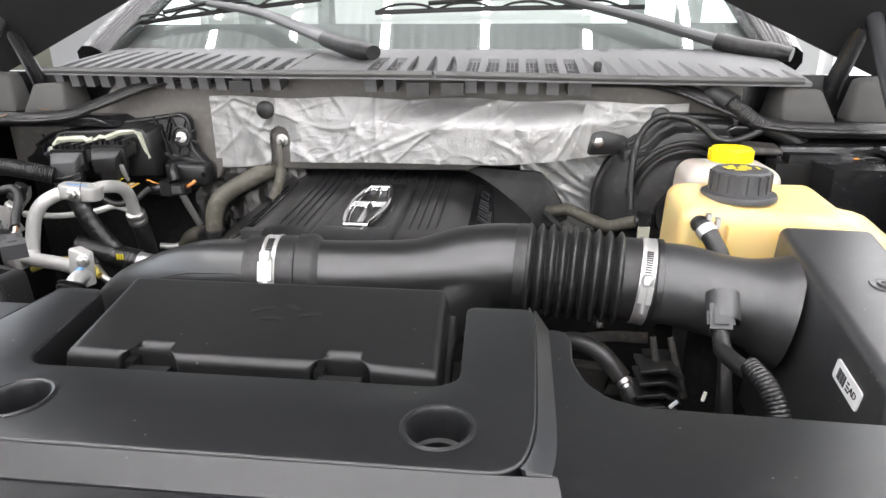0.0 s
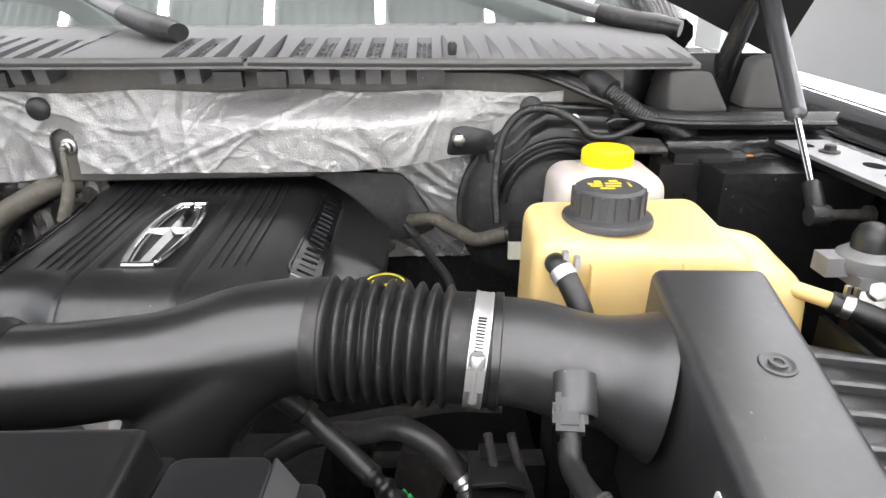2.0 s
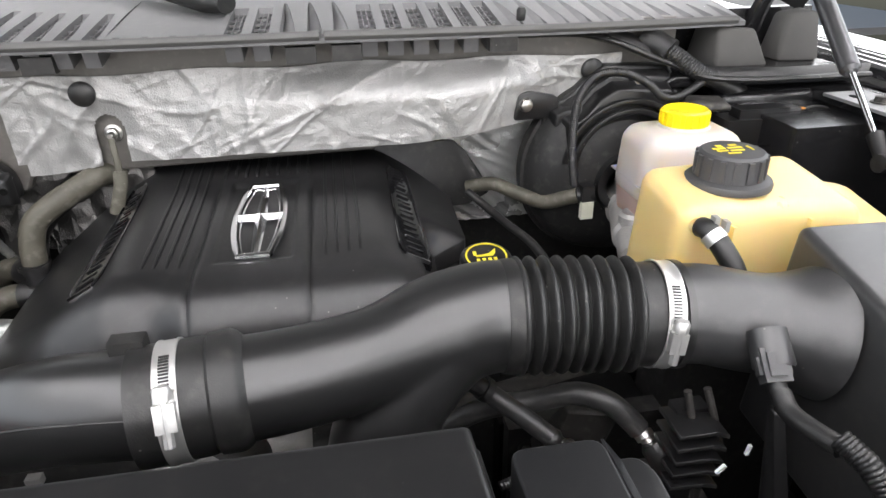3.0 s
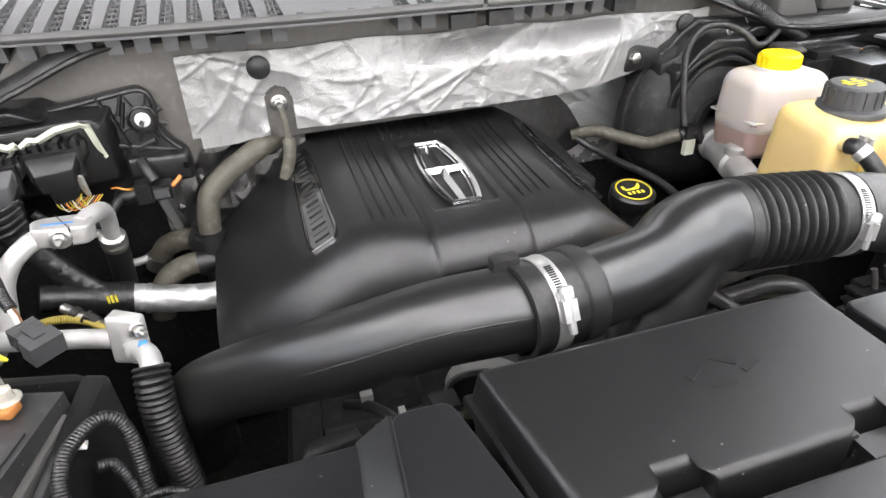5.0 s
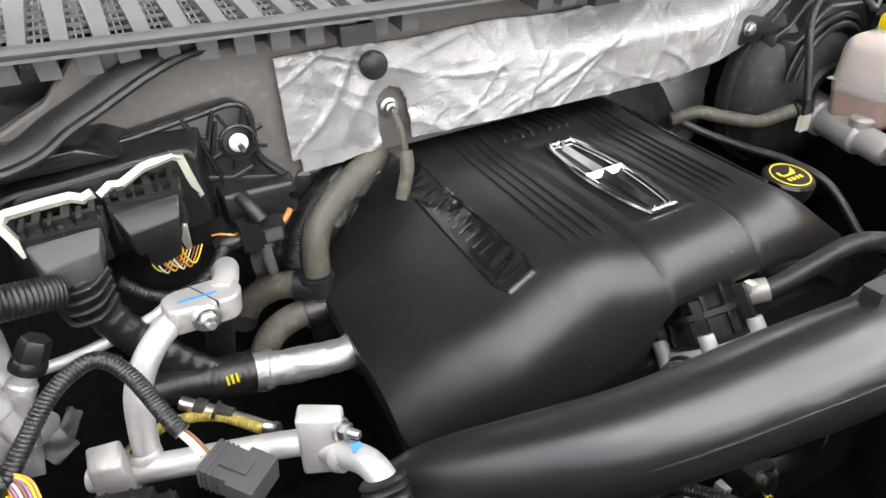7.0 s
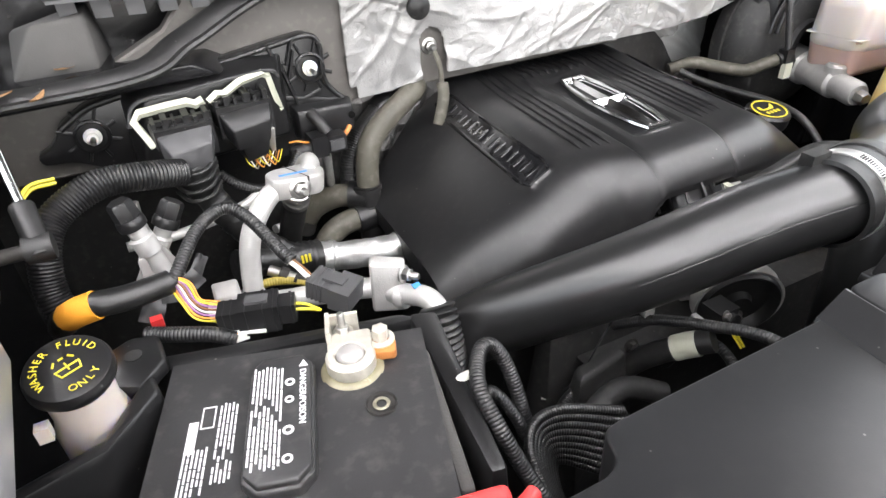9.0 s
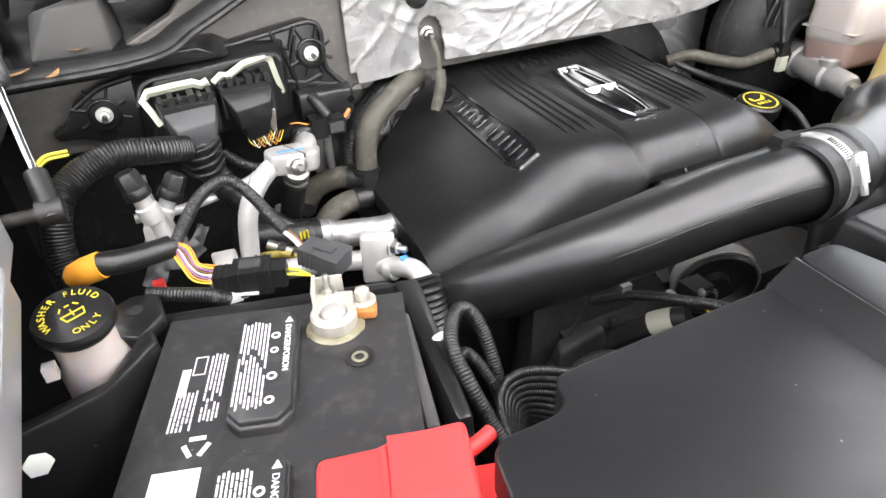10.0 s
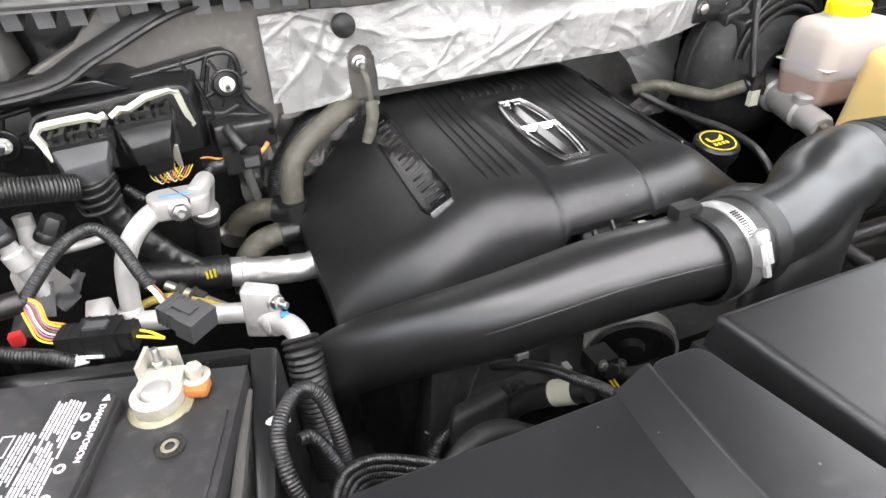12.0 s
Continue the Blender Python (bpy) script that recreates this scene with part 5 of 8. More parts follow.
spring = lathe([(0.0098, -0.005), (0.0110, -0.005), (0.0110, 0.005), (0.0098, 0.005)], (0.3465, 0.682, 1.083), (0.35, -0.7, -0.5), 24)
solo("spring_clip", join(spring, box(0.3455, 0.3505, 0.684, 0.692, 1.091, 1.102, 0.001), box(0.3555, 0.3600, 0.682, 0.690, 1.087, 1.098, 0.001)), BAND, "small spring clip on the overflow hose", "hose clip")
part("outlet", pipe([(0.555, 0.715, 1.055), (0.580, 0.690, 1.053), (0.592, 0.682, 1.051)], 0.0075, 12), YELLOWED, cool, "translucent side outlet")
solo("outlet_hose", pipe([(0.583, 0.688, 1.052), (0.610, 0.672, 1.046), (0.645, 0.655, 1.032), (0.68, 0.64, 1.005), (0.715, 0.62, 0.96)], 0.0095, 12), RUBBER, "black rubber hose from the side outlet of the tank", "hose")
solo("spring_clip", join(lathe([(0.0098, -0.004), (0.0108, -0.004), (0.0108, 0.004), (0.0098, 0.004)], (0.594, 0.681, 1.050), (0.8, -0.5, -0.2), 20), box(0.589, 0.593, 0.679, 0.683, 1.058, 1.070, 0.001), box(0.597, 0.601, 0.678, 0.682, 1.058, 1.068, 0.001)), STEEL, "spring clip on the tank's side hose", "hose clip")

# ---- brake fluid reservoir, master cylinder, booster ----
brake = thing("brake_fluid_reservoir", (0.44, 0.92, 0.98), "milky brake fluid reservoir with a yellow cap", "brake reservoir")
up = hull8([(0.3725, 0.8745, 1.020), (0.3725, 0.9705, 1.020), (0.5055, 0.980, 1.020), (0.5055, 0.8655, 1.020)][::-1], [(0.3765, 0.878, 1.113), (0.3765, 0.967, 1.113), (0.5015, 0.974, 1.113), (0.5015, 0.871, 1.113)][::-1], 0.022, 6)
part("upper_tank", up, MILKY, brake, smooth=60)
part("filler_neck", lathe([(0.036, 1.106), (0.032, 1.114), (0.027, 1.117), (0, 1.117)], (0.443, 0.925, 0), (0, 0, 1), 32), MILKY, brake)
part("lower_tank", hull8([(0.381, 0.882, 0.985), (0.381, 0.963, 0.985), (0.495, 0.970, 0.985), (0.495, 0.875, 0.985)][::-1], [(0.3735, 0.8755, 1.060), (0.3735, 0.9695, 1.060), (0.5045, 0.979, 1.060), (0.5045, 0.8665, 1.060)][::-1], 0.016, 5), PINKISH, brake, "pinkish tank half filled with fluid")
part("weld_flange", hull8([(0.3735, 0.8755, 1.047), (0.3735, 0.970, 1.047), (0.505, 0.9795, 1.047), (0.505, 0.8665, 1.047)][::-1], [(0.3735, 0.8755, 1.050), (0.3735, 0.970, 1.050), (0.505, 0.9795, 1.050), (0.505, 0.8665, 1.050)][::-1], 0.001, 1), MILKY, brake)
bc = part("cap", lathe([(0, 1.112), (0.0285, 1.112), (0.0292, 1.116), (0.0288, 1.132), (0.026, 1.1345), (0.023, 1.1335), (0, 1.1335)], (0.443, 0.925, 0), (0, 0, 1), 40), YELLOW, brake, "bright yellow ribbed screw cap")
for k in range(22):
    m = Matrix.Translation((0.443, 0.925, 0)) @ Matrix.Rotation(2 * math.pi * k / 22, 4, "Z")
    part("grip_rib", box(0.0275, 0.0302, -0.0014, 0.0014, 1.116, 1.131, 0.0005, 1, m), YELLOW, bc)
master = thing("master_cylinder", (0.38, 0.93, 0.95), "grey cast aluminium master cylinder below the reservoir", "master cylinder")
part("body", lathe([(0, -0.10), (0.016, -0.10), (0.020, -0.092), (0.020, -0.05), (0.025, -0.045), (0.025, 0.03), (0.030, 0.035), (0.030, 0.09), (0, 0.09)], (0.395, 0.94, 0.978), (0.35, 0.94, 0.03), 28), CAST, master)
for x, y in ((0.380, 0.905), (0.415, 0.945)):
    part("port", lathe([(0, 0), (0.017, 0), (0.017, 0.022), (0.013, 0.026), (0, 0.026)], (x, y, 0.982), (0, 0, 1), 20), CAST, master)
part("end_cap", lathe([(0, 0), (0.011, 0), (0.011, 0.012), (0.008, 0.016), (0, 0.016)], (0.359, 0.845, 0.975), (-0.35, -0.94, -0.03), 6), STEEL, master)
booster = thing("brake_booster", (0.405, 1.062, 0.95), "round black brake booster on the firewall", "brake booster")
part("shell", lathe([(0.03, -0.075), (0.075, -0.070), (0.115, -0.050), (0.128, -0.022), (0.129, -0.012), (0, -0.012)], (0.405, 1.062, 1.015), (0, 1, 0), 56), DARK, booster)
part("rim", lathe([(0.120, -0.014), (0.134, -0.012), (0.136, -0.004), (0.134, 0.010), (0, 0.010)], (0.405, 1.062, 1.015), (0, 1, 0), 56), DARK, booster)
part("push_ring", lathe([(0.03, -0.082), (0.042, -0.082), (0.046, -0.070), (0.03, -0.070)], (0.405, 1.062, 1.015), (0, 1, 0), 32), PLASTIC, booster)
guard = thing("booster_guard", (0.38, 1.03, 1.05), "black moulded guard arching over the brake booster", "booster guard")
rings = (("flange", 1.062, 1.046, [(0.296, 1.055), (0.298, 1.116), (0.332, 1.124), (0.360, 1.152), (0.384, 1.168), (0.480, 1.164), (0.515, 1.120), (0.515, 1.055)], [(0.298, 1.055), (0.300, 1.114), (0.333, 1.122), (0.361, 1.150), (0.385, 1.166), (0.478, 1.162), (0.512, 1.118), (0.512, 1.055)]),
         ("shell", 1.048, 1.022, [(0.304, 1.055), (0.306, 1.110), (0.337, 1.119), (0.364, 1.147), (0.387, 1.162), (0.474, 1.158), (0.508, 1.115), (0.508, 1.055)], [(0.310, 1.055), (0.312, 1.108), (0.339, 1.117), (0.362, 1.143), (0.385, 1.156), (0.470, 1.152), (0.500, 1.112), (0.500, 1.055)]),
         ("face", 1.023, 0.998, [(0.316, 1.055), (0.318, 1.104), (0.341, 1.113), (0.363, 1.138), (0.385, 1.151), (0.466, 1.147), (0.494, 1.109), (0.494, 1.055)], [(0.324, 1.055), (0.326, 1.100), (0.344, 1.108), (0.364, 1.131), (0.385, 1.143), (0.462, 1.139), (0.488, 1.105), (0.488, 1.055)]))
for name, y0, y1, back, front in rings:
    part(name, hull8([(x, y0, z) for x, z in back], [(x, y1, z) for x, z in front], 0.003, 3), PLASTIC, guard)
for r, y in ((0.088, 0.993), (0.076, 0.988)):
    part("arch_rib", sweep(bmesh.new(), [Vector((0.405 + r * math.cos(radians(a)), y, 1.040 + r * math.sin(radians(a)))) for a in range(175, 20, -8)], 0.0045, 8, True, 0.8), PLASTIC, guard)
part("ear", prism(rounded([(0.254, 1.098), (0.262, 1.134), (0.276, 1.138), (0.320, 1.128), (0.318, 1.100)], 0.008), 1.040, 1.054, 0.002, 2, Matrix(((1, 0, 0, 0), (0, 0, 1, 0), (0, 1, 0, 0), (0, 0, 0, 1)))), PLASTIC, guard)
part("bolt", hexbolt((0.272, 1.040, 1.120), (0, -1, 0), 0.0085, 1.15, 0.5), STEEL, guard, "zinc bolt")
part("nut", hexbolt((0.420, 1.012, 1.152), (0, -1, 0.2), 0.004, 1.6, 1.2), STEEL, guard)

# ---- battery and tray ----
bat = thing("battery", (-0.635, 0.55, 0.83), "black car battery with white warning labels", "battery")
BM_ = Matrix.Translation((-0.613, 0.594, 0)) @ Matrix.Rotation(radians(-17), 4, "Z")


def at_bat(x, y, z):
    return BM_ @ Vector((x, y, z))


BT = 1.020
part("case", box(-0.0935, 0.0935, -0.215, 0.085, 0.83, BT, 0.006, 3, BM_), BATTERY, bat)
part("lid_step", box(-0.088, 0.088, -0.210, 0.040, BT - 0.002, BT + 0.002, 0.0015, 2, BM_), BATTERY, bat)


def label_lines(parent, x0, x1, y0, y1, z, cols, rnd):
    """Small print as bars: columns of words in paragraphs."""
    w = (x1 - x0) / cols
    for c in range(cols):
        y, words = y1 - rnd.uniform(0.0, 0.004), 0
        while y > y0:
            ln = min(rnd.uniform(0.0035, 0.0095), y - y0)
            if ln > 0.0015:
                part("print_bar", box(x0 + c * w + w * 0.24, x0 + c * w + w * 0.70, y - ln, y, z, z + 0.0005, 0, 1, BM_), WHITE_INK, parent)
            words += 1
            y -= ln + (rnd.uniform(0.004, 0.009) if words % 6 == 5 else rnd.uniform(0.0007, 0.0014))


rnd = random.Random(4)
for y0 in (-0.049, -0.182):
    poly = [(-0.022, y0 + 0.010), (-0.013, y0), (0.013, y0), (0.022, y0 + 0.010), (0.022, y0 + 0.102), (0.015, y0 + 0.111), (-0.015, y0 + 0.111), (-0.022, y0 + 0.102)]
    poly = [(x - 0.010, y) for x, y in poly]
    vent = part("vent_cap", join(prism(poly, BT, BT + 0.010, 0.002, 2, BM_), prism([(-0.010 + (x + 0.010) * 0.92, y0 + 0.0555 + (y - y0 - 0.0555) * 0.96) for x, y in poly], BT + 0.009, BT + 0.0145, 0.0015, 2, BM_)), BATTERY, bat, "raised black vent cap with printed warnings")
    label_lines(vent, -0.029, -0.008, y0 + 0.012, y0 + 0.100, BT + 0.0145, 8, rnd)
    for yy, rr in ((y0 + 0.082, 0.0034), (y0 + 0.066, 0.0030), (y0 + 0.040, 0.0036), (y0 + 0.018, 0.0034)):
        part("warning_symbol", lathe([(rr * 0.55, 0), (rr, 0), (rr, 0.0005), (rr * 0.55, 0.0005)], at_bat(-0.004, yy, BT + 0.0145), (0, 0, 1), 16), WHITE_INK, vent)
    part("warning_mark", prism([(0.002, y0 + 0.096), (0.008, y0 + 0.096), (0.005, y0 + 0.102)], BT + 0.0145, BT + 0.015, 0, 0, BM_), WHITE_INK, vent)
    lettering("DANGER/POISON", BM_ @ Matrix.Translation((0.0045, y0 + 0.068, BT + 0.0147)) @ Matrix.Rotation(radians(-90), 4, "Z"), 0.0062, WHITE_INK, vent, "warning_words")
# long printed label
label_lines(bat, -0.053, -0.040, -0.030, 0.036, BT + 0.0022, 5, rnd)
label_lines(bat, -0.072, -0.056, -0.036, 0.000, BT + 0.0022, 6, rnd)
part("print_block", box(-0.0715, -0.0655, -0.004, 0.022, BT + 0.002, BT + 0.0026, 0, 1, BM_), WHITE_INK, bat)
for k in range(3):
    a = radians(90 + 120 * k)
    part("recycling_mark", box(-0.0052, 0.0052, -0.0016, 0.0016, 0, 0.0005, 0, 1, BM_ @ Matrix.Translation((-0.050 + 0.0062 * math.cos(a), -0.050 + 0.0062 * math.sin(a), BT + 0.0022)) @ Matrix.Rotation(a + math.pi / 2, 4, "Z")), WHITE_INK, bat)
part("white_label", box(-0.073, -0.044, -0.105, -0.067, BT + 0.002, BT + 0.0026, 0, 1, BM_), WHITE_INK, bat, "blank white sticker")
part("logo_frame", join(*[box(a, b, c, d, BT + 0.0022, BT + 0.0028, 0, 1, BM_) for a, b, c, d in ((-0.064, -0.055, 0.033, 0.0338), (-0.064, -0.055, 0.015, 0.0158), (-0.064, -0.0632, 0.015, 0.0338), (-0.0558, -0.055, 0.015, 0.0338))]), WHITE_INK, bat)
eye = part("sight_glass", lathe([(0, 0.0005), (0.003, 0.0005), (0.0035, 0.002), (0.006, 0.0022), (0.0065, 0.001), (0.0095, 0.001), (0.0105, 0.0028), (0.011, 0)], at_bat(0.0553, 0.0106, BT + 0.001), (0, 0, 1), 28), GREASE, bat, "round sight glass with a pale ring")
part("glass_ring", lathe([(0.0035, 0.0022), (0.005, 0.0030), (0.006, 0.0022)], at_bat(0.0553, 0.0106, BT + 0.001), (0, 0, 1), 24), SIGHT, eye)
term = thing("battery_terminal_clamp", at_bat(0.038, 0.060, BT), "corroded lead terminal clamp with copper showing", "terminal clamp")
part("skirt", lathe([(0.0150, 0), (0.0225, 0), (0.0230, 0.0012), (0.0200, 0.0040), (0.0150, 0.0045)], at_bat(0.038, 0.050, BT), (0, 0, 1), 32), OCHRE_FILM, term, "yellowed clear plastic skirt")
part("post", lathe([(0, 0), (0.0105, 0), (0.0100, 0.0165), (0.0085, 0.0185), (0.005, 0.0198), (0, 0.0202)], at_bat(0.038, 0.050, BT), (0, 0, 1), 24), CAST, term)
part("clamp_ring", lathe([(0.0106, 0.004), (0.0165, 0.003), (0.0180, 0.006), (0.0178, 0.0145), (0.0160, 0.0165), (0.0120, 0.0170), (0.0106, 0.0155)], at_bat(0.038, 0.050, BT), (0, 0, 1), 20), TERMINAL, term)
part("jaw", prism(rounded([(0.022, 0.056), (0.030, 0.052), (0.046, 0.052), (0.054, 0.056), (0.054, 0.076), (0.022, 0.076)], 0.003), BT + 0.004, BT + 0.0155, 0.002, 2, BM_), TERMINAL, term)
part("bracket_plate", join(box(0.022, 0.025, 0.064, 0.088, BT + 0.004, BT + 0.026, 0.001, 1, BM_), box(0.022, 0.046, 0.085, 0.088, BT + 0.004, BT + 0.024, 0.001, 1, BM_)), TERMINAL, term, "bent corroded steel bracket")
part("stud", hexbolt(at_bat(0.034, 0.077, BT + 0.0135), (0, 0, 1), 0.0052, 1.5, 0.9, 0.018), STEEL, term)
part("copper_lug", prism(rounded([(0.052, 0.054), (0.071, 0.052), (0.072, 0.068), (0.054, 0.072)], 0.004), BT + 0.002, BT + 0.0095, 0.002, 2, BM_), COPPER, term, "orange corroded copper lug")
part("nut", hexbolt(at_bat(0.061, 0.068, BT + 0.009), (0, 0, 1), 0.0062, 1.7, 1.5, 0.010), TERMINAL, term)
red = thing("red_terminal_cover", at_bat(0.02, -0.15, BT), "bright red plastic cover over the positive terminal", "terminal cover")
part("cover", join(prism([(0.030, -0.20), (0.116, -0.20), (0.116, -0.086), (0.074, -0.090), (0.066, -0.096), (0.030, -0.099)], BT, BT + 0.034, 0.005, 3, BM_), box(0.070, 0.112, -0.175, -0.094, BT + 0.030, BT + 0.037, 0.003, 2, BM_)), RED, red)
for y in (-0.132, -0.165):
    part("rib", box(0.032, 0.064, y, y + 0.003, BT + 0.033, BT + 0.0365, 0.001, 1, BM_), RED, red)
part("rib", box(0.066, 0.069, -0.198, -0.100, BT + 0.033, BT + 0.0355, 0.001, 1, BM_), RED, red)
part("side_flap", box(0.112, 0.130, -0.150, -0.104, BT - 0.03, BT + 0.012, 0.004, 2, BM_), RED, red)
part("pull_tab", pipe([at_bat(0.112, -0.098, BT + 0.016), at_bat(0.124, -0.092, BT + 0.018), at_bat(0.131, -0.086, BT + 0.017)], 0.005, 10), RED, red)
tray = thing("battery_tray", (-0.62, 0.58, 0.8), "black moulded battery tray with a tall rim", "battery tray")
part("rear_rim", hull8([(-0.712, 0.745, 0.85), (-0.50, 0.695, 0.85), (-0.480, 0.675, 0.85), (-0.69, 0.715, 0.85)][::-1], [(-0.712, 0.738, 1.012), (-0.50, 0.690, 1.006), (-0.482, 0.674, 1.006), (-0.69, 0.712, 1.012)][::-1], 0.005, 2), PLASTIC, tray)
part("side_rim", hull8([(-0.495, 0.690, 0.85), (-0.468, 0.685, 0.85), (-0.500, 0.50, 0.85), (-0.520, 0.505, 0.85)][::-1], [(-0.495, 0.684, 1.008), (-0.472, 0.676, 1.008), (-0.502, 0.515, 1.004), (-0.514, 0.517, 1.004)][::-1], 0.005, 2), PLASTIC, tray)
part("padding", hull8([(-0.505, 0.640, 0.86), (-0.497, 0.640, 0.86), (-0.530, 0.50, 0.86), (-0.540, 0.50, 0.86)][::-1], [(-0.505, 0.640, 1.006), (-0.498, 0.638, 1.006), (-0.526, 0.515, 1.00), (-0.536, 0.517, 1.00)][::-1], 0.003, 2), GREY_FOAM, tray, "grey woven insulation sleeve")
part("ear", prism([(-0.722, 0.690), (-0.720, 0.728), (-0.702, 0.738), (-0.682, 0.732), (-0.680, 0.700), (-0.700, 0.678)], 1.018, 1.032, 0.003, 2), PLASTIC, tray)
part("ear_hole", lathe([(0, 0), (0.0065, 0), (0.0065, 0.0012), (0, 0.0012)], (-0.701, 0.714, 1.0315), (0, 0, 1), 18), DARK, tray)
part("neck_wall", hull8([(-0.690, 0.700, 0.84), (-0.684, 0.670, 0.84), (-0.760, 0.610, 0.84), (-0.835, 0.605, 0.84), (-0.835, 0.625, 0.84), (-0.765, 0.632, 0.84)][::-1], [(-0.692, 0.698, 1.030), (-0.688, 0.672, 1.030), (-0.722, 0.630, 1.032), (-0.835, 0.610, 1.022), (-0.835, 0.622, 1.022), (-0.724, 0.641, 1.032)][::-1], 0.004, 2), PLASTIC, tray)
part("base", box(-0.14, 0.13, -0.26, 0.11, 0.80, 0.832, 0.006, 2, BM_), PLASTIC, tray)
solo("tray_support", box(-0.80, -0.50, 0.42, 0.72, 0.43, 0.80, 0.01), DARK, "dark steel support below the battery tray", "tray support")
solo("white_clip", pipe([(-0.502, 0.598, 1.000), (-0.488, 0.597, 1.006), (-0.478, 0.597, 1.004)], 0.0042, 10, 6, 0.6), WHITE, "white nylon tie end on the tray rim", "cable tie")

# ---- washer bottle ----
wash = thing("washer_bottle", (-0.735, 0.655, 0.9), "white washer bottle neck with a black cap", "washer bottle")
WA = Vector((0.05, -0.25, 1)).normalized()
wc = Vector((-0.7285, 0.660, 1.080))
part("neck", lathe([(0, -0.16), (0.026, -0.16), (0.024, -0.06), (0.0205, -0.045), (0.0205, -0.012), (0, -0.012)], wc, WA), MILKY, wash)
part("lug", box(-0.755, -0.747, 0.640, 0.648, 1.045, 1.056, 0.003), MILKY, wash)
wcap = part("cap", lathe([(0, -0.012), (0.024, -0.012), (0.0258, -0.009), (0.0258, -0.003), (0.0245, 0), (0.0225, 0.0006), (0, 0.0006)], wc, WA, 36), PLASTIC, wash, "black cap with yellow washer words")
WR = Matrix.Translation(wc + WA * 0.0006) @ Vector((0, 0, 1)).rotation_difference(WA).to_matrix().to_4x4() @ Matrix.Rotation(radians(24), 4, "Z") @ Matrix.Diagonal((0.78, 0.78, 1, 1))


def arc_words(text, r, mid, step, size, m, mat, parent, inside=False):
    n = len(text)
    for i, ch in enumerate(text):
        if ch == " ":
            continue
        a = mid + (-(i - (n - 1) / 2) * step if not inside else (i - (n - 1) / 2) * step)
        t = m @ Matrix.Rotation(radians(a), 4, "Z") @ Matrix.Translation((0, r, 0)) @ Matrix.Rotation(0 if not inside else math.pi, 4, "Z")
        lettering(ch, t, size, mat, parent, "letter")


arc_words("WASHER FLUID", 0.0232, 10, 16, 0.0085, WR, YELLOW_INK, wcap)
arc_words("ONLY", 0.0222, 190, 18, 0.0085, WR, YELLOW_INK, wcap, True)
part("spray_symbol", join(*[box(a, b, c, d, 0, 0.0006, 0, 1, WR) for a, b, c, d in ((-0.010, 0.010, -0.001, 0.0002), (-0.008, 0.008, -0.008, -0.0068), (-0.0005, 0.0007, -0.004, 0.004))] +
     [prism([(-0.010, -0.001), (-0.0088, -0.001), (-0.0068, -0.008), (-0.008, -0.008)], 0, 0.0006, 0, 0, WR), prism([(0.0088, -0.001), (0.010, -0.001), (0.008, -0.008), (0.0068, -0.008)], 0, 0.0006, 0, 0, WR),
      prism([(-0.009, 0.006), (-0.006, 0.010), (-0.005, 0.009), (-0.008, 0.005)], 0, 0.0006, 0, 0, WR), prism([(0.009, 0.006), (0.006, 0.010), (0.005, 0.009), (0.008, 0.005)], 0, 0.0006, 0, 0, WR), box(-0.002, 0.002, 0.0085, 0.0100, 0, 0.0006, 0, 1, WR)]), YELLOW_INK, wcap, "yellow windscreen spray symbol")
solo("fender_bolt", hexbolt((-0.779, 0.628, 0.996), (0.35, -0.9, 0.3), 0.0095, 1.9, 0.9), WHITE, "white coated bolt in the tray wall", "bolt")

# ---- engine computer with its two plugs ----
ecu = thing("engine_computer", (-0.58, 1.03, 1.0), "black engine computer bracket with two large plugs", "engine computer")
XZ = Matrix(((1, 0, 0, 0), (0, 0, 1, 0), (0, 1, 0, 0), (0, 0, 0, 1)))
plate_line = [(-0.760, 1.072), (-0.742, 1.080), (-0.728, 1.102), (-0.700, 1.118), (-0.674, 1.124), (-0.610, 1.133), (-0.560, 1.141), (-0.480, 1.153), (-0.446, 1.157), (-0.433, 1.144), (-0.433, 1.104), (-0.422, 1.084), (-0.404, 1.066), (-0.402, 1.034), (-0.470, 1.010), (-0.660, 1.004), (-0.700, 1.046), (-0.728, 1.060), (-0.756, 1.062)]
part("bracket", prism(rounded(plate_line, 0.008), 1.052, 1.070, 0.003, 2, XZ), PLASTIC, ecu)
part("border", sweep(bmesh.new(), curve([(x, 1.051, z - 0.004) for x, z in plate_line[2:13]], 6), 0.0034, 8), PLASTIC, ecu)
part("hood", hull8([(-0.668, 1.056, 1.030), (-0.484, 1.056, 1.040), (-0.480, 1.056, 1.140), (-0.540, 1.056, 1.142), (-0.664, 1.056, 1.128)], [(-0.662, 1.010, 1.040), (-0.492, 1.022, 1.050), (-0.494, 1.020, 1.124), (-0.512, 1.016, 1.131), (-0.640, 1.008, 1.126)], 0.004, 2), PLASTIC, ecu)
part("hood_edge", sweep(bmesh.new(), curve([(-0.662, 1.008, 1.100), (-0.654, 1.008, 1.120), (-0.637, 1.007, 1.127), (-0.600, 1.007, 1.128), (-0.511, 1.014, 1.132), (-0.495, 1.018, 1.122)], 6), 0.0022, 6), GREY_PLUG, ecu)
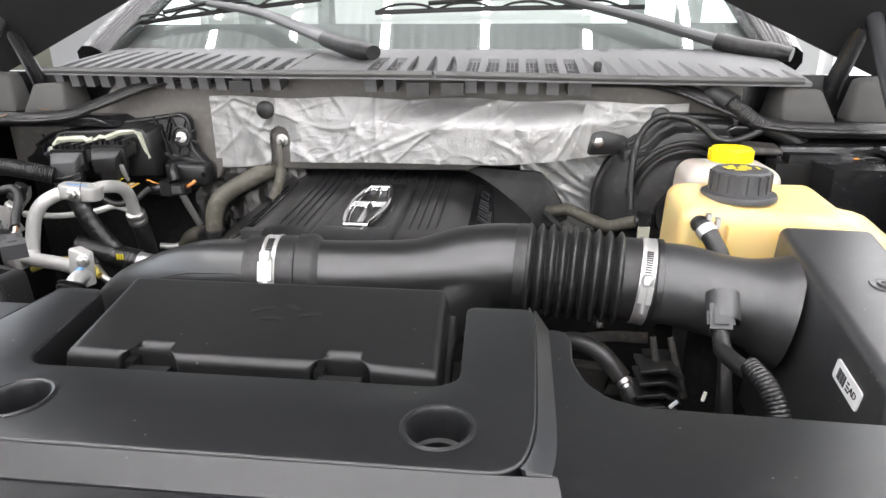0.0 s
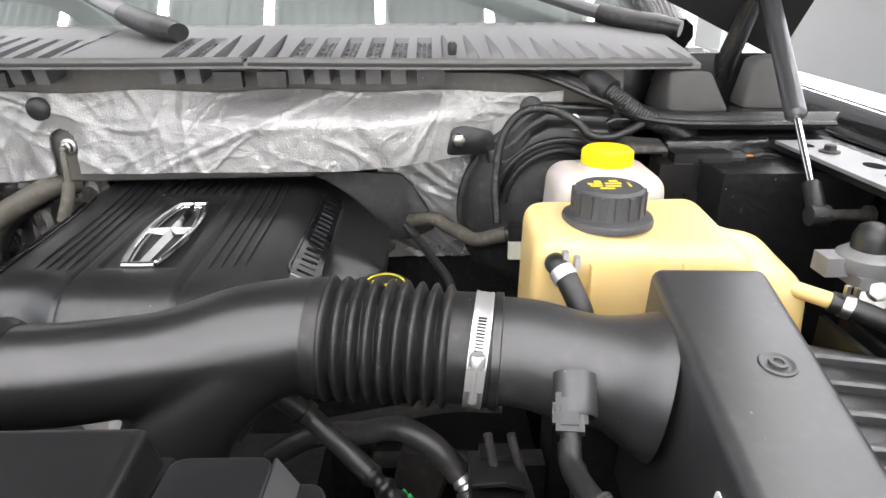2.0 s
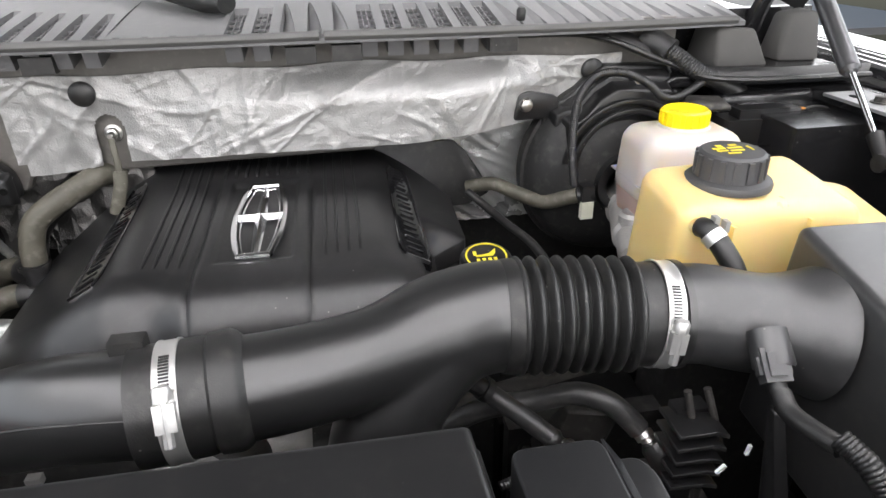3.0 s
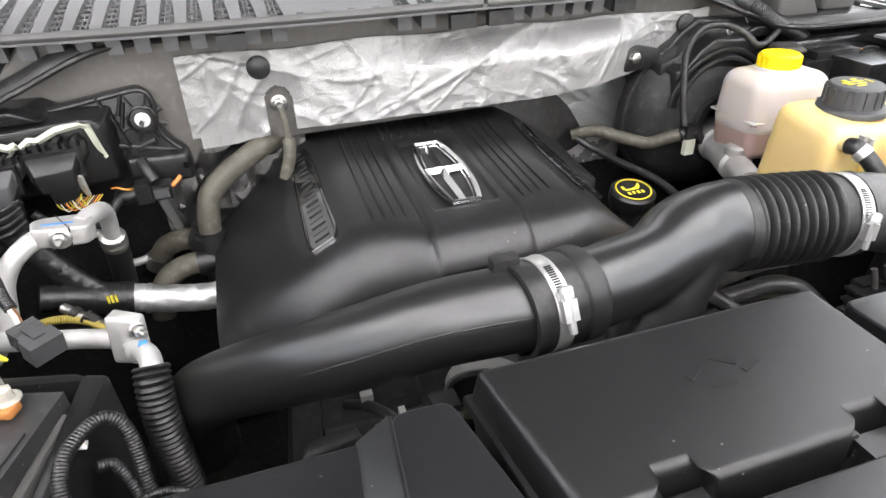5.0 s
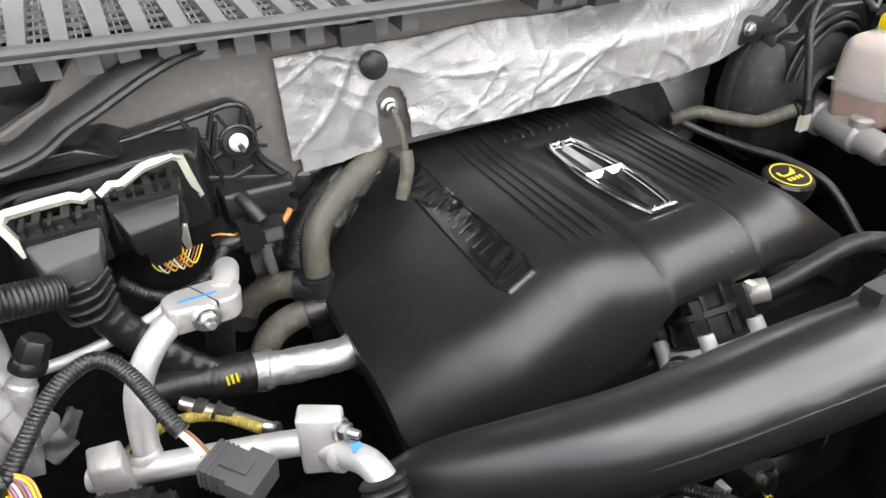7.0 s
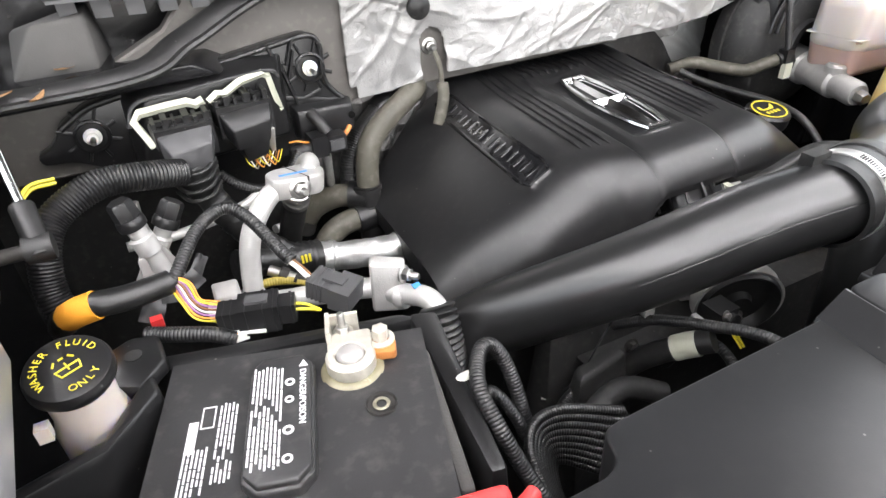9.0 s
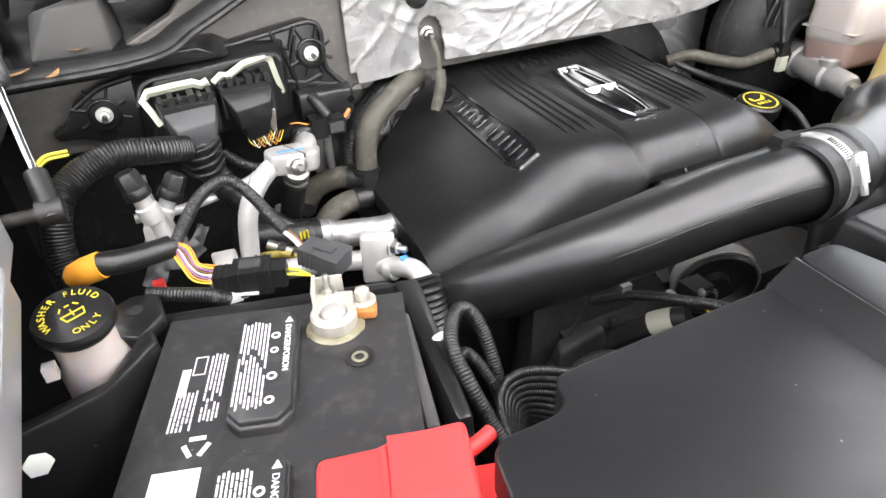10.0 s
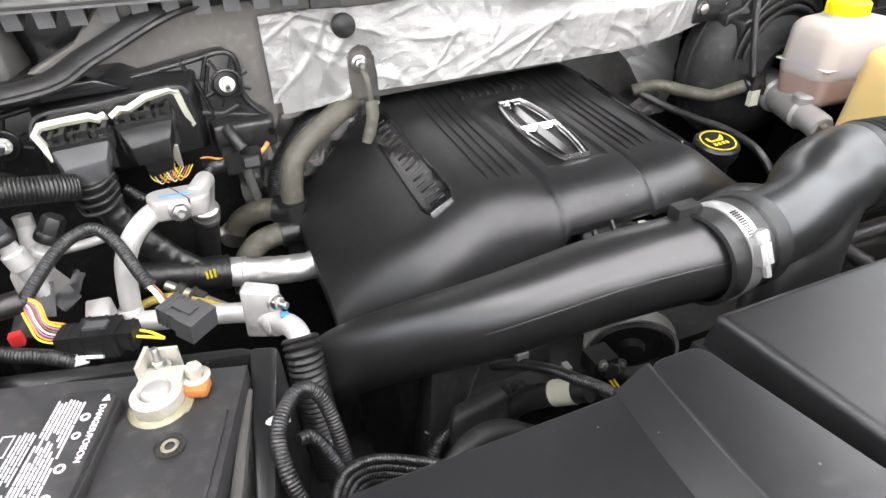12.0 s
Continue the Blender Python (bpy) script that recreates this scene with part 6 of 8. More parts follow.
for outline in ([(-0.644, 0.990, 1.080), (-0.650, 0.997, 1.094), (-0.656, 1.002, 1.107), (-0.649, 1.0035, 1.1145), (-0.620, 1.002, 1.117), (-0.600, 1.001, 1.118), (-0.592, 1.001, 1.114), (-0.583, 1.001, 1.117)], [(-0.578, 0.999, 1.114), (-0.568, 1.000, 1.121), (-0.560, 1.001, 1.119), (-0.540, 1.008, 1.127), (-0.514, 1.014, 1.130), (-0.507, 1.017, 1.125), (-0.503, 1.020, 1.104), (-0.498, 1.024, 1.083), (-0.501, 1.022, 1.082)]):
    part("gasket", sweep(bmesh.new(), [Vector(p) for p in outline], 0.0050, 4, True, 0.9), CREAM, ecu, "cream foam gasket", smooth=20)
for x, z, y, m in ((-0.611, 1.093, 0.0, GREY_PLUG), (-0.545, 1.100, 0.012, PLASTIC)):
    rear = [(x - 0.034, 1.000 + y, z - 0.014), (x + 0.033, 1.000 + y, z - 0.008), (x + 0.033, 1.000 + y, z + 0.014), (x - 0.034, 1.000 + y, z + 0.012)]
    mid = [(x - 0.026, 0.962 + y, z - 0.022), (x + 0.024, 0.962 + y, z - 0.016), (x + 0.027, 0.966 + y, z + 0.007), (x - 0.028, 0.962 + y, z + 0.004)]
    plug = part("plug", hull8(rear, mid, 0.003, 2), m, ecu, "large moulded plug")
    part("shroud", hull8([(x - 0.027, 0.964 + y, z - 0.022), (x + 0.025, 0.964 + y, z - 0.016), (x + 0.027, 0.966 + y, z + 0.0075), (x - 0.028, 0.964 + y, z + 0.0045)], [(x - 0.018, 0.950 + y, z - 0.034), (x + 0.018, 0.952 + y, z - 0.030), (x + 0.022, 0.952 + y, z - 0.006), (x - 0.020, 0.948 + y, z - 0.010)], 0.002, 2), m, plug)
    part("shoulder", box(x - 0.030, x + 0.029, 0.968 + y, 0.976 + y, z - 0.024, z + 0.0105, 0.002), PLASTIC, plug)
    for k in range(6):
        w = (0.004, 0.006, 0.003, 0.007, 0.004, 0.005)[k]
        part("tooth", box(x - 0.030 + k * 0.0105, x - 0.030 + k * 0.0105 + w, 0.975 + y, 1.000 + y, z + 0.006, z + 0.0165 + 0.003 * (k % 2), 0.0012), PLASTIC, plug)
    part("lock_bar", box(x - 0.031, x + 0.030, 0.984 + y, 0.992 + y, z + 0.010, z + 0.0155, 0.002), PLASTIC, plug)
    if x < -0.58:
        for k in range(4):
            part("boot_ring", sweep(bmesh.new(), curve([(-0.636, 0.966, 1.063 - 0.009 * k), (-0.625, 0.946 - 0.002 * k, 1.060 - 0.009 * k), (-0.604, 0.944 - 0.002 * k, 1.062 - 0.009 * k), (-0.590, 0.960, 1.066 - 0.009 * k)], 5), 0.0022, 8), RUBBER, plug)
        part("boot", sweep(bmesh.new(), curve([(-0.613, 0.972, 1.075), (-0.612, 0.966, 1.050), (-0.606, 0.962, 1.026), (-0.596, 0.958, 1.004), (-0.580, 0.954, 0.978), (-0.560, 0.950, 0.952), (-0.540, 0.947, 0.932)], 10), lambda i, s: 0.0245 - 0.0085 * smooth(0.02, 0.06, s) + 0.0006 * math.sin(s * 420) + 0.0004 * math.sin(s * 1130), 18, True, 0.75), TAPE, plug, "wrinkled black tape round the cables")
    else:
        part("boot", hull8([(x - 0.014, 0.998, z - 0.052), (x + 0.018, 1.000, z - 0.048), (x + 0.024, 1.000, z - 0.016), (x - 0.018, 1.000, z - 0.018)], [(x - 0.010, 0.968, z - 0.052), (x + 0.014, 0.970, z - 0.048), (x + 0.020, 0.968, z - 0.020), (x - 0.016, 0.966, z - 0.022)], 0.003, 2), PLASTIC, plug)
        part("tape_flag", hull8([(x + 0.020, 0.985, z - 0.052), (x + 0.025, 0.985, z - 0.052), (x + 0.025, 0.990, z - 0.052), (x + 0.020, 0.990, z - 0.052)], [(x + 0.014, 0.972, z - 0.020), (x + 0.026, 0.972, z - 0.020), (x + 0.026, 0.978, z - 0.020), (x + 0.014, 0.978, z - 0.020)], 0.001, 1), CAST, plug, "silvery tape end")
for k in range(9):
    o = k * 0.0034
    c = ("yellow", "white", "brown", "orange")[k % 4]
    solo("wire", pipe([(-0.556 + o, 0.984, 1.054), (-0.556 + o, 0.974, 1.047 + 0.002 * (k % 3)), (-0.551 + o, 0.974, 1.040 - 0.003 * (k % 2)), (-0.546 + o, 0.984, 1.037), (-0.538 + o, 1.000, 1.042)], 0.0008, 6), WIRES[c], c + " wire loop below the engine computer plug", "wire", "wires")
solo("wire", pipe([(-0.500, 1.004, 1.046), (-0.492, 0.998, 1.048), (-0.482, 0.998, 1.044), (-0.476, 1.006, 1.040)], 0.0011, 6), WIRES["orange"], "orange wire beside the small connector", "wire", "wires")
solo("foil_tube", ribbed([(-0.452, 1.024, 1.026), (-0.450, 1.032, 1.006), (-0.447, 1.045, 0.980), (-0.443, 1.060, 0.950)], 0.0062, 0.010, 0.12, 12), SLEEVE, "thin crinkled silver tube below the relay plug", "tube")
solo("yellow_loom", ribbed([(-0.640, 0.870, 0.925), (-0.612, 0.885, 0.934), (-0.580, 0.892, 0.938), (-0.545, 0.884, 0.934), (-0.512, 0.858, 0.924)], 0.0052, 0.003, 0.08, 12), OCHRE, "dull yellow ribbed loom behind the refrigerant pipe", "wiring loom", "wiring looms")
solo("joining_loom", ribbed([(-0.588, 0.985, 1.036), (-0.570, 0.978, 1.020), (-0.545, 0.975, 1.010), (-0.515, 0.982, 1.016), (-0.492, 0.998, 1.034)], 0.0058, 0.0030, 0.09, 12), LOOM, "thin black loom sagging between the plugs", "wiring loom", "wiring looms")
for x, z in ((-0.449, 1.115), (-0.701, 1.085)):
    part("stud_washer", lathe([(0, 0), (0.0092, 0), (0.0095, 0.0022), (0.0080, 0.0040), (0.0058, 0.0045), (0.0054, 0.008), (0, 0.008)], (x, 1.050, z), (0, -1, 0.05), 24), WHITE, ecu, "white nylon stud washer")
    part("stud", lathe([(0.0030, 0.007), (0.0030, 0.020), (0.002, 0.022), (0, 0.022)], (x, 1.050, z), (0, -1, -0.05), 12), STEEL, ecu, "zinc stud")
    part("mount_ring", lathe([(0.0150, -0.002), (0.0190, -0.002), (0.0190, 0.005), (0.0170, 0.006), (0.0150, 0.003)], (x, 1.053, z), (0, -1, 0), 28), PLASTIC, ecu)
    for q in (25, 70, 115, 160, 205, 250, 295, 340):
        c, d = math.cos(radians(q)), math.sin(radians(q))
        reach = 0.034 if q in (70, 115, 160) else 0.029
        part("rib", sweep(bmesh.new(), [Vector((x + 0.018 * c, 1.051, z + 0.018 * d)), Vector((x + reach * c, 1.051, z + reach * d))], 0.0017, 6, True, 1.6), PLASTIC, ecu)
for x0, z0, x1, z1 in ((-0.496, 1.128, -0.486, 1.060), (-0.484, 1.126, -0.470, 1.070), (-0.476, 1.108, -0.466, 1.140), (-0.496, 1.150, -0.484, 1.118), (-0.466, 1.152, -0.476, 1.124), (-0.490, 1.085, -0.410, 1.066), (-0.470, 1.075, -0.440, 1.086)):
    part("rib", sweep(bmesh.new(), [Vector((x0, 1.050, z0)), Vector((x1, 1.050, z1))], 0.0026, 6, True, 1.6), PLASTIC, ecu)
part("module", hull8([(-0.482, 1.054, 1.030), (-0.402, 1.054, 1.026), (-0.402, 1.054, 1.072), (-0.482, 1.054, 1.076)], [(-0.478, 1.030, 1.034), (-0.406, 1.034, 1.032), (-0.406, 1.034, 1.066), (-0.478, 1.030, 1.070)], 0.004, 2), PLASTIC, ecu, "small black relay module")
# black disc paints the shade inside the hole
part("module_hole", lathe([(0, 0), (0.0045, 0), (0.0045, 0.002), (0, 0.002)], (-0.409, 1.034, 1.052), (0, -1, 0), 16), SHADE_BLACK, ecu)
part("module_port", pipe([(-0.462, 1.032, 1.066), (-0.457, 1.020, 1.058), (-0.450, 1.012, 1.044)], 0.0075, 12), RUBBER, ecu)
plug3 = part("module_plug", join(box(-0.470, -0.430, 1.000, 1.022, 1.022, 1.042, 0.003), box(-0.474, -0.455, 0.998, 1.024, 1.020, 1.046, 0.002)), PLASTIC, ecu)
part("plug_nose", lathe([(0, 0), (0.0075, 0), (0.0095, 0.006), (0.0095, 0.024), (0.0070, 0.028), (0, 0.028)], (-0.472, 1.010, 1.032), (-1, -0.05, -0.12), 14), PLASTIC, plug3)
part("plug_latch", box(-0.452, -0.434, 0.996, 1.002, 1.026, 1.038, 0.0015), GREY_PLUG, plug3)
part("plug_tape", pipe([(-0.432, 1.012, 1.034), (-0.424, 1.015, 1.039), (-0.418, 1.019, 1.044)], 0.0032, 10), COPPER, plug3, "frayed reddish wire ends")

# ---- hoses at the left rear of the engine ----
heater = thing("heater_hose", (-0.37, 1.04, 0.93), "faded brown rubber heater hose bending down", "hose", "heater hoses")
part("hose", pipe([(-0.288, 1.094, 1.050), (-0.306, 1.068, 1.053), (-0.334, 1.058, 1.040), (-0.364, 1.048, 1.024), (-0.387, 1.038, 1.006), (-0.397, 1.032, 0.980), (-0.401, 1.028, 0.940), (-0.402, 1.028, 0.910)], 0.0155, 18), OLD_RUBBER, heater)
part("clamp", lathe([(0.0158, -0.005), (0.0182, -0.005), (0.0182, 0.005), (0.0158, 0.005)], (-0.298, 1.079, 1.052), (0.6, -1, 0.05), 24), GREASE, heater)
heater2 = thing("heater_hose", (-0.40, 1.05, 0.93), "black heater hose behind the brown one", "hose", "heater hoses")
part("hose", ribbed([(-0.312, 1.108, 1.040), (-0.338, 1.094, 1.036), (-0.362, 1.086, 1.020), (-0.392, 1.076, 0.996), (-0.410, 1.066, 0.966), (-0.414, 1.058, 0.920)], 0.0158, 0.0030, 0.04, 16), RUBBER, heater2)
part("clamp", lathe([(0.0162, -0.010), (0.0190, -0.010), (0.0190, 0.010), (0.0162, 0.010)], (-0.346, 1.091, 1.031), (0.8, 0.25, 0.5), 24), PLASTIC, heater2)
tee = thing("hose_tee", (-0.40, 1.0, 0.88), "black rubber hoses joining a plastic tee", "hose")
part("upper_hose", pipe([(-0.408, 1.034, 0.934), (-0.440, 1.052, 0.934), (-0.468, 1.066, 0.920), (-0.484, 1.074, 0.898)], 0.0160, 16), OLD_RUBBER, tee)
part("lower_hose", pipe([(-0.408, 1.022, 0.908), (-0.440, 1.020, 0.908), (-0.466, 1.016, 0.898), (-0.482, 1.010, 0.876), (-0.488, 1.006, 0.840)], 0.0160, 16), OLD_RUBBER, tee)
part("band", lathe([(0.0150, -0.012), (0.0172, -0.012), (0.0178, -0.009), (0.0170, -0.006), (0.0170, 0.010), (0.0150, 0.010)], (-0.486, 1.075, 0.894), (0.35, -0.15, 0.9), 24), STEEL, tee, "bright steel hose end")
part("band", lathe([(0.0162, -0.003), (0.0172, -0.003), (0.0172, 0.003), (0.0162, 0.003)], (-0.480, 1.012, 0.880), (0.3, 0.1, 0.9), 24), GREASE, tee)
part("tee_body", join(pipe([(-0.402, 1.030, 0.952), (-0.402, 1.028, 0.915), (-0.402, 1.026, 0.850)], 0.0180, 18), pipe([(-0.402, 1.030, 0.934), (-0.424, 1.043, 0.935)], 0.0195, 16), pipe([(-0.402, 1.022, 0.908), (-0.426, 1.021, 0.908)], 0.0195, 16)), PLASTIC, tee)
for z in (0.948, 0.922, 0.890):
    part("clip_ring", lathe([(0.0180, -0.003), (0.0202, -0.003), (0.0202, 0.003), (0.0180, 0.003)], (-0.402, 1.029, z), (0, 0, 1), 24), RUBBER, tee)
sleeve = thing("heat_sleeved_hose", (-0.45, 0.96, 0.87), "hose in a silver heat sleeve and black wrap", "hose")


def crinkle(line, r, seed):
    """A sleeve of crinkled foil cloth round a line."""
    bm = sweep(bmesh.new(), resample(line, 0.0022), r, 40)
    for v in bm.verts:
        p = v.co * 95 + Vector((seed, 0, 0))
        v.co += Vector((noise.noise(p), noise.noise(p + Vector((9, 0, 0))), noise.noise(p + Vector((0, 9, 0))))) * 0.0016
    return bm


part("silver_sleeve", crinkle(curve([(-0.506, 0.948, 0.916), (-0.470, 0.947, 0.906), (-0.430, 0.945, 0.899), (-0.400, 0.944, 0.898), (-0.372, 0.954, 0.908), (-0.345, 0.972, 0.922)], 10), 0.0182, 3), SLEEVE, sleeve, "silver reflective sleeve", smooth=35)
part("cuff", lathe([(0.0182, -0.004), (0.0200, -0.003), (0.0200, 0.003), (0.0182, 0.004)], (-0.486, 0.9475, 0.910), (1, 0, -0.28), 28), SLEEVE, sleeve)
# lower run has a darker colour than the sleeve above
part("lower_sleeve", crinkle(curve([(-0.402, 0.955, 0.892), (-0.388, 0.952, 0.874), (-0.372, 0.948, 0.846), (-0.358, 0.945, 0.80)], 10), 0.0125, 11), DARK_FOIL, sleeve, "silver reflective sleeve", smooth=35)
part("wrap", sweep(bmesh.new(), curve([(-0.600, 0.930, 0.948), (-0.572, 0.938, 0.938), (-0.545, 0.944, 0.927), (-0.520, 0.947, 0.919), (-0.502, 0.948, 0.915)], 10), lambda i, s: 0.0172 + 0.004 * smooth(0.03, 0.09, s) + 0.0006 * math.sin(s * 800), 18), TAPE, sleeve)
for k in range(3):
    part("print_bar", box(-0.528 + 0.0045 * k, -0.5255 + 0.0045 * k, 0.926, 0.9285, 0.926, 0.936, 0.0006), YELLOW_INK, sleeve)

# ---- air-conditioning pipes ----
ac = thing("refrigerant_pipes", (-0.53, 0.83, 0.94), "bare aluminium refrigerant pipes with a bolted joint block", "refrigerant pipe")
part("riser", pipe([(-0.545, 0.872, 1.058), (-0.560, 0.860, 1.055), (-0.576, 0.848, 1.044), (-0.588, 0.842, 1.024), (-0.594, 0.838, 0.998), (-0.599, 0.832, 0.962)], 0.0100, 18), ALU, ac)
part("weld", lathe([(0.0095, -0.003), (0.0125, -0.002), (0.0120, 0.002), (0.0098, 0.005)], (-0.599, 0.832, 0.972), (0.1, 0.1, 1), 20), ALU, ac)
part("long_pipe", pipe([(-0.640, 0.842, 0.958), (-0.600, 0.826, 0.962), (-0.548, 0.806, 0.966), (-0.515, 0.795, 0.967), (-0.478, 0.782, 0.966)], 0.0105, 18), ALU, ac)
part("joint_block", hull8([(-0.497, 0.772, 0.946), (-0.466, 0.758, 0.946), (-0.458, 0.778, 0.946), (-0.489, 0.794, 0.946)], [(-0.494, 0.778, 1.000), (-0.462, 0.764, 0.997), (-0.455, 0.780, 0.996), (-0.486, 0.796, 0.999)], 0.0035, 3), ALU, ac, "bare aluminium joint block")
part("block_bolt", hexbolt((-0.464, 0.766, 0.986), (0.55, -0.8, 0.1), 0.0068, 1.35, 0.9, 0.017), STEEL, ac)
part("block_nut", lathe([(0, 0), (0.0125, 0), (0.0135, 0.004), (0.0120, 0.010), (0, 0.010)], (-0.470, 0.766, 0.962), (0.55, -0.8, 0.1), 22), ALU, ac)
part("elbow", pipe([(-0.475, 0.774, 0.963), (-0.463, 0.756, 0.967), (-0.454, 0.738, 0.972), (-0.450, 0.722, 0.969), (-0.450, 0.712, 0.954)], 0.0108, 18), ALU, ac)
part("ribbed_sleeve", ribbed([(-0.4505, 0.7215, 0.972), (-0.451, 0.710, 0.956), (-0.451, 0.700, 0.925), (-0.449, 0.694, 0.87), (-0.446, 0.690, 0.80)], 0.0180, 0.0060, 0.16, 22), LOOM, ac, "black ribbed protective sleeve")
slab_way = Vector((0.97, 0.20, -0.14)).normalized()
slab_side = Vector((-0.22, 0.97, 0.05)).normalized()
UB = Matrix((slab_way, slab_side, slab_way.cross(slab_side))).transposed().to_4x4()
UB.translation = Vector((-0.527, 0.873, 1.058))
part("joint_slab", prism(rounded([(-0.030, -0.014), (0.020, -0.016), (0.030, -0.004), (0.030, 0.012), (0.018, 0.018), (-0.018, 0.016), (-0.030, 0.010)], 0.008), -0.011, 0.011, 0.0035, 3, UB), CAST, ac, "pale cast joint with a blue paint mark")
part("joint_gap", box(-0.0006, 0.0006, -0.0170, 0.0185, -0.0116, 0.0113, 0, 1, UB @ Matrix.Rotation(radians(18), 4, "Z")), GREASE, ac)
part("paint_mark", box(-0.020, 0.010, -0.004, -0.001, 0.0108, 0.0114, 0, 1, UB), BLUE, ac, "blue paint mark")
part("paint_mark", box(-0.462, -0.454, 0.744, 0.752, 0.9805, 0.9815, 0.0003), BLUE, ac, "blue paint mark")
part("bracket_bolt", hexbolt((-0.528, 0.857, 1.058), (0.1, -1, 0.12), 0.0075, 1.5, 0.9, 0.016), STEEL, ac)
part("drop_pipe", pipe([(-0.512, 0.880, 1.060), (-0.504, 0.900, 1.060), (-0.500, 0.928, 1.052), (-0.502, 0.950, 1.034), (-0.507, 0.966, 1.006), (-0.510, 0.975, 0.986)], 0.0100, 16), ALU, ac)
part("ferrule", lathe([(0, -0.012), (0.0160, -0.012), (0.0165, -0.004), (0.0150, -0.002), (0.0150, 0.003), (0.0165, 0.005), (0.0150, 0.009), (0.011, 0.011), (0, 0.011)], (-0.510, 0.974, 0.990), (0.12, -0.45, 0.9), 22), STEEL, ac, "bright crimped ferrule")
part("drop_hose", pipe([(-0.511, 0.977, 0.984), (-0.515, 0.992, 0.955), (-0.521, 1.008, 0.918), (-0.528, 1.02, 0.86)], 0.0150, 16), RUBBER, ac)
part("thin_pipe", pipe([(-0.700, 0.95, 0.995), (-0.640, 0.955, 0.992), (-0.575, 0.965, 1.000), (-0.548, 0.975, 1.006), (-0.520, 0.985, 0.994)], 0.0055, 12), ALU, ac)
part("thin_pipe", pipe([(-0.530, 1.060, 0.905), (-0.505, 1.075, 0.900), (-0.480, 1.085, 0.910), (-0.455, 1.088, 0.925)], 0.0060, 12), ALU, ac)
part("thin_pipe", pipe([(-0.570, 0.905, 0.945), (-0.545, 0.888, 0.935), (-0.520, 0.870, 0.925), (-0.507, 0.862, 0.918), (-0.500, 0.868, 0.908)], 0.0062, 12), STEEL, ac)
part("fitting", hexbolt((-0.545, 0.889, 0.936), (0.7, -0.5, -0.35), 0.0085, 1.1, 1.6), GREASE, ac)
part("fitting", lathe([(0.0062, 0), (0.0085, 0.001), (0.0085, 0.010), (0.0062, 0.011)], (-0.560, 0.899, 0.941), (0.7, -0.5, -0.35), 12), GREASE, ac)
ports = thing("service_ports", (-0.67, 0.90, 0.95), "refrigerant service ports with black screw caps", "service port")
for (x, y, z), ax in (((-0.6805, 0.858, 1.062), (-0.22, 0.05, 1)), ((-0.657, 0.892, 1.038), (0.55, 0.10, 0.85))):
    a = Vector(ax).normalized()
    p0 = Vector((x, y, z))
    part("stem", lathe([(0, -0.062), (0.0085, -0.062), (0.0085, -0.030), (0.0110, -0.028), (0.0110, -0.012), (0.0085, -0.010), (0.0085, 0.0), (0, 0.0)], p0, a, 14), ALU, ports)
    part("cap", join(lathe([(0, 0), (0.0125, 0), (0.0130, 0.004), (0.0125, 0.008), (0.0115, 0.010), (0, 0.010)], p0, a, 20), lathe([(0.0118, 0.009), (0.0112, 0.024), (0.0095, 0.027), (0, 0.027)], p0, a, 6)), PLASTIC, ports, "black hexagonal screw cap")
part("block", join(hull8([(-0.690, 0.850, 0.985), (-0.652, 0.862, 0.985), (-0.650, 0.895, 0.985), (-0.688, 0.885, 0.985)], [(-0.688, 0.848, 1.034), (-0.668, 0.855, 1.036), (-0.664, 0.880, 1.030), (-0.684, 0.876, 1.032)], 0.005, 2), pipe([(-0.668, 0.885, 1.010), (-0.680, 0.920, 1.020), (-0.684, 0.942, 1.030), (-0.684, 0.946, 1.045)], 0.0095, 12)), CAST, ports)
tape_rnd = random.Random(21)
for cx, cy, cz, w, h, turn in ((-0.668, 0.846, 1.000, 0.018, 0.034, 12), (-0.650, 0.846, 0.996, 0.022, 0.018, -35), (-0.688, 0.838, 0.985, 0.020, 0.028, 30), (-0.640, 0.856, 1.004, 0.026, 0.012, -60)):
    f = sheet(bmesh.new(), lambda u, v: (u * w, 0.006 * noise.noise(Vector((u * 2 + cx * 50, v * 2, cz * 30))), v * h), [i / 8 - 0.5 for i in range(9)], [i / 8 - 0.5 for i in range(9)], None, (0, 0.0008, 0))
    f.transform(Matrix.Translation((cx, cy, cz)) @ Matrix.Rotation(radians(turn), 4, "Y") @ Matrix.Rotation(radians(tape_rnd.uniform(-40, -10)), 4, "X"))
    part("tape_strip", f, GREY_PLUG, ports, "torn grey tape")

# ---- wiring on the left ----
def loom(name, pts, r, label, mat=LOOM, pitch=0.0045):
    return solo(name, ribbed(pts, r, pitch * 0.78, 0.09, 16), mat, label, "wiring loom", "wiring looms")


loom("thick_loom", [(-0.625, 0.945, 1.065), (-0.655, 0.930, 1.076), (-0.70, 0.920, 1.083), (-0.740, 0.905, 1.070), (-0.757, 0.885, 1.050), (-0.764, 0.870, 1.015), (-0.758, 0.855, 0.985)], 0.0145, "thick ribbed black loom curving to the plugs")
solo("taped_loom", pipe([(-0.760, 0.860, 0.995), (-0.760, 0.835, 1.000), (-0.752, 0.800, 1.020), (-0.737, 0.776, 1.043), (-0.718, 0.768, 1.050), (-0.695, 0.772, 1.046), (-0.664, 0.781, 1.043)], 0.0105, 14), TAPE, "tape-wrapped loom beside the battery", "wiring loom", "wiring looms")
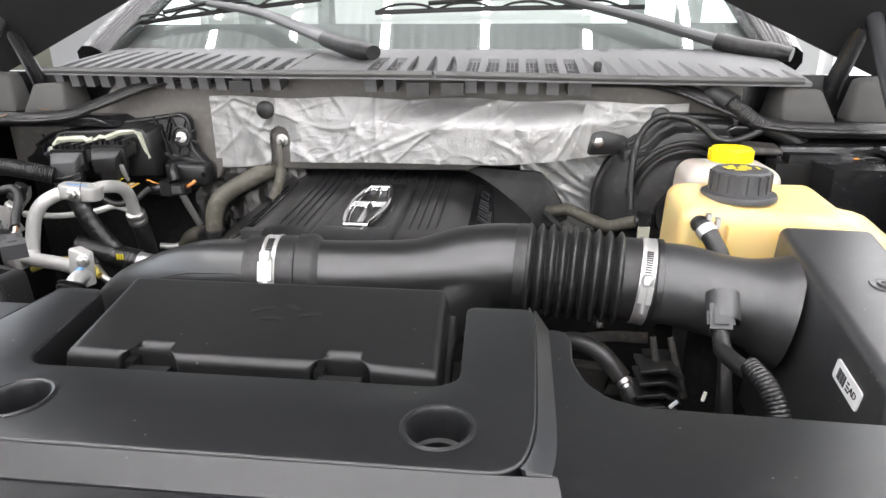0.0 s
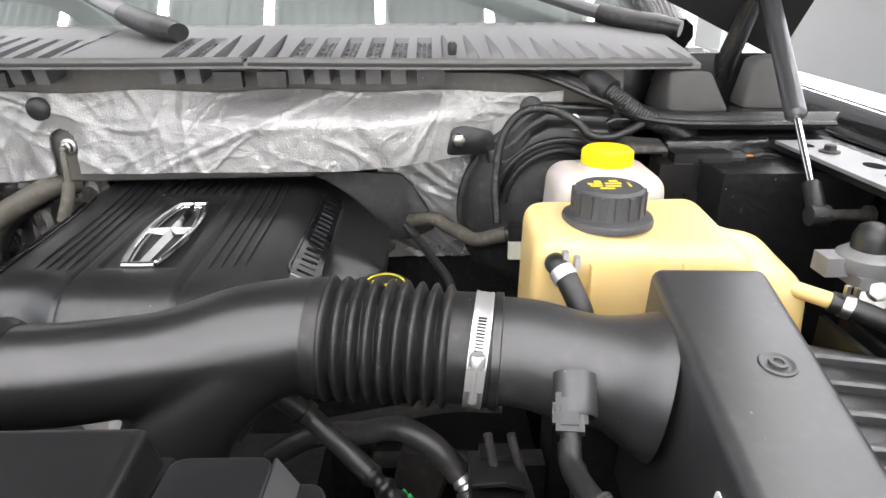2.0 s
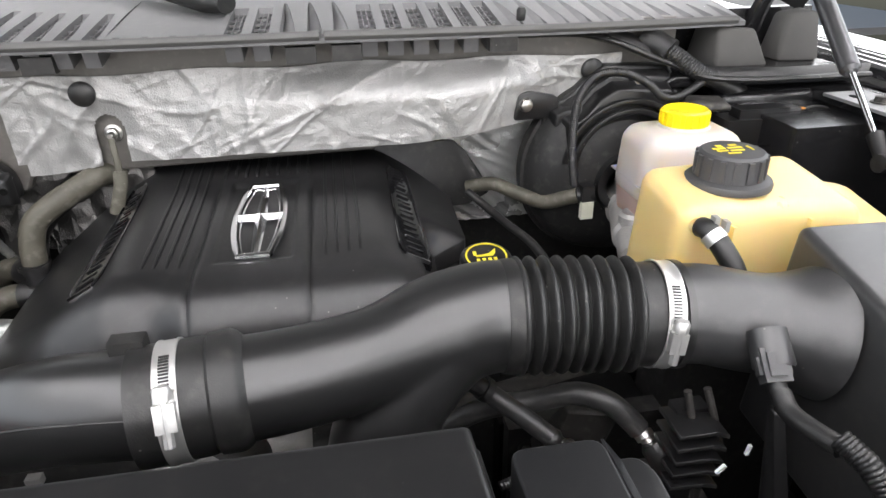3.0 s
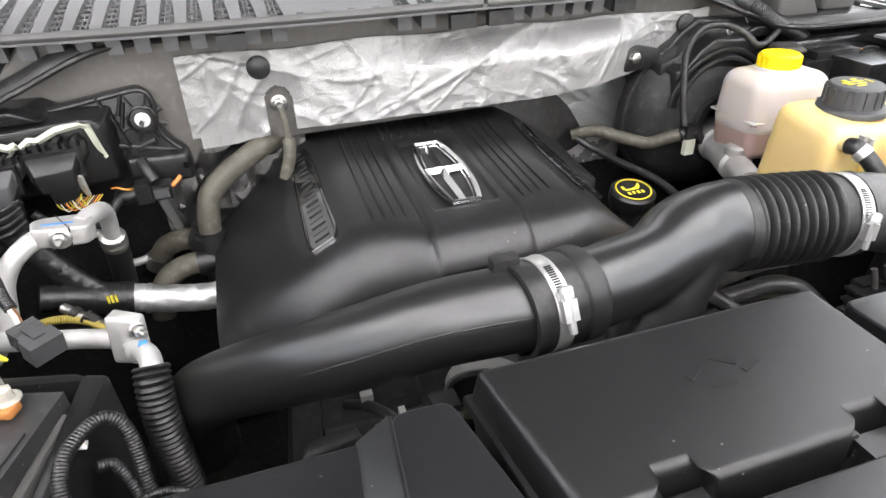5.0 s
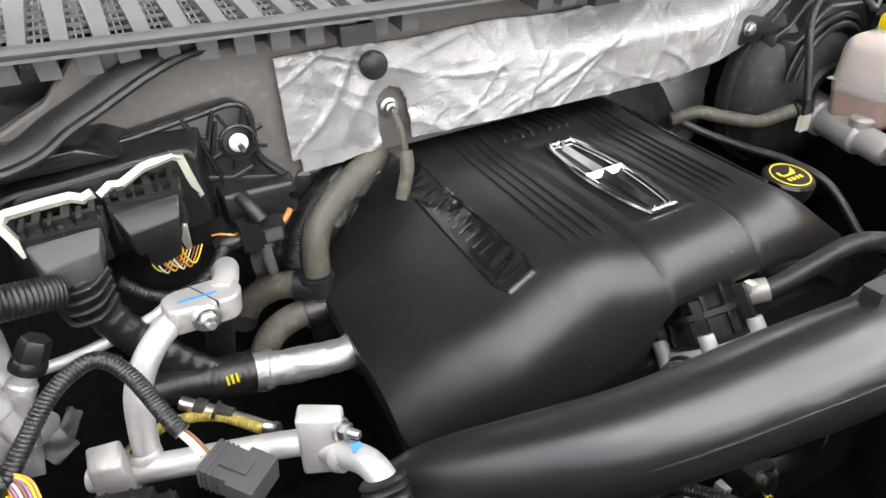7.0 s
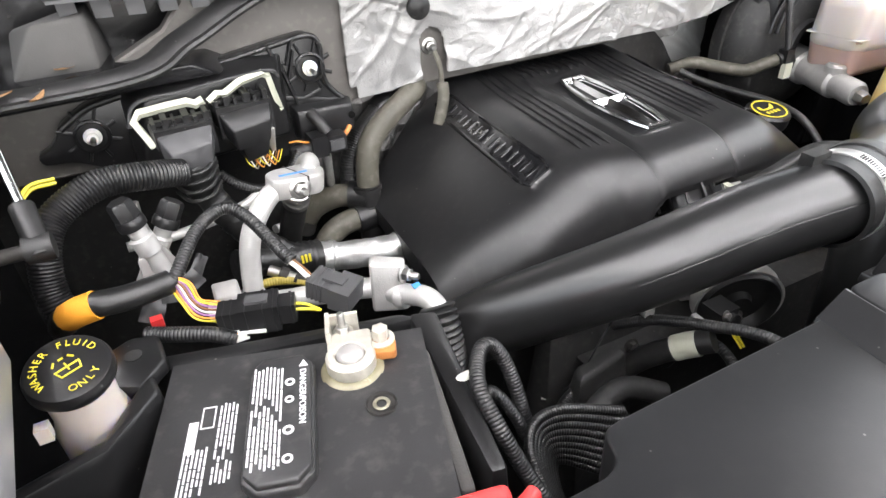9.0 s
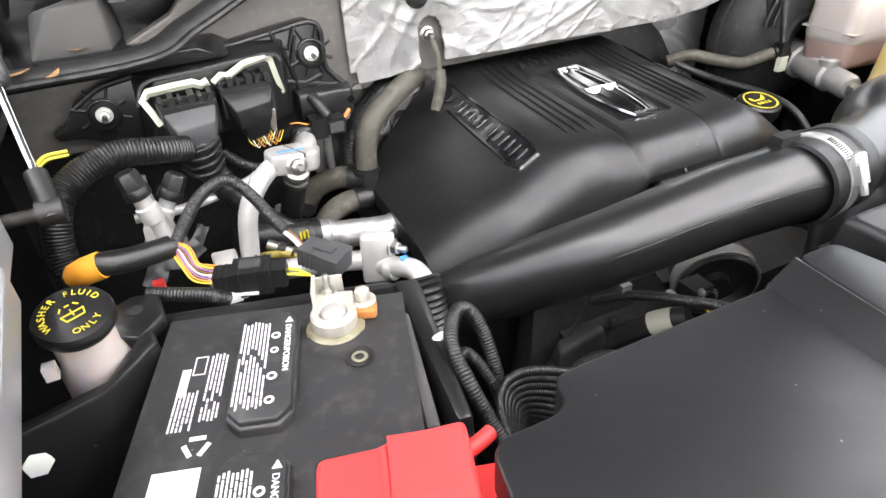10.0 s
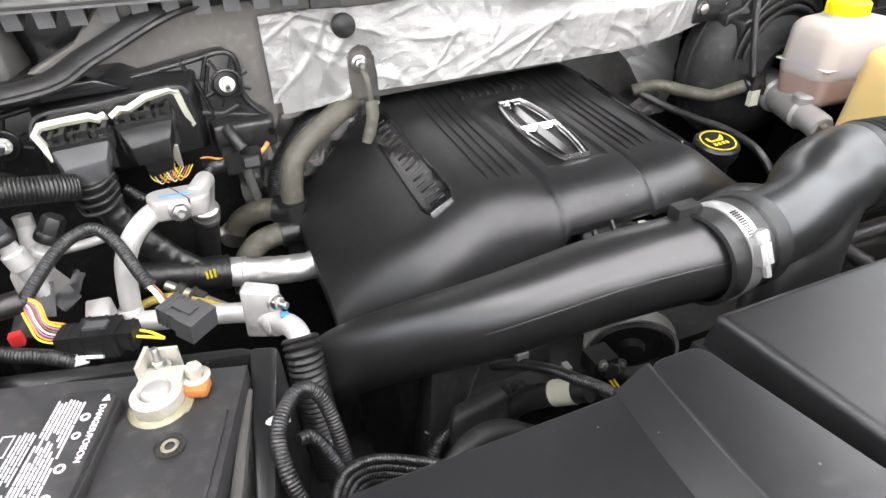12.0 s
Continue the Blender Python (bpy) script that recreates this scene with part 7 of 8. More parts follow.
solo("orange_tape", pipe([(-0.741, 0.782, 1.038), (-0.732, 0.772, 1.046), (-0.718, 0.768, 1.050)], 0.0118, 14), ORANGE, "orange cloth tape round the loom", "tape")
loom("thin_loom", [(-0.668, 0.779, 1.040), (-0.660, 0.783, 1.044), (-0.650, 0.795, 1.052), (-0.634, 0.815, 1.063), (-0.617, 0.826, 1.070), (-0.600, 0.828, 1.0715), (-0.585, 0.816, 1.059), (-0.571, 0.787, 1.040), (-0.564, 0.776, 1.031)], 0.0060, "thin ribbed loom arching over the pipes", LOOM, 0.0035)
for k, c in enumerate(("yellow", "orange", "violet", "white", "brown", "violet", "yellow", "orange")):
    o = (k - 3.5) * 0.0020
    solo("wire", pipe([(-0.664, 0.783, 1.044 + o * 0.6), (-0.657 + o, 0.774, 1.040 + o * 0.3), (-0.653 + o, 0.762, 1.031), (-0.646 + o, 0.752 + o * 0.5, 1.026 + o * 0.6), (-0.632, 0.745 + o, 1.0235 + o * 0.8)], 0.0009, 6), WIRES[c], c + " insulated wire leaving the loom", "wire", "wires")
for k, c in enumerate(("white", "white", "brown")):
    o = (k - 1) * 0.0026
    solo("wire", pipe([(-0.565 + o, 0.777, 1.031), (-0.560 + o, 0.769, 1.027), (-0.555 + o, 0.758, 1.022)], 0.0012, 6), WIRES[c], c + " insulated wire entering a grey plug", "wire", "wires")
plug1 = thing("inline_connector", (-0.605, 0.733, 1.01), "black inline connector with clipped halves", "connector", "connectors")
P1 = Matrix.Translation((-0.607, 0.732, 1.0215)) @ Matrix.Rotation(radians(-17), 4, "Z")
part("half", box(-0.031, -0.012, -0.010, 0.010, -0.010, 0.009, 0.002, 2, P1), PLASTIC, plug1)
part("half", box(-0.015, 0.018, -0.013, 0.013, -0.012, 0.012, 0.003, 2, P1), PLASTIC, plug1)
part("half", box(0.016, 0.031, -0.009, 0.009, -0.009, 0.009, 0.002, 2, P1), PLASTIC, plug1)
for x in (-0.028, -0.022, -0.010, 0.004, 0.012, 0.026):
    t = 0.0136 if -0.013 < x < 0.016 else 0.0104
    part("ridge", box(x, x + 0.0022, -t, t, -t + 0.001, t - 0.001, 0.0006, 1, P1), PLASTIC, plug1)
part("latch", box(-0.008, 0.010, -0.005, 0.005, 0.011, 0.0145, 0.001, 1, P1), GREY_PLUG, plug1)
for k in (0, 1):
    solo("wire", pipe([P1 @ Vector((0.030, -0.003 + 0.008 * k, 0)), P1 @ Vector((0.040, -0.003 + 0.006 * k, -0.002)), P1 @ Vector((0.050, 0.001, -0.008))], 0.0014, 6), WIRES["yellow"], "yellow insulated wire behind the connector", "wire", "wires")
plug2 = thing("grey_connector", (-0.54, 0.752, 0.985), "dark grey two-part connector beside the battery post", "connector", "connectors")
G2 = Matrix.Translation((-0.540, 0.738, 1.016)) @ Matrix.Rotation(radians(-48), 4, "Z") @ Matrix.Rotation(radians(10), 4, "Y") @ Matrix.Diagonal((0.88, 0.88, 0.88, 1))
part("body", join(box(-0.024, 0.004, -0.014, 0.014, -0.010, 0.010, 0.002, 2, G2), box(0.002, 0.024, -0.017, 0.017, -0.012, 0.012, 0.003, 2, G2)), GREY_PLUG, plug2)
for k in range(4):
    part("ridge", box(-0.0225 + 0.0045 * k, -0.0205 + 0.0045 * k, -0.0148, 0.0148, -0.0106, 0.0106, 0.0006, 1, G2), GREY_PLUG, plug2)
part("latch", box(-0.010, 0.012, -0.006, 0.006, 0.010, 0.014, 0.001, 1, G2), GREY_PLUG, plug2)
solo("mount_tab", box(-0.634, -0.619, 0.722, 0.730, 1.006, 1.014, 0.002), WHITE, "small white connector mounting tab", "clip")
solo("tab_arm", pipe([(-0.640, 0.730, 1.012), (-0.625, 0.724, 1.013), (-0.606, 0.716, 1.013)], 0.0016, 8), WHITE, "thin pale plastic arm of the connector mount", "clip")
loom("loose_loom", [(-0.692, 0.752, 1.020), (-0.668, 0.738, 1.020), (-0.645, 0.730, 1.016), (-0.628, 0.724, 1.008)], 0.0065, "short ribbed loom along the tray rim", LOOM, 0.0035)
solo("grey_bracket", hull8([(-0.637, 0.815, 0.945), (-0.610, 0.808, 0.945), (-0.608, 0.835, 0.945), (-0.636, 0.842, 0.945)], [(-0.634, 0.815, 0.990), (-0.612, 0.808, 0.992), (-0.610, 0.832, 0.996), (-0.634, 0.838, 0.994)], 0.002, 1), CAST, "grey cast pipe bracket", "bracket")
for k in (0, 1):
    solo("wire", pipe([(-0.735, 0.935, 1.088 + 0.004 * k), (-0.755, 0.925, 1.090 + 0.004 * k), (-0.765, 0.905, 1.082 + 0.003 * k), (-0.752, 0.895, 1.076)], 0.0018, 6), WIRES["yellow"], "yellow wire looping behind the thick loom", "wire", "wires")
solo("red_clip", box(-0.690, -0.680, 0.790, 0.798, 0.992, 1.004, 0.002), RED, "small red plastic clip by the looms", "clip")
loom("battery_cable", [(-0.452, 0.470, 0.90), (-0.466, 0.500, 0.935), (-0.478, 0.528, 0.965), (-0.488, 0.549, 0.998), (-0.488, 0.577, 1.014), (-0.472, 0.603, 1.018), (-0.458, 0.609, 1.013), (-0.449, 0.602, 0.995), (-0.445, 0.584, 0.960), (-0.442, 0.57, 0.91)], 0.0060, "ribbed battery cable looping over the tray rim", LOOM, 0.0035)
loom("battery_cable", [(-0.476, 0.590, 0.985), (-0.466, 0.594, 0.980), (-0.456, 0.586, 0.965), (-0.450, 0.575, 0.945), (-0.446, 0.56, 0.90)], 0.0052, "second ribbed cable beside the battery", LOOM, 0.0035)
for k in range(9):
    z = 0.962 - 0.0075 * k
    o = 0.0035 * k
    solo("ribbed_cable", ribbed([(-0.466 + o, 0.520, z - 0.02), (-0.462 + o, 0.548, z - 0.004), (-0.447 + o * 0.8, 0.563, z + 0.004), (-0.420 + o * 0.4, 0.563 - o * 0.4, z + 0.004), (-0.375, 0.545 - o, z - 0.006)], 0.0042, 0.0022, 0.08, 10), TAPE, "dark ribbed cable in a tight bundle below the pipe", "wiring loom", "bundled cables")

# ---- throttle body and lower front of the engine ----
thr = thing("throttle_unit", (-0.10, 0.72, 0.93), "black ribbed coupler on a cast throttle body", "throttle body")
ta = Vector((-0.03, -0.63, -0.775)).normalized()
tp = Vector((-0.084, 0.745, 0.922))
TM = Matrix.Translation(tp) @ Vector((0, 0, 1)).rotation_difference(ta).to_matrix().to_4x4()
part("coupler", lathe([(0, -0.080), (0.030, -0.080), (0.036, -0.077), (0.0385, -0.070), (0.0385, -0.062), (0.0370, -0.060), (0.0370, -0.034), (0.0415, -0.032), (0.0420, -0.026), (0.0375, -0.024), (0.0385, -0.004), (0.0430, -0.002), (0.0430, 0.002), (0, 0.002)], tp, ta, 44), PLASTIC, thr)
for k in range(12):
    part("rib", box(0.0345, 0.0412, -0.0016, 0.0016, -0.070, -0.001, 0.0008, 1, TM @ Matrix.Rotation(2 * math.pi * k / 12, 4, "Z")), PLASTIC, thr)
part("housing", lathe([(0.030, 0.001), (0.0455, 0.001), (0.0480, 0.004), (0.0480, 0.009), (0.0440, 0.012), (0.0430, 0.034), (0.0480, 0.038), (0.0480, 0.075), (0, 0.075)], tp, ta, 40), CAST, thr, "cast aluminium housing")
for q in (-60, -10, 60, 130, 200, 250):
    m = TM @ Matrix.Rotation(radians(q), 4, "Z")
    part("boss", lathe([(0, -0.012), (0.0075, -0.012), (0.0080, -0.008), (0.0080, 0.040), (0.006, 0.042), (0, 0.042)], m @ Vector((0.0485, 0, 0)), ta, 14), ALU, thr, "bright bolt boss")
    part("clip", box(0.0400, 0.0500, -0.0045, 0.0045, -0.045, -0.010, 0.0015, 1, m), PLASTIC, thr)
out = Vector((-0.71, -0.52, 0.47)).normalized()
along = ta.cross(out).normalized()
LM = Matrix((along, out.cross(along), out)).transposed().to_4x4()
LM.translation = tp + ta * 0.023 + out * 0.0440
part("label", prism(rounded([(-0.020, -0.0085), (0.020, -0.0085), (0.020, 0.0085), (-0.020, 0.0085)], 0.004), -0.003, 0.0010, 0.0004, 1, LM), ALU, thr, "pale label pad with a code")
for k in range(5):
    part("print_bar", box(-0.016 + 0.0022 * k, -0.0148 + 0.0022 * k, -0.004, 0.004 - 0.001 * (k % 2), 0.0009, 0.0014, 0, 1, LM), GREY_PLUG, thr)
part("green_mark", box(-0.0025, 0.0025, -0.0018, 0.0018, 0, 0.0008, 0.0003, 1, Matrix.Translation(tp - ta * 0.004 + out * 0.0425) @ LM.to_3x3().to_4x4()), GREEN, thr, "small green paint dot")
side = thing("throttle_plug", (-0.16, 0.71, 0.92), "grey connector stack beside the throttle body", "connector", "connectors")
part("body", pipe([(-0.140, 0.722, 0.925), (-0.158, 0.715, 0.930), (-0.176, 0.708, 0.934)], 0.0135, 14), CAST, side)
for k in range(4):
    p = Vector((-0.150, 0.718, 0.928)).lerp(Vector((-0.186, 0.704, 0.936)), k / 3)
    part("ring", lathe([(0.010, -0.0022), (0.0165, -0.0022), (0.0165, 0.0022), (0.010, 0.0022)], p, (-0.9, -0.35, 0.2), 18), GREY_PLUG if k % 2 else PLASTIC, side)
part("wire_end", pipe([(-0.184, 0.705, 0.936), (-0.196, 0.700, 0.934), (-0.204, 0.698, 0.926)], 0.0060, 10), COPPER, side, "rust-brown cable end")
turbo = thing("turbo_inlet", (-0.13, 0.63, 0.85), "black inlet housing with a wide dull steel band", "turbo inlet")
tc, tx = Vector((-0.132, 0.633, 0.906)), Vector((-0.42, -0.86, -0.12)).normalized()
part("housing", lathe([(0, -0.060), (0.040, -0.060), (0.0445, -0.020), (0.0445, 0.004), (0.0420, 0.007), (0.0380, 0.004), (0.0340, -0.004), (0.015, -0.002), (0.012, 0.006), (0, 0.006)], tc, tx, 40), RUBBER, turbo)
part("band", lathe([(0.0446, -0.014), (0.0470, -0.014), (0.0476, -0.011), (0.0470, -0.008), (0.0470, 0.000), (0.0476, 0.003), (0.0446, 0.003)], tc, tx, 44), CAST, turbo, "wide dull steel band")
part("bolt", hexbolt(tc + Vector((-0.030, -0.020, 0.010)), tx, 0.005, 1.4, 1.2), STEEL, turbo)
fe = thing("front_engine", (-0.05, 0.60, 0.45), "grimy front of the engine with its pulley, block coloured black as shade", "engine front")
# block coloured near-black, as if in deep shade below the pipe
part("block", box(-0.40, 0.30, 0.53, 0.72, 0.45, 0.70, 0.04, 3), SHADE_BLACK, fe)
part("bracket", hull8([(-0.345, 0.62, 0.70), (-0.235, 0.64, 0.70), (-0.240, 0.70, 0.70), (-0.340, 0.69, 0.70)], [(-0.330, 0.648, 0.872), (-0.262, 0.655, 0.878), (-0.268, 0.672, 0.880), (-0.322, 0.668, 0.874)], 0.006, 2), DARK, fe)
part("cover_plate", hull8([(-0.36, 0.66, 0.72), (-0.18, 0.66, 0.72), (-0.18, 0.72, 0.72), (-0.36, 0.72, 0.72)], [(-0.33, 0.700, 0.90), (-0.19, 0.700, 0.91), (-0.19, 0.725, 0.91), (-0.33, 0.725, 0.90)], 0.008, 2), DARK, fe)
for x, z in ((-0.315, 0.845), (-0.245, 0.868), (-0.21, 0.84), (-0.285, 0.80)):
    part("bolt", hexbolt((x, 0.668, z), (0, -1, 0.25), 0.006, 1.5, 0.9), GREASE, fe)
part("pulley", lathe([(0, -0.03), (0.055, -0.03), (0.06, -0.025), (0.055, -0.02), (0.06, -0.012), (0.055, -0.006), (0.06, 0.002), (0.055, 0.01), (0.065, 0.02), (0.06, 0.03), (0, 0.03)], (-0.05, 0.52, 0.80), (0, 1, 0), 32), DARK, fe)
loom("front_loom", [(-0.275, 0.668, 0.910), (-0.258, 0.640, 0.930), (-0.246, 0.612, 0.9435), (-0.236, 0.580, 0.956), (-0.228, 0.553, 0.966), (-0.220, 0.528, 0.968), (-0.21, 0.50, 0.955)], 0.0055, "thin ribbed loom in front of the engine", LOOM, 0.0035)
loom("front_loom", [(-0.36, 0.640, 0.80), (-0.345, 0.655, 0.835), (-0.315, 0.662, 0.842), (-0.285, 0.650, 0.825), (-0.27, 0.62, 0.79)], 0.0065, "sagging ribbed loom low before the engine", LOOM, 0.0035)
loom("front_loom", [(-0.20, 0.655, 0.83), (-0.185, 0.640, 0.865), (-0.178, 0.615, 0.880), (-0.18, 0.585, 0.87), (-0.19, 0.56, 0.84)], 0.0060, "short ribbed loom beside the inlet housing", LOOM, 0.0035)
solo("white_tag", box(-0.0075, 0.0075, -0.003, 0.003, -0.0055, 0.0055, 0.001, 2, Matrix.Translation((-0.336, 0.692, 0.815)) @ Matrix.Rotation(radians(-12), 4, "Y") @ Matrix.Rotation(radians(30), 4, "Z")), WHITE, "small white tag on a wire", "tag")
solo("tag_wire", pipe([(-0.330, 0.690, 0.818), (-0.316, 0.680, 0.832), (-0.306, 0.668, 0.868), (-0.302, 0.654, 0.915), (-0.298, 0.640, 0.960)], 0.0009, 6), GREY_PLUG, "thin grey wire holding a tag", "wire")
for clip_box in ((-0.262, -0.250, 0.640, 0.648, 0.934, 0.942), (-0.232, -0.226, 0.602, 0.612, 0.936, 0.946)):
    solo("wire_clip", box(*clip_box, 0.002), CAST, "small pale loom clip under the intake pipe", "clip", "clips")

# ---- hoses and sensor on the right, below the bellows ----
solo("breather_hose", pipe([(-0.036, 0.742, 0.962), (-0.024, 0.732, 0.968), (0.006, 0.722, 0.985), (0.036, 0.710, 1.006), (0.052, 0.700, 1.014), (0.070, 0.685, 1.015)], 0.0105, 16), GREY_HOSE, "grey rubber breather hose beside the engine cover", "hose")
fit2 = thing("breather_fitting", (-0.04, 0.745, 0.95), "pale plastic quick connector on the breather hose", "hose fitting")
part("body", pipe([(-0.046, 0.748, 0.958), (-0.036, 0.741, 0.963), (-0.026, 0.734, 0.967)], 0.0125, 14), CAST, fit2)
part("clip", box(-0.049, -0.041, 0.736, 0.746, 0.966, 0.978, 0.002), CREAM, fit2, "cream locking clip")
solo("vacuum_hose", pipe([(0.070, 0.628, 0.965), (0.084, 0.640, 0.985), (0.101, 0.6465, 0.992), (0.128, 0.649, 0.967), (0.155, 0.636, 0.948), (0.179, 0.622, 0.931), (0.184, 0.619, 0.928)], 0.0092, 16), GREY_HOSE, "grey rubber hose crossing below the bellows", "hose")
solo("hose_end", sweep(bmesh.new(), curve([(0.180, 0.621, 0.930), (0.194, 0.612, 0.921), (0.205, 0.604, 0.914), (0.218, 0.592, 0.900)], 8), lambda i, s: 0.0085 + 0.0018 * math.sin(s * 420), 14), TAPE, "black taped end of a hose", "hose joint", "hose joints")
solo("vacuum_hose", pipe([(0.085, 0.670, 0.905), (0.115, 0.662, 0.930), (0.142, 0.654, 0.944), (0.172, 0.645, 0.952), (0.200, 0.632, 0.967), (0.216, 0.623, 0.970), (0.234, 0.615, 0.963), (0.250, 0.608, 0.948), (0.256, 0.604, 0.941)], 0.0102, 16), GREY_HOSE, "grey rubber hose bending forward below the bellows", "hose")
solo("hose_joiner", lathe([(0, -0.014), (0.0062, -0.014), (0.0062, -0.006), (0.0085, -0.005), (0.0085, 0.000), (0.0062, 0.001), (0.0062, 0.006), (0.0080, 0.007), (0.0080, 0.012), (0, 0.012)], (0.260, 0.597, 0.937), (0.35, -0.70, -0.45), 20), STEEL, "bright metal fitting at the end of a hose", "hose joint", "hose joints")
solo("hose_tie", lathe([(0.0094, -0.004), (0.0116, -0.004), (0.0116, 0.004), (0.0094, 0.004)], (0.126, 0.649, 0.970), (0.7, 0, -0.7), 18), RUBBER, "black tie where two hoses cross", "cable tie")
solo("brace", sweep(bmesh.new(), curve([(0.110, 0.700, 0.912), (0.180, 0.700, 0.926), (0.250, 0.700, 0.940), (0.300, 0.690, 0.946)], 6), 0.013, 8, True, 0.3), GREASE, "flat steel brace below the bellows", "brace")
solo("brace_plate", hull8([(0.185, 0.66, 0.83), (0.225, 0.64, 0.83), (0.235, 0.70, 0.83), (0.195, 0.72, 0.83)], [(0.205, 0.650, 0.930), (0.255, 0.632, 0.935), (0.258, 0.645, 0.935), (0.210, 0.665, 0.930)], 0.004, 1), GREASE, "brown-grey steel plate below the hoses", "brace")
for k in range(5):
    loom("deep_loom", [(0.130 + 0.010 * k, 0.600, 0.900 - 0.010 * k), (0.165 + 0.006 * k, 0.605, 0.905 - 0.008 * k), (0.205, 0.598, 0.892 - 0.006 * k), (0.250, 0.570, 0.860 - 0.008 * k)], 0.0045, "dark ribbed loom deep below the bellows", LOOM, 0.0035)
sens = thing("air_flow_sensor", (0.330, 0.565, 1.02), "black air flow sensor with a plugged connector", "sensor")
part("stub", lathe([(0, -0.014), (0.0150, -0.014), (0.0152, 0.0), (0.0157, 0.014), (0.0145, 0.016), (0.0132, 0.015), (0.0128, 0.002), (0, 0.002)], (0.335, 0.571, 1.0425), (-0.10, -0.75, -0.65), 28), AIRBOX, sens)
SP = Matrix.Translation((0.330, 0.560, 1.038)) @ Vector((0, 0, 1)).rotation_difference(Vector((-0.10, -0.75, -0.65))).to_matrix().to_4x4()
part("plug", join(box(-0.0095, 0.0095, -0.0080, 0.0080, -0.010, 0.016, 0.002, 2, SP), box(-0.0060, 0.0060, 0.0070, 0.0105, -0.006, 0.012, 0.001, 1, SP), box(-0.0120, 0.0120, -0.0040, 0.0040, -0.004, 0.010, 0.001, 1, SP)), GREY_PLUG, sens, "dark grey moulded plug")
part("plug_tail", pipe([SP @ Vector((0, 0, 0.012)), SP @ Vector((0, 0, 0.024)), (0.324, 0.530, 1.020)], 0.0072, 12), RUBBER, sens)
solo("sensor_wire", pipe([(0.326, 0.540, 1.026), (0.325, 0.526, 1.020), (0.328, 0.508, 1.020), (0.334, 0.486, 1.022)], 0.0078, 12), RUBBER, "black sleeve on the sensor lead", "wire sleeve")
loom("sensor_loom", [(0.332, 0.488, 1.029), (0.340, 0.466, 1.022), (0.346, 0.450, 1.005), (0.348, 0.438, 0.975), (0.346, 0.430, 0.93), (0.34, 0.43, 0.86)], 0.0085, "ribbed loom hanging from the sensor lead", LOOM, 0.004)
for k, pts in enumerate(([(0.275, 0.575, 1.006), (0.279, 0.570, 0.985), (0.284, 0.567, 0.960), (0.293, 0.565, 0.925), (0.295, 0.56, 0.86)], [(0.292, 0.575, 1.006), (0.296, 0.570, 0.990), (0.303, 0.568, 0.968), (0.310, 0.566, 0.945)])):
    solo("metal_line", pipe(pts, 0.0032, 10), GREASE, "thin dull grey line below the duct", "pipe", "metal lines")
GC = Matrix.Translation((0.209, 0.603, 0.904)) @ Matrix.Rotation(radians(-40), 4, "Z") @ Matrix.Rotation(radians(35), 4, "Y")
solo("green_connector", join(box(-0.008, 0.008, -0.011, 0.011, 0.002, 0.009, 0.0015, 2, GC), box(-0.014, -0.006, -0.010, -0.003, 0.001, 0.007, 0.001, 1, GC), box(-0.014, -0.006, 0.003, 0.010, 0.001, 0.007, 0.001, 1, GC)), GREEN, "small bright green connector deep in the bay", "connector")
solo("lower_clutter", join(box(0.20, 0.34, 0.50, 0.66, 0.70, 0.84, 0.02, 2), box(0.22, 0.27, 0.44, 0.52, 0.80, 0.89, 0.01, 2), lathe([(0, 0), (0.05, 0), (0.05, 0.03), (0.03, 0.05), (0, 0.05)], (0.30, 0.50, 0.83), (0.2, -0.5, 0.8), 24), box(0.10, 0.20, 0.44, 0.52, 0.74, 0.82, 0.01, 2)), GREASE, "grimy brackets and pulleys low in the bay", "engine parts")

# ---- right rear: looms, bracket, inner fender hardware ----
loom("brake_loom", [(0.318, 0.955, 1.03), (0.315, 0.965, 1.08), (0.325, 0.985, 1.135), (0.350, 0.990, 1.165), (0.385, 0.985, 1.168), (0.415, 0.975, 1.155), (0.435, 0.97, 1.138), (0.47, 0.985, 1.135), (0.52, 1.01, 1.150)], 0.0055, "thin ribbed loom arching beside the reservoir", LOOM, 0.0035)
loom("body_loom", [(0.452, 1.05, 1.192), (0.475, 1.025, 1.178), (0.500, 1.01, 1.160), (0.540, 1.01, 1.142), (0.575, 1.02, 1.125), (0.600, 1.02, 1.105)], 0.0125, "thick ribbed loom from the firewall grommet", LOOM, 0.0045)
solo("grommet", pipe([(0.445, 1.062, 1.197), (0.458, 1.045, 1.190), (0.470, 1.030, 1.182)], 0.0175, 16), RUBBER, "black rubber firewall grommet", "grommet")
valve = thing("vacuum_solenoid", (0.54, 0.95, 1.05), "black solenoid block with plug and orange clip", "solenoid")
part("block", join(box(0.512, 0.560, 0.935, 0.975, 1.060, 1.110, 0.004), box(0.530, 0.600, 0.940, 0.965, 1.105, 1.122, 0.004), box(0.545, 0.585, 0.930, 0.955, 1.05, 1.075, 0.004)), PLASTIC, valve)
part("plug", box(0.595, 0.618, 0.942, 0.962, 1.106, 1.120, 0.003), GREY_PLUG, valve)
part("clip", box(0.616, 0.630, 0.949, 0.955, 1.112, 1.117, 0.001), WIRES["orange"], valve, "orange locking clip")
part("pipe", pipe([(0.575, 0.935, 1.065), (0.605, 0.930, 1.062), (0.612, 0.930, 1.045), (0.612, 0.93, 1.01)], 0.007, 10), RUBBER, valve)
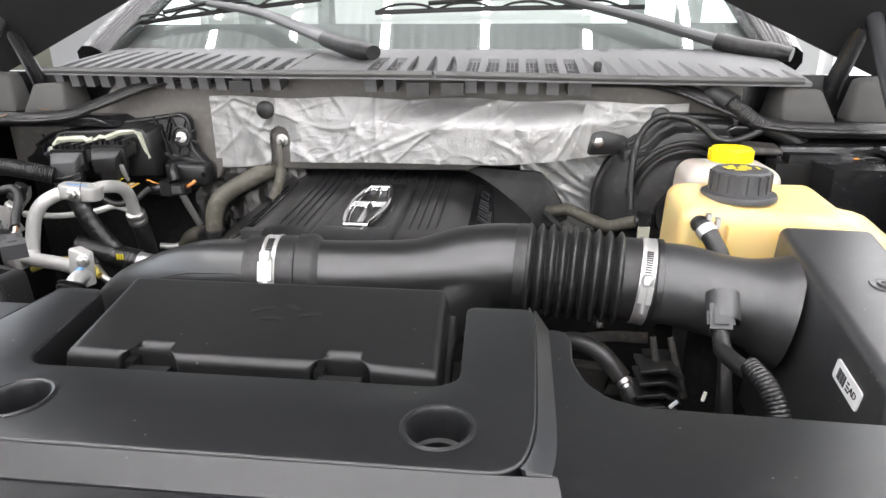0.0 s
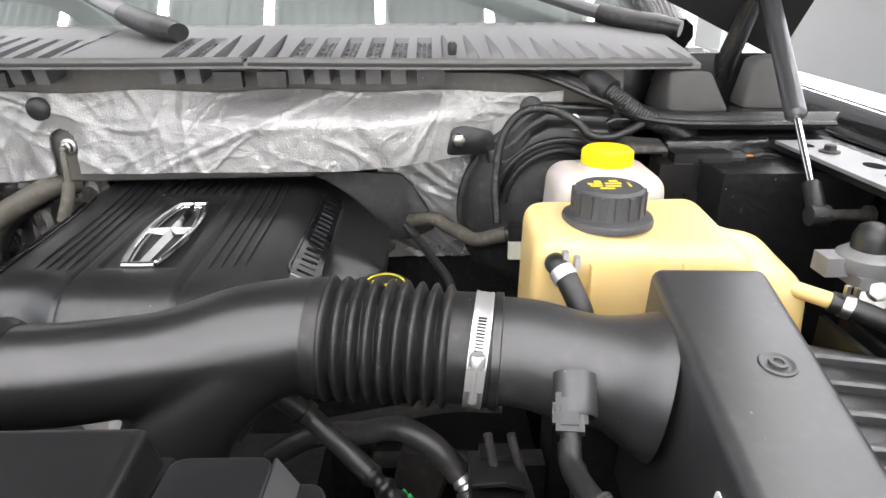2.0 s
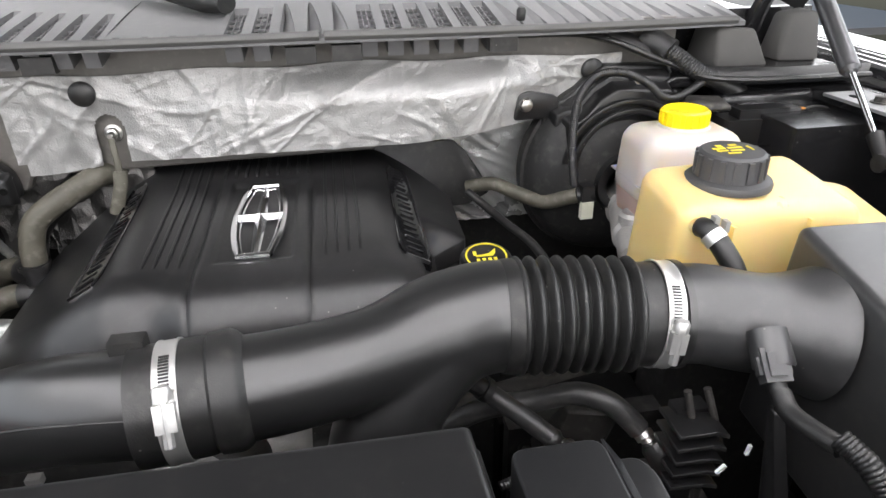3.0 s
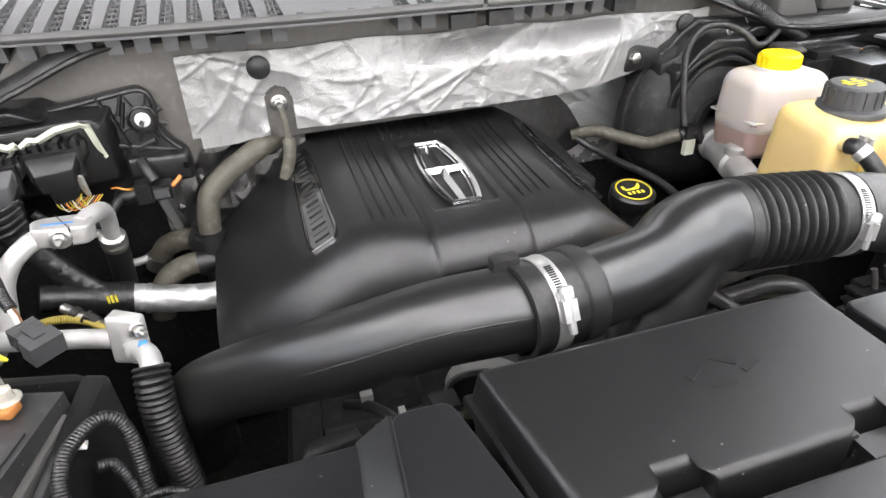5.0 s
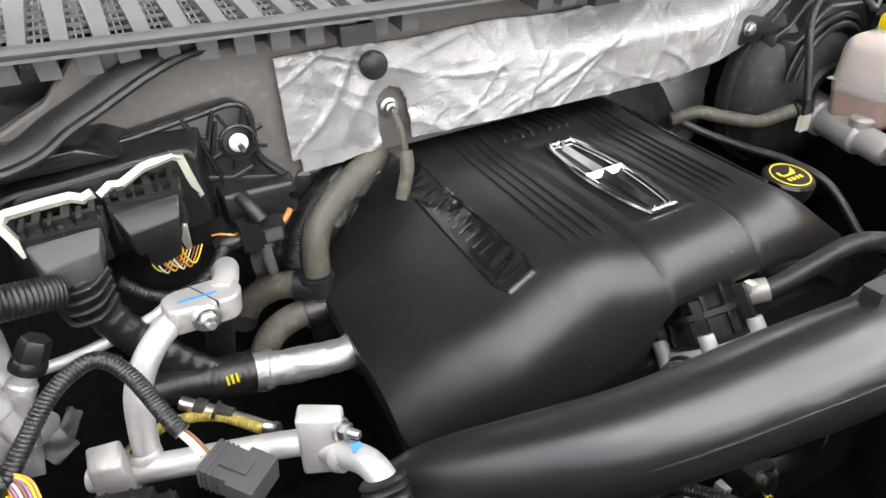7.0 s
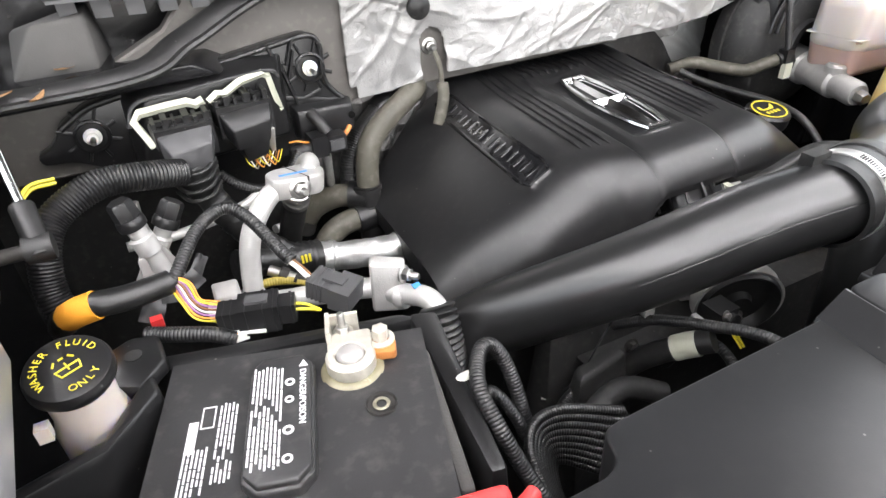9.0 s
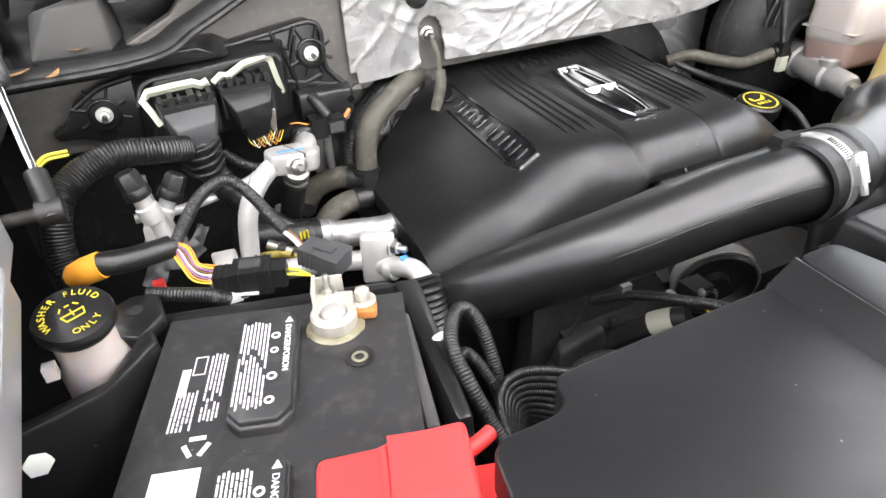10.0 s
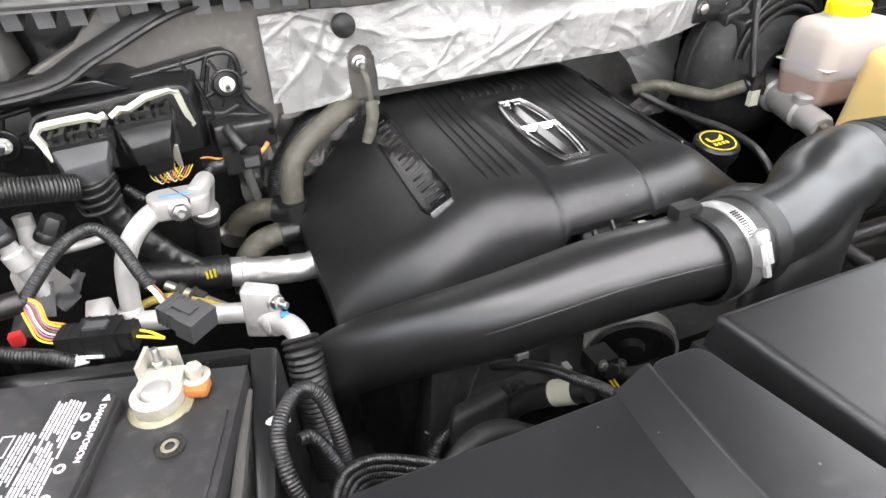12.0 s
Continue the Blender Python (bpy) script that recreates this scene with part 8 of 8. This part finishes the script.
part("bracket", hull8([(0.47, 0.955, 1.118), (0.53, 0.955, 1.118), (0.53, 0.985, 1.118), (0.47, 0.985, 1.118)], [(0.475, 0.957, 1.130), (0.525, 0.957, 1.126), (0.525, 0.985, 1.132), (0.475, 0.985, 1.136)], 0.003, 1), GREASE, valve, "bare metal bracket")
solo("solenoid_wire", pipe([(0.628, 0.952, 1.114), (0.645, 0.95, 1.118), (0.665, 0.945, 1.112), (0.67, 0.94, 1.09)], 0.0018, 6), RUBBER, "thin black wire from the solenoid", "wire")
solo("inner_panel", hull8([(0.50, 1.00, 0.80), (0.74, 0.98, 0.80), (0.74, 1.02, 0.80), (0.50, 1.05, 0.80)], [(0.54, 1.00, 1.125), (0.735, 0.985, 1.130), (0.735, 1.02, 1.138), (0.54, 1.05, 1.138)], 0.006, 2), BODY, "black painted panel at the rear of the fender well", "body panel", kind="structure")
west_rail = thing("fender_rail_plate", (-0.77, 0.5, 1.125), "bright bare metal plate on the fender rail beside the battery", "rail plate")
part("plate", prism(rounded([(-0.850, 0.20), (-0.711, 0.20), (-0.7455, 0.640), (-0.750, 0.650), (-0.850, 0.650)], 0.004), 1.110, 1.134, 0.0075, 4), RAIL, west_rail)
part("end_plate", prism(rounded([(-0.850, 0.652), (-0.752, 0.652), (-0.755, 0.715), (-0.763, 0.730), (-0.850, 0.738)], 0.005), 1.112, 1.138, 0.006, 4), RAIL, west_rail)
solo("suspension_tower", box(0.56, 0.735, 0.87, 1.02, 0.70, 1.116, 0.045, 6), BODY, "rounded black painted suspension tower in the fender well", "body panel", kind="structure")
rail = thing("fender_rail_plate", (0.70, 0.86, 1.128), "dusty steel plate with oval holes on the fender rail", "rail plate")
part("plate", box(0.660, 0.722, 0.62, 0.96, 1.129, 1.133, 0.001), DUSTY_STEEL, rail)
for x, y, a, b in ((0.683, 0.930, 0.006, 0.010), (0.700, 0.835, 0.010, 0.014), (0.690, 0.790, 0.007, 0.012), (0.695, 0.72, 0.018, 0.022)):
    m = Matrix.Translation((x, y, 1.1325)) @ Matrix.Diagonal((a, b, 1, 1))
    g = lathe([(0, 0), (1, 0), (1, 0.001), (0, 0.001)], (0, 0, 0), (0, 0, 1), 24)
    g.transform(m)
    # flat black disc in place of the shade in an oval hole
    part("hole", g, SHADE_BLACK, rail)
part("bolt", hexbolt((0.689, 0.897, 1.133), (0, 0, 1), 0.007, 1.6, 0.8), GREASE, rail)
reg = thing("bracket_valve", (0.63, 0.72, 1.05), "cast metal valve with a black rounded cap", "valve")
part("body", join(lathe([(0, 0), (0.022, 0), (0.026, 0.008), (0.026, 0.016), (0.018, 0.022), (0, 0.022)], (0.632, 0.722, 1.065), (0, 0, 1), 24), box(0.615, 0.75, 0.700, 0.735, 1.055, 1.067, 0.003), box(0.592, 0.617, 0.715, 0.738, 1.062, 1.080, 0.003)), DUSTY_STEEL, reg)
part("cap", lathe([(0.016, 0.02), (0.016, 0.034), (0.013, 0.042), (0.006, 0.046), (0, 0.046)], (0.632, 0.722, 1.065), (0, 0, 1), 20), RUBBER, reg)
solo("rail_bolt", hexbolt((0.634, 0.703, 1.052), (-0.3, -0.8, 0.5), 0.009, 1.7, 0.8), STEEL, "zinc bolt on the fender bracket", "bolt")
fins = thing("finned_bracket", (0.67, 0.66, 0.955), "black finned plastic bracket by the fender", "bracket")
part("base", box(0.60, 0.745, 0.60, 0.72, 0.955, 0.965, 0.002), PLASTIC, fins)
for k in range(6):
    part("fin", box(0.60 + 0.02 * k, 0.606 + 0.02 * k, 0.60, 0.72, 0.964, 1.02, 0.001), PLASTIC, fins)
bh = thing("vacuum_line", (0.28, 1.02, 0.97), "brown rubber vacuum hose with a check valve", "hose")
part("hose", pipe([(0.200, 1.09, 0.985), (0.235, 1.072, 0.995), (0.262, 1.045, 0.990), (0.295, 1.010, 0.986), (0.320, 0.990, 0.998), (0.335, 0.982, 1.004)], 0.0105, 14), OLD_RUBBER, bh)
part("check_valve", join(lathe([(0, -0.012), (0.012, -0.012), (0.012, 0.012), (0, 0.012)], (0.345, 0.978, 1.006), (1, -0.3, 0.2), 18), box(0.335, 0.352, 0.965, 0.982, 1.000, 1.022, 0.003)), PLASTIC, bh)
part("tag", box(0.335, 0.352, 0.963, 0.972, 0.975, 1.000, 0.002), CREAM, bh, "cream plastic clip")
solo("dipstick_line", pipe([(0.195, 1.06, 0.99), (0.215, 1.03, 0.978), (0.235, 0.98, 0.970), (0.255, 0.92, 0.965), (0.262, 0.86, 0.95), (0.262, 0.80, 0.90)], 0.006, 10), RUBBER, "thin black line running behind the oil cap", "hose")

# ---- deep under the bellows ----
gear = thing("gearbox", (0.26, 0.85, 0.45), "grimy gearbox side below the bellows, case coloured black as shade", "gearbox")
# case colour carries the deep shade under the bellows
part("case", box(0.165, 0.345, 0.735, 1.03, 0.45, 0.840, 0.03, 3), SHADE_BLACK, gear)
part("flange", box(0.17, 0.35, 0.715, 0.740, 0.47, 0.85, 0.008, 2), DARK, gear)
for x, z in ((0.19, 0.835), (0.26, 0.84), (0.33, 0.835)):
    part("bolt", hexbolt((x, 0.714, z - 0.015), (0, -1, 0.2), 0.006, 1.5, 0.9), GREASE, gear)
zig = thing("finned_cooler", (0.285, 0.56, 0.86), "small black finned bracket under the duct", "bracket")
for k in range(5):
    z = 0.985 - 0.014 * k
    part("fin", hull8([(0.262, 0.553, z - 0.010), (0.286, 0.545, z), (0.303, 0.550, z - 0.012), (0.303, 0.590, z - 0.012), (0.262, 0.590, z - 0.010)], [(0.262, 0.553, z - 0.006), (0.286, 0.545, z + 0.004), (0.303, 0.550, z - 0.008), (0.303, 0.590, z - 0.008), (0.262, 0.590, z - 0.006)], 0.0008, 1), PLASTIC, zig)
part("post", box(0.270, 0.298, 0.575, 0.59, 0.86, 0.985, 0.003), PLASTIC, zig)
for x, y, z, tilt in ((0.293, 0.540, 0.953, 40), (0.324, 0.552, 0.956, 10)):
    solo("white_clip", box(-0.0013, 0.0013, -0.0013, 0.0013, -0.005, 0.005, 0.0006, 1, Matrix.Translation((x, y, z)) @ Matrix.Rotation(radians(tilt), 4, "Y")), WHITE, "small white clip deep in the bay", "clip", "clips")
solo("rubber_boot", lathe([(0, -0.012), (0.010, -0.012), (0.013, -0.006), (0.013, 0.008), (0.009, 0.014), (0, 0.014)], (0.267, 0.584, 0.931), (0.4, -0.5, -0.7), 18), RUBBER, "black rubber boot at the end of a hose", "boot")
solo("black_bracket", hull8([(0.335, 0.50, 0.86), (0.352, 0.50, 0.86), (0.352, 0.53, 0.86), (0.335, 0.53, 0.86)], [(0.331, 0.545, 1.000), (0.342, 0.545, 1.000), (0.342, 0.555, 1.000), (0.331, 0.555, 1.000)], 0.003, 2), PLASTIC, "black plastic stay under the duct", "bracket")
solo("red_wire", pipe([(0.228, 0.590, 0.916), (0.238, 0.584, 0.920), (0.250, 0.580, 0.916)], 0.0022, 6), WIRES["red"], "red insulated wire beside a rubber boot", "wire", "wires")
# ---- dry leaves on the ledge ----
for k, (x, y, z, a) in enumerate(((-0.726, 0.972, 1.156, 70), (-0.762, 0.990, 1.158, 15), (-0.70, 1.06, 1.158, 40))):
    lf = sheet(bmesh.new(), lambda u, v: (u * 0.016, (v - 0.5) * 0.008 * max(0.05, math.cos(u * 1.5)) , 0.003 * u * u + 0.002 * abs(v - 0.5)), [i / 6 - 1 for i in range(13)], [0, 0.5, 1], None, (0, 0, -0.0003))
    lf.transform(Matrix.Translation((x, y, z)) @ Matrix.Rotation(radians(a), 4, "Z"))
    solo("dry_leaf", lf, LEAF, "curled dry brown leaf on the ledge", "leaf", "dry leaves")

side = thing("fender_bracket", (-0.795, 0.74, 1.0), "zinc bracket with a nut on the inner fender", "bracket")
part("strap", hull8([(-0.835, 0.735, 1.030), (-0.785, 0.735, 1.030), (-0.785, 0.741, 1.030), (-0.835, 0.741, 1.030)], [(-0.835, 0.735, 1.052), (-0.780, 0.733, 1.046), (-0.780, 0.739, 1.046), (-0.835, 0.741, 1.052)], 0.001, 1), GREASE, side)
part("nut", hexbolt((-0.795, 0.734, 1.040), (0.3, -0.9, 0.2), 0.0075, 1.6, 1.0, 0.018), STEEL, side)

# ---- low in front of the engine ----
solo("lower_hose", pipe([(-0.262, 0.664, 0.815), (-0.256, 0.662, 0.842), (-0.242, 0.648, 0.866), (-0.222, 0.622, 0.893), (-0.205, 0.600, 0.910)], 0.0125, 14), RUBBER, "short black hose end low before the engine", "hose")
solo("cream_tape", pipe([(-0.226, 0.627, 0.888), (-0.219, 0.618, 0.896), (-0.213, 0.610, 0.902)], 0.0136, 14), CREAM, "cream paper tape round a hose end", "tape")
val = thing("control_valve", (-0.175, 0.575, 0.90), "small black control valve with pale screws", "valve")
part("body", join(box(-0.198, -0.172, 0.604, 0.628, 0.915, 0.936, 0.004), lathe([(0, 0), (0.008, 0), (0.008, 0.010), (0, 0.012)], (-0.184, 0.606, 0.925), (0, -1, 0.2), 16)), PLASTIC, val)
part("screw", hexbolt((-0.190, 0.604, 0.932), (0.1, -1, 0.3), 0.004, 1.5, 0.8), STEEL, val)
part("screw", hexbolt((-0.176, 0.603, 0.922), (0.1, -1, 0.3), 0.004, 1.5, 0.8), STEEL, val)
for k in (0, 1):
    solo("wire", pipe([(-0.182 + 0.004 * k, 0.606, 0.915), (-0.178 + 0.004 * k, 0.598, 0.905), (-0.170 + 0.004 * k, 0.592, 0.890)], 0.0013, 6), WIRES["yellow"], "yellow wire below the control valve", "wire", "wires")
solo("lower_pipe", pipe([(-0.36, 0.60, 0.84), (-0.33, 0.62, 0.86), (-0.29, 0.625, 0.865), (-0.25, 0.61, 0.85)], 0.012, 14), DARK, "dark steel pipe low before the engine", "pipe")
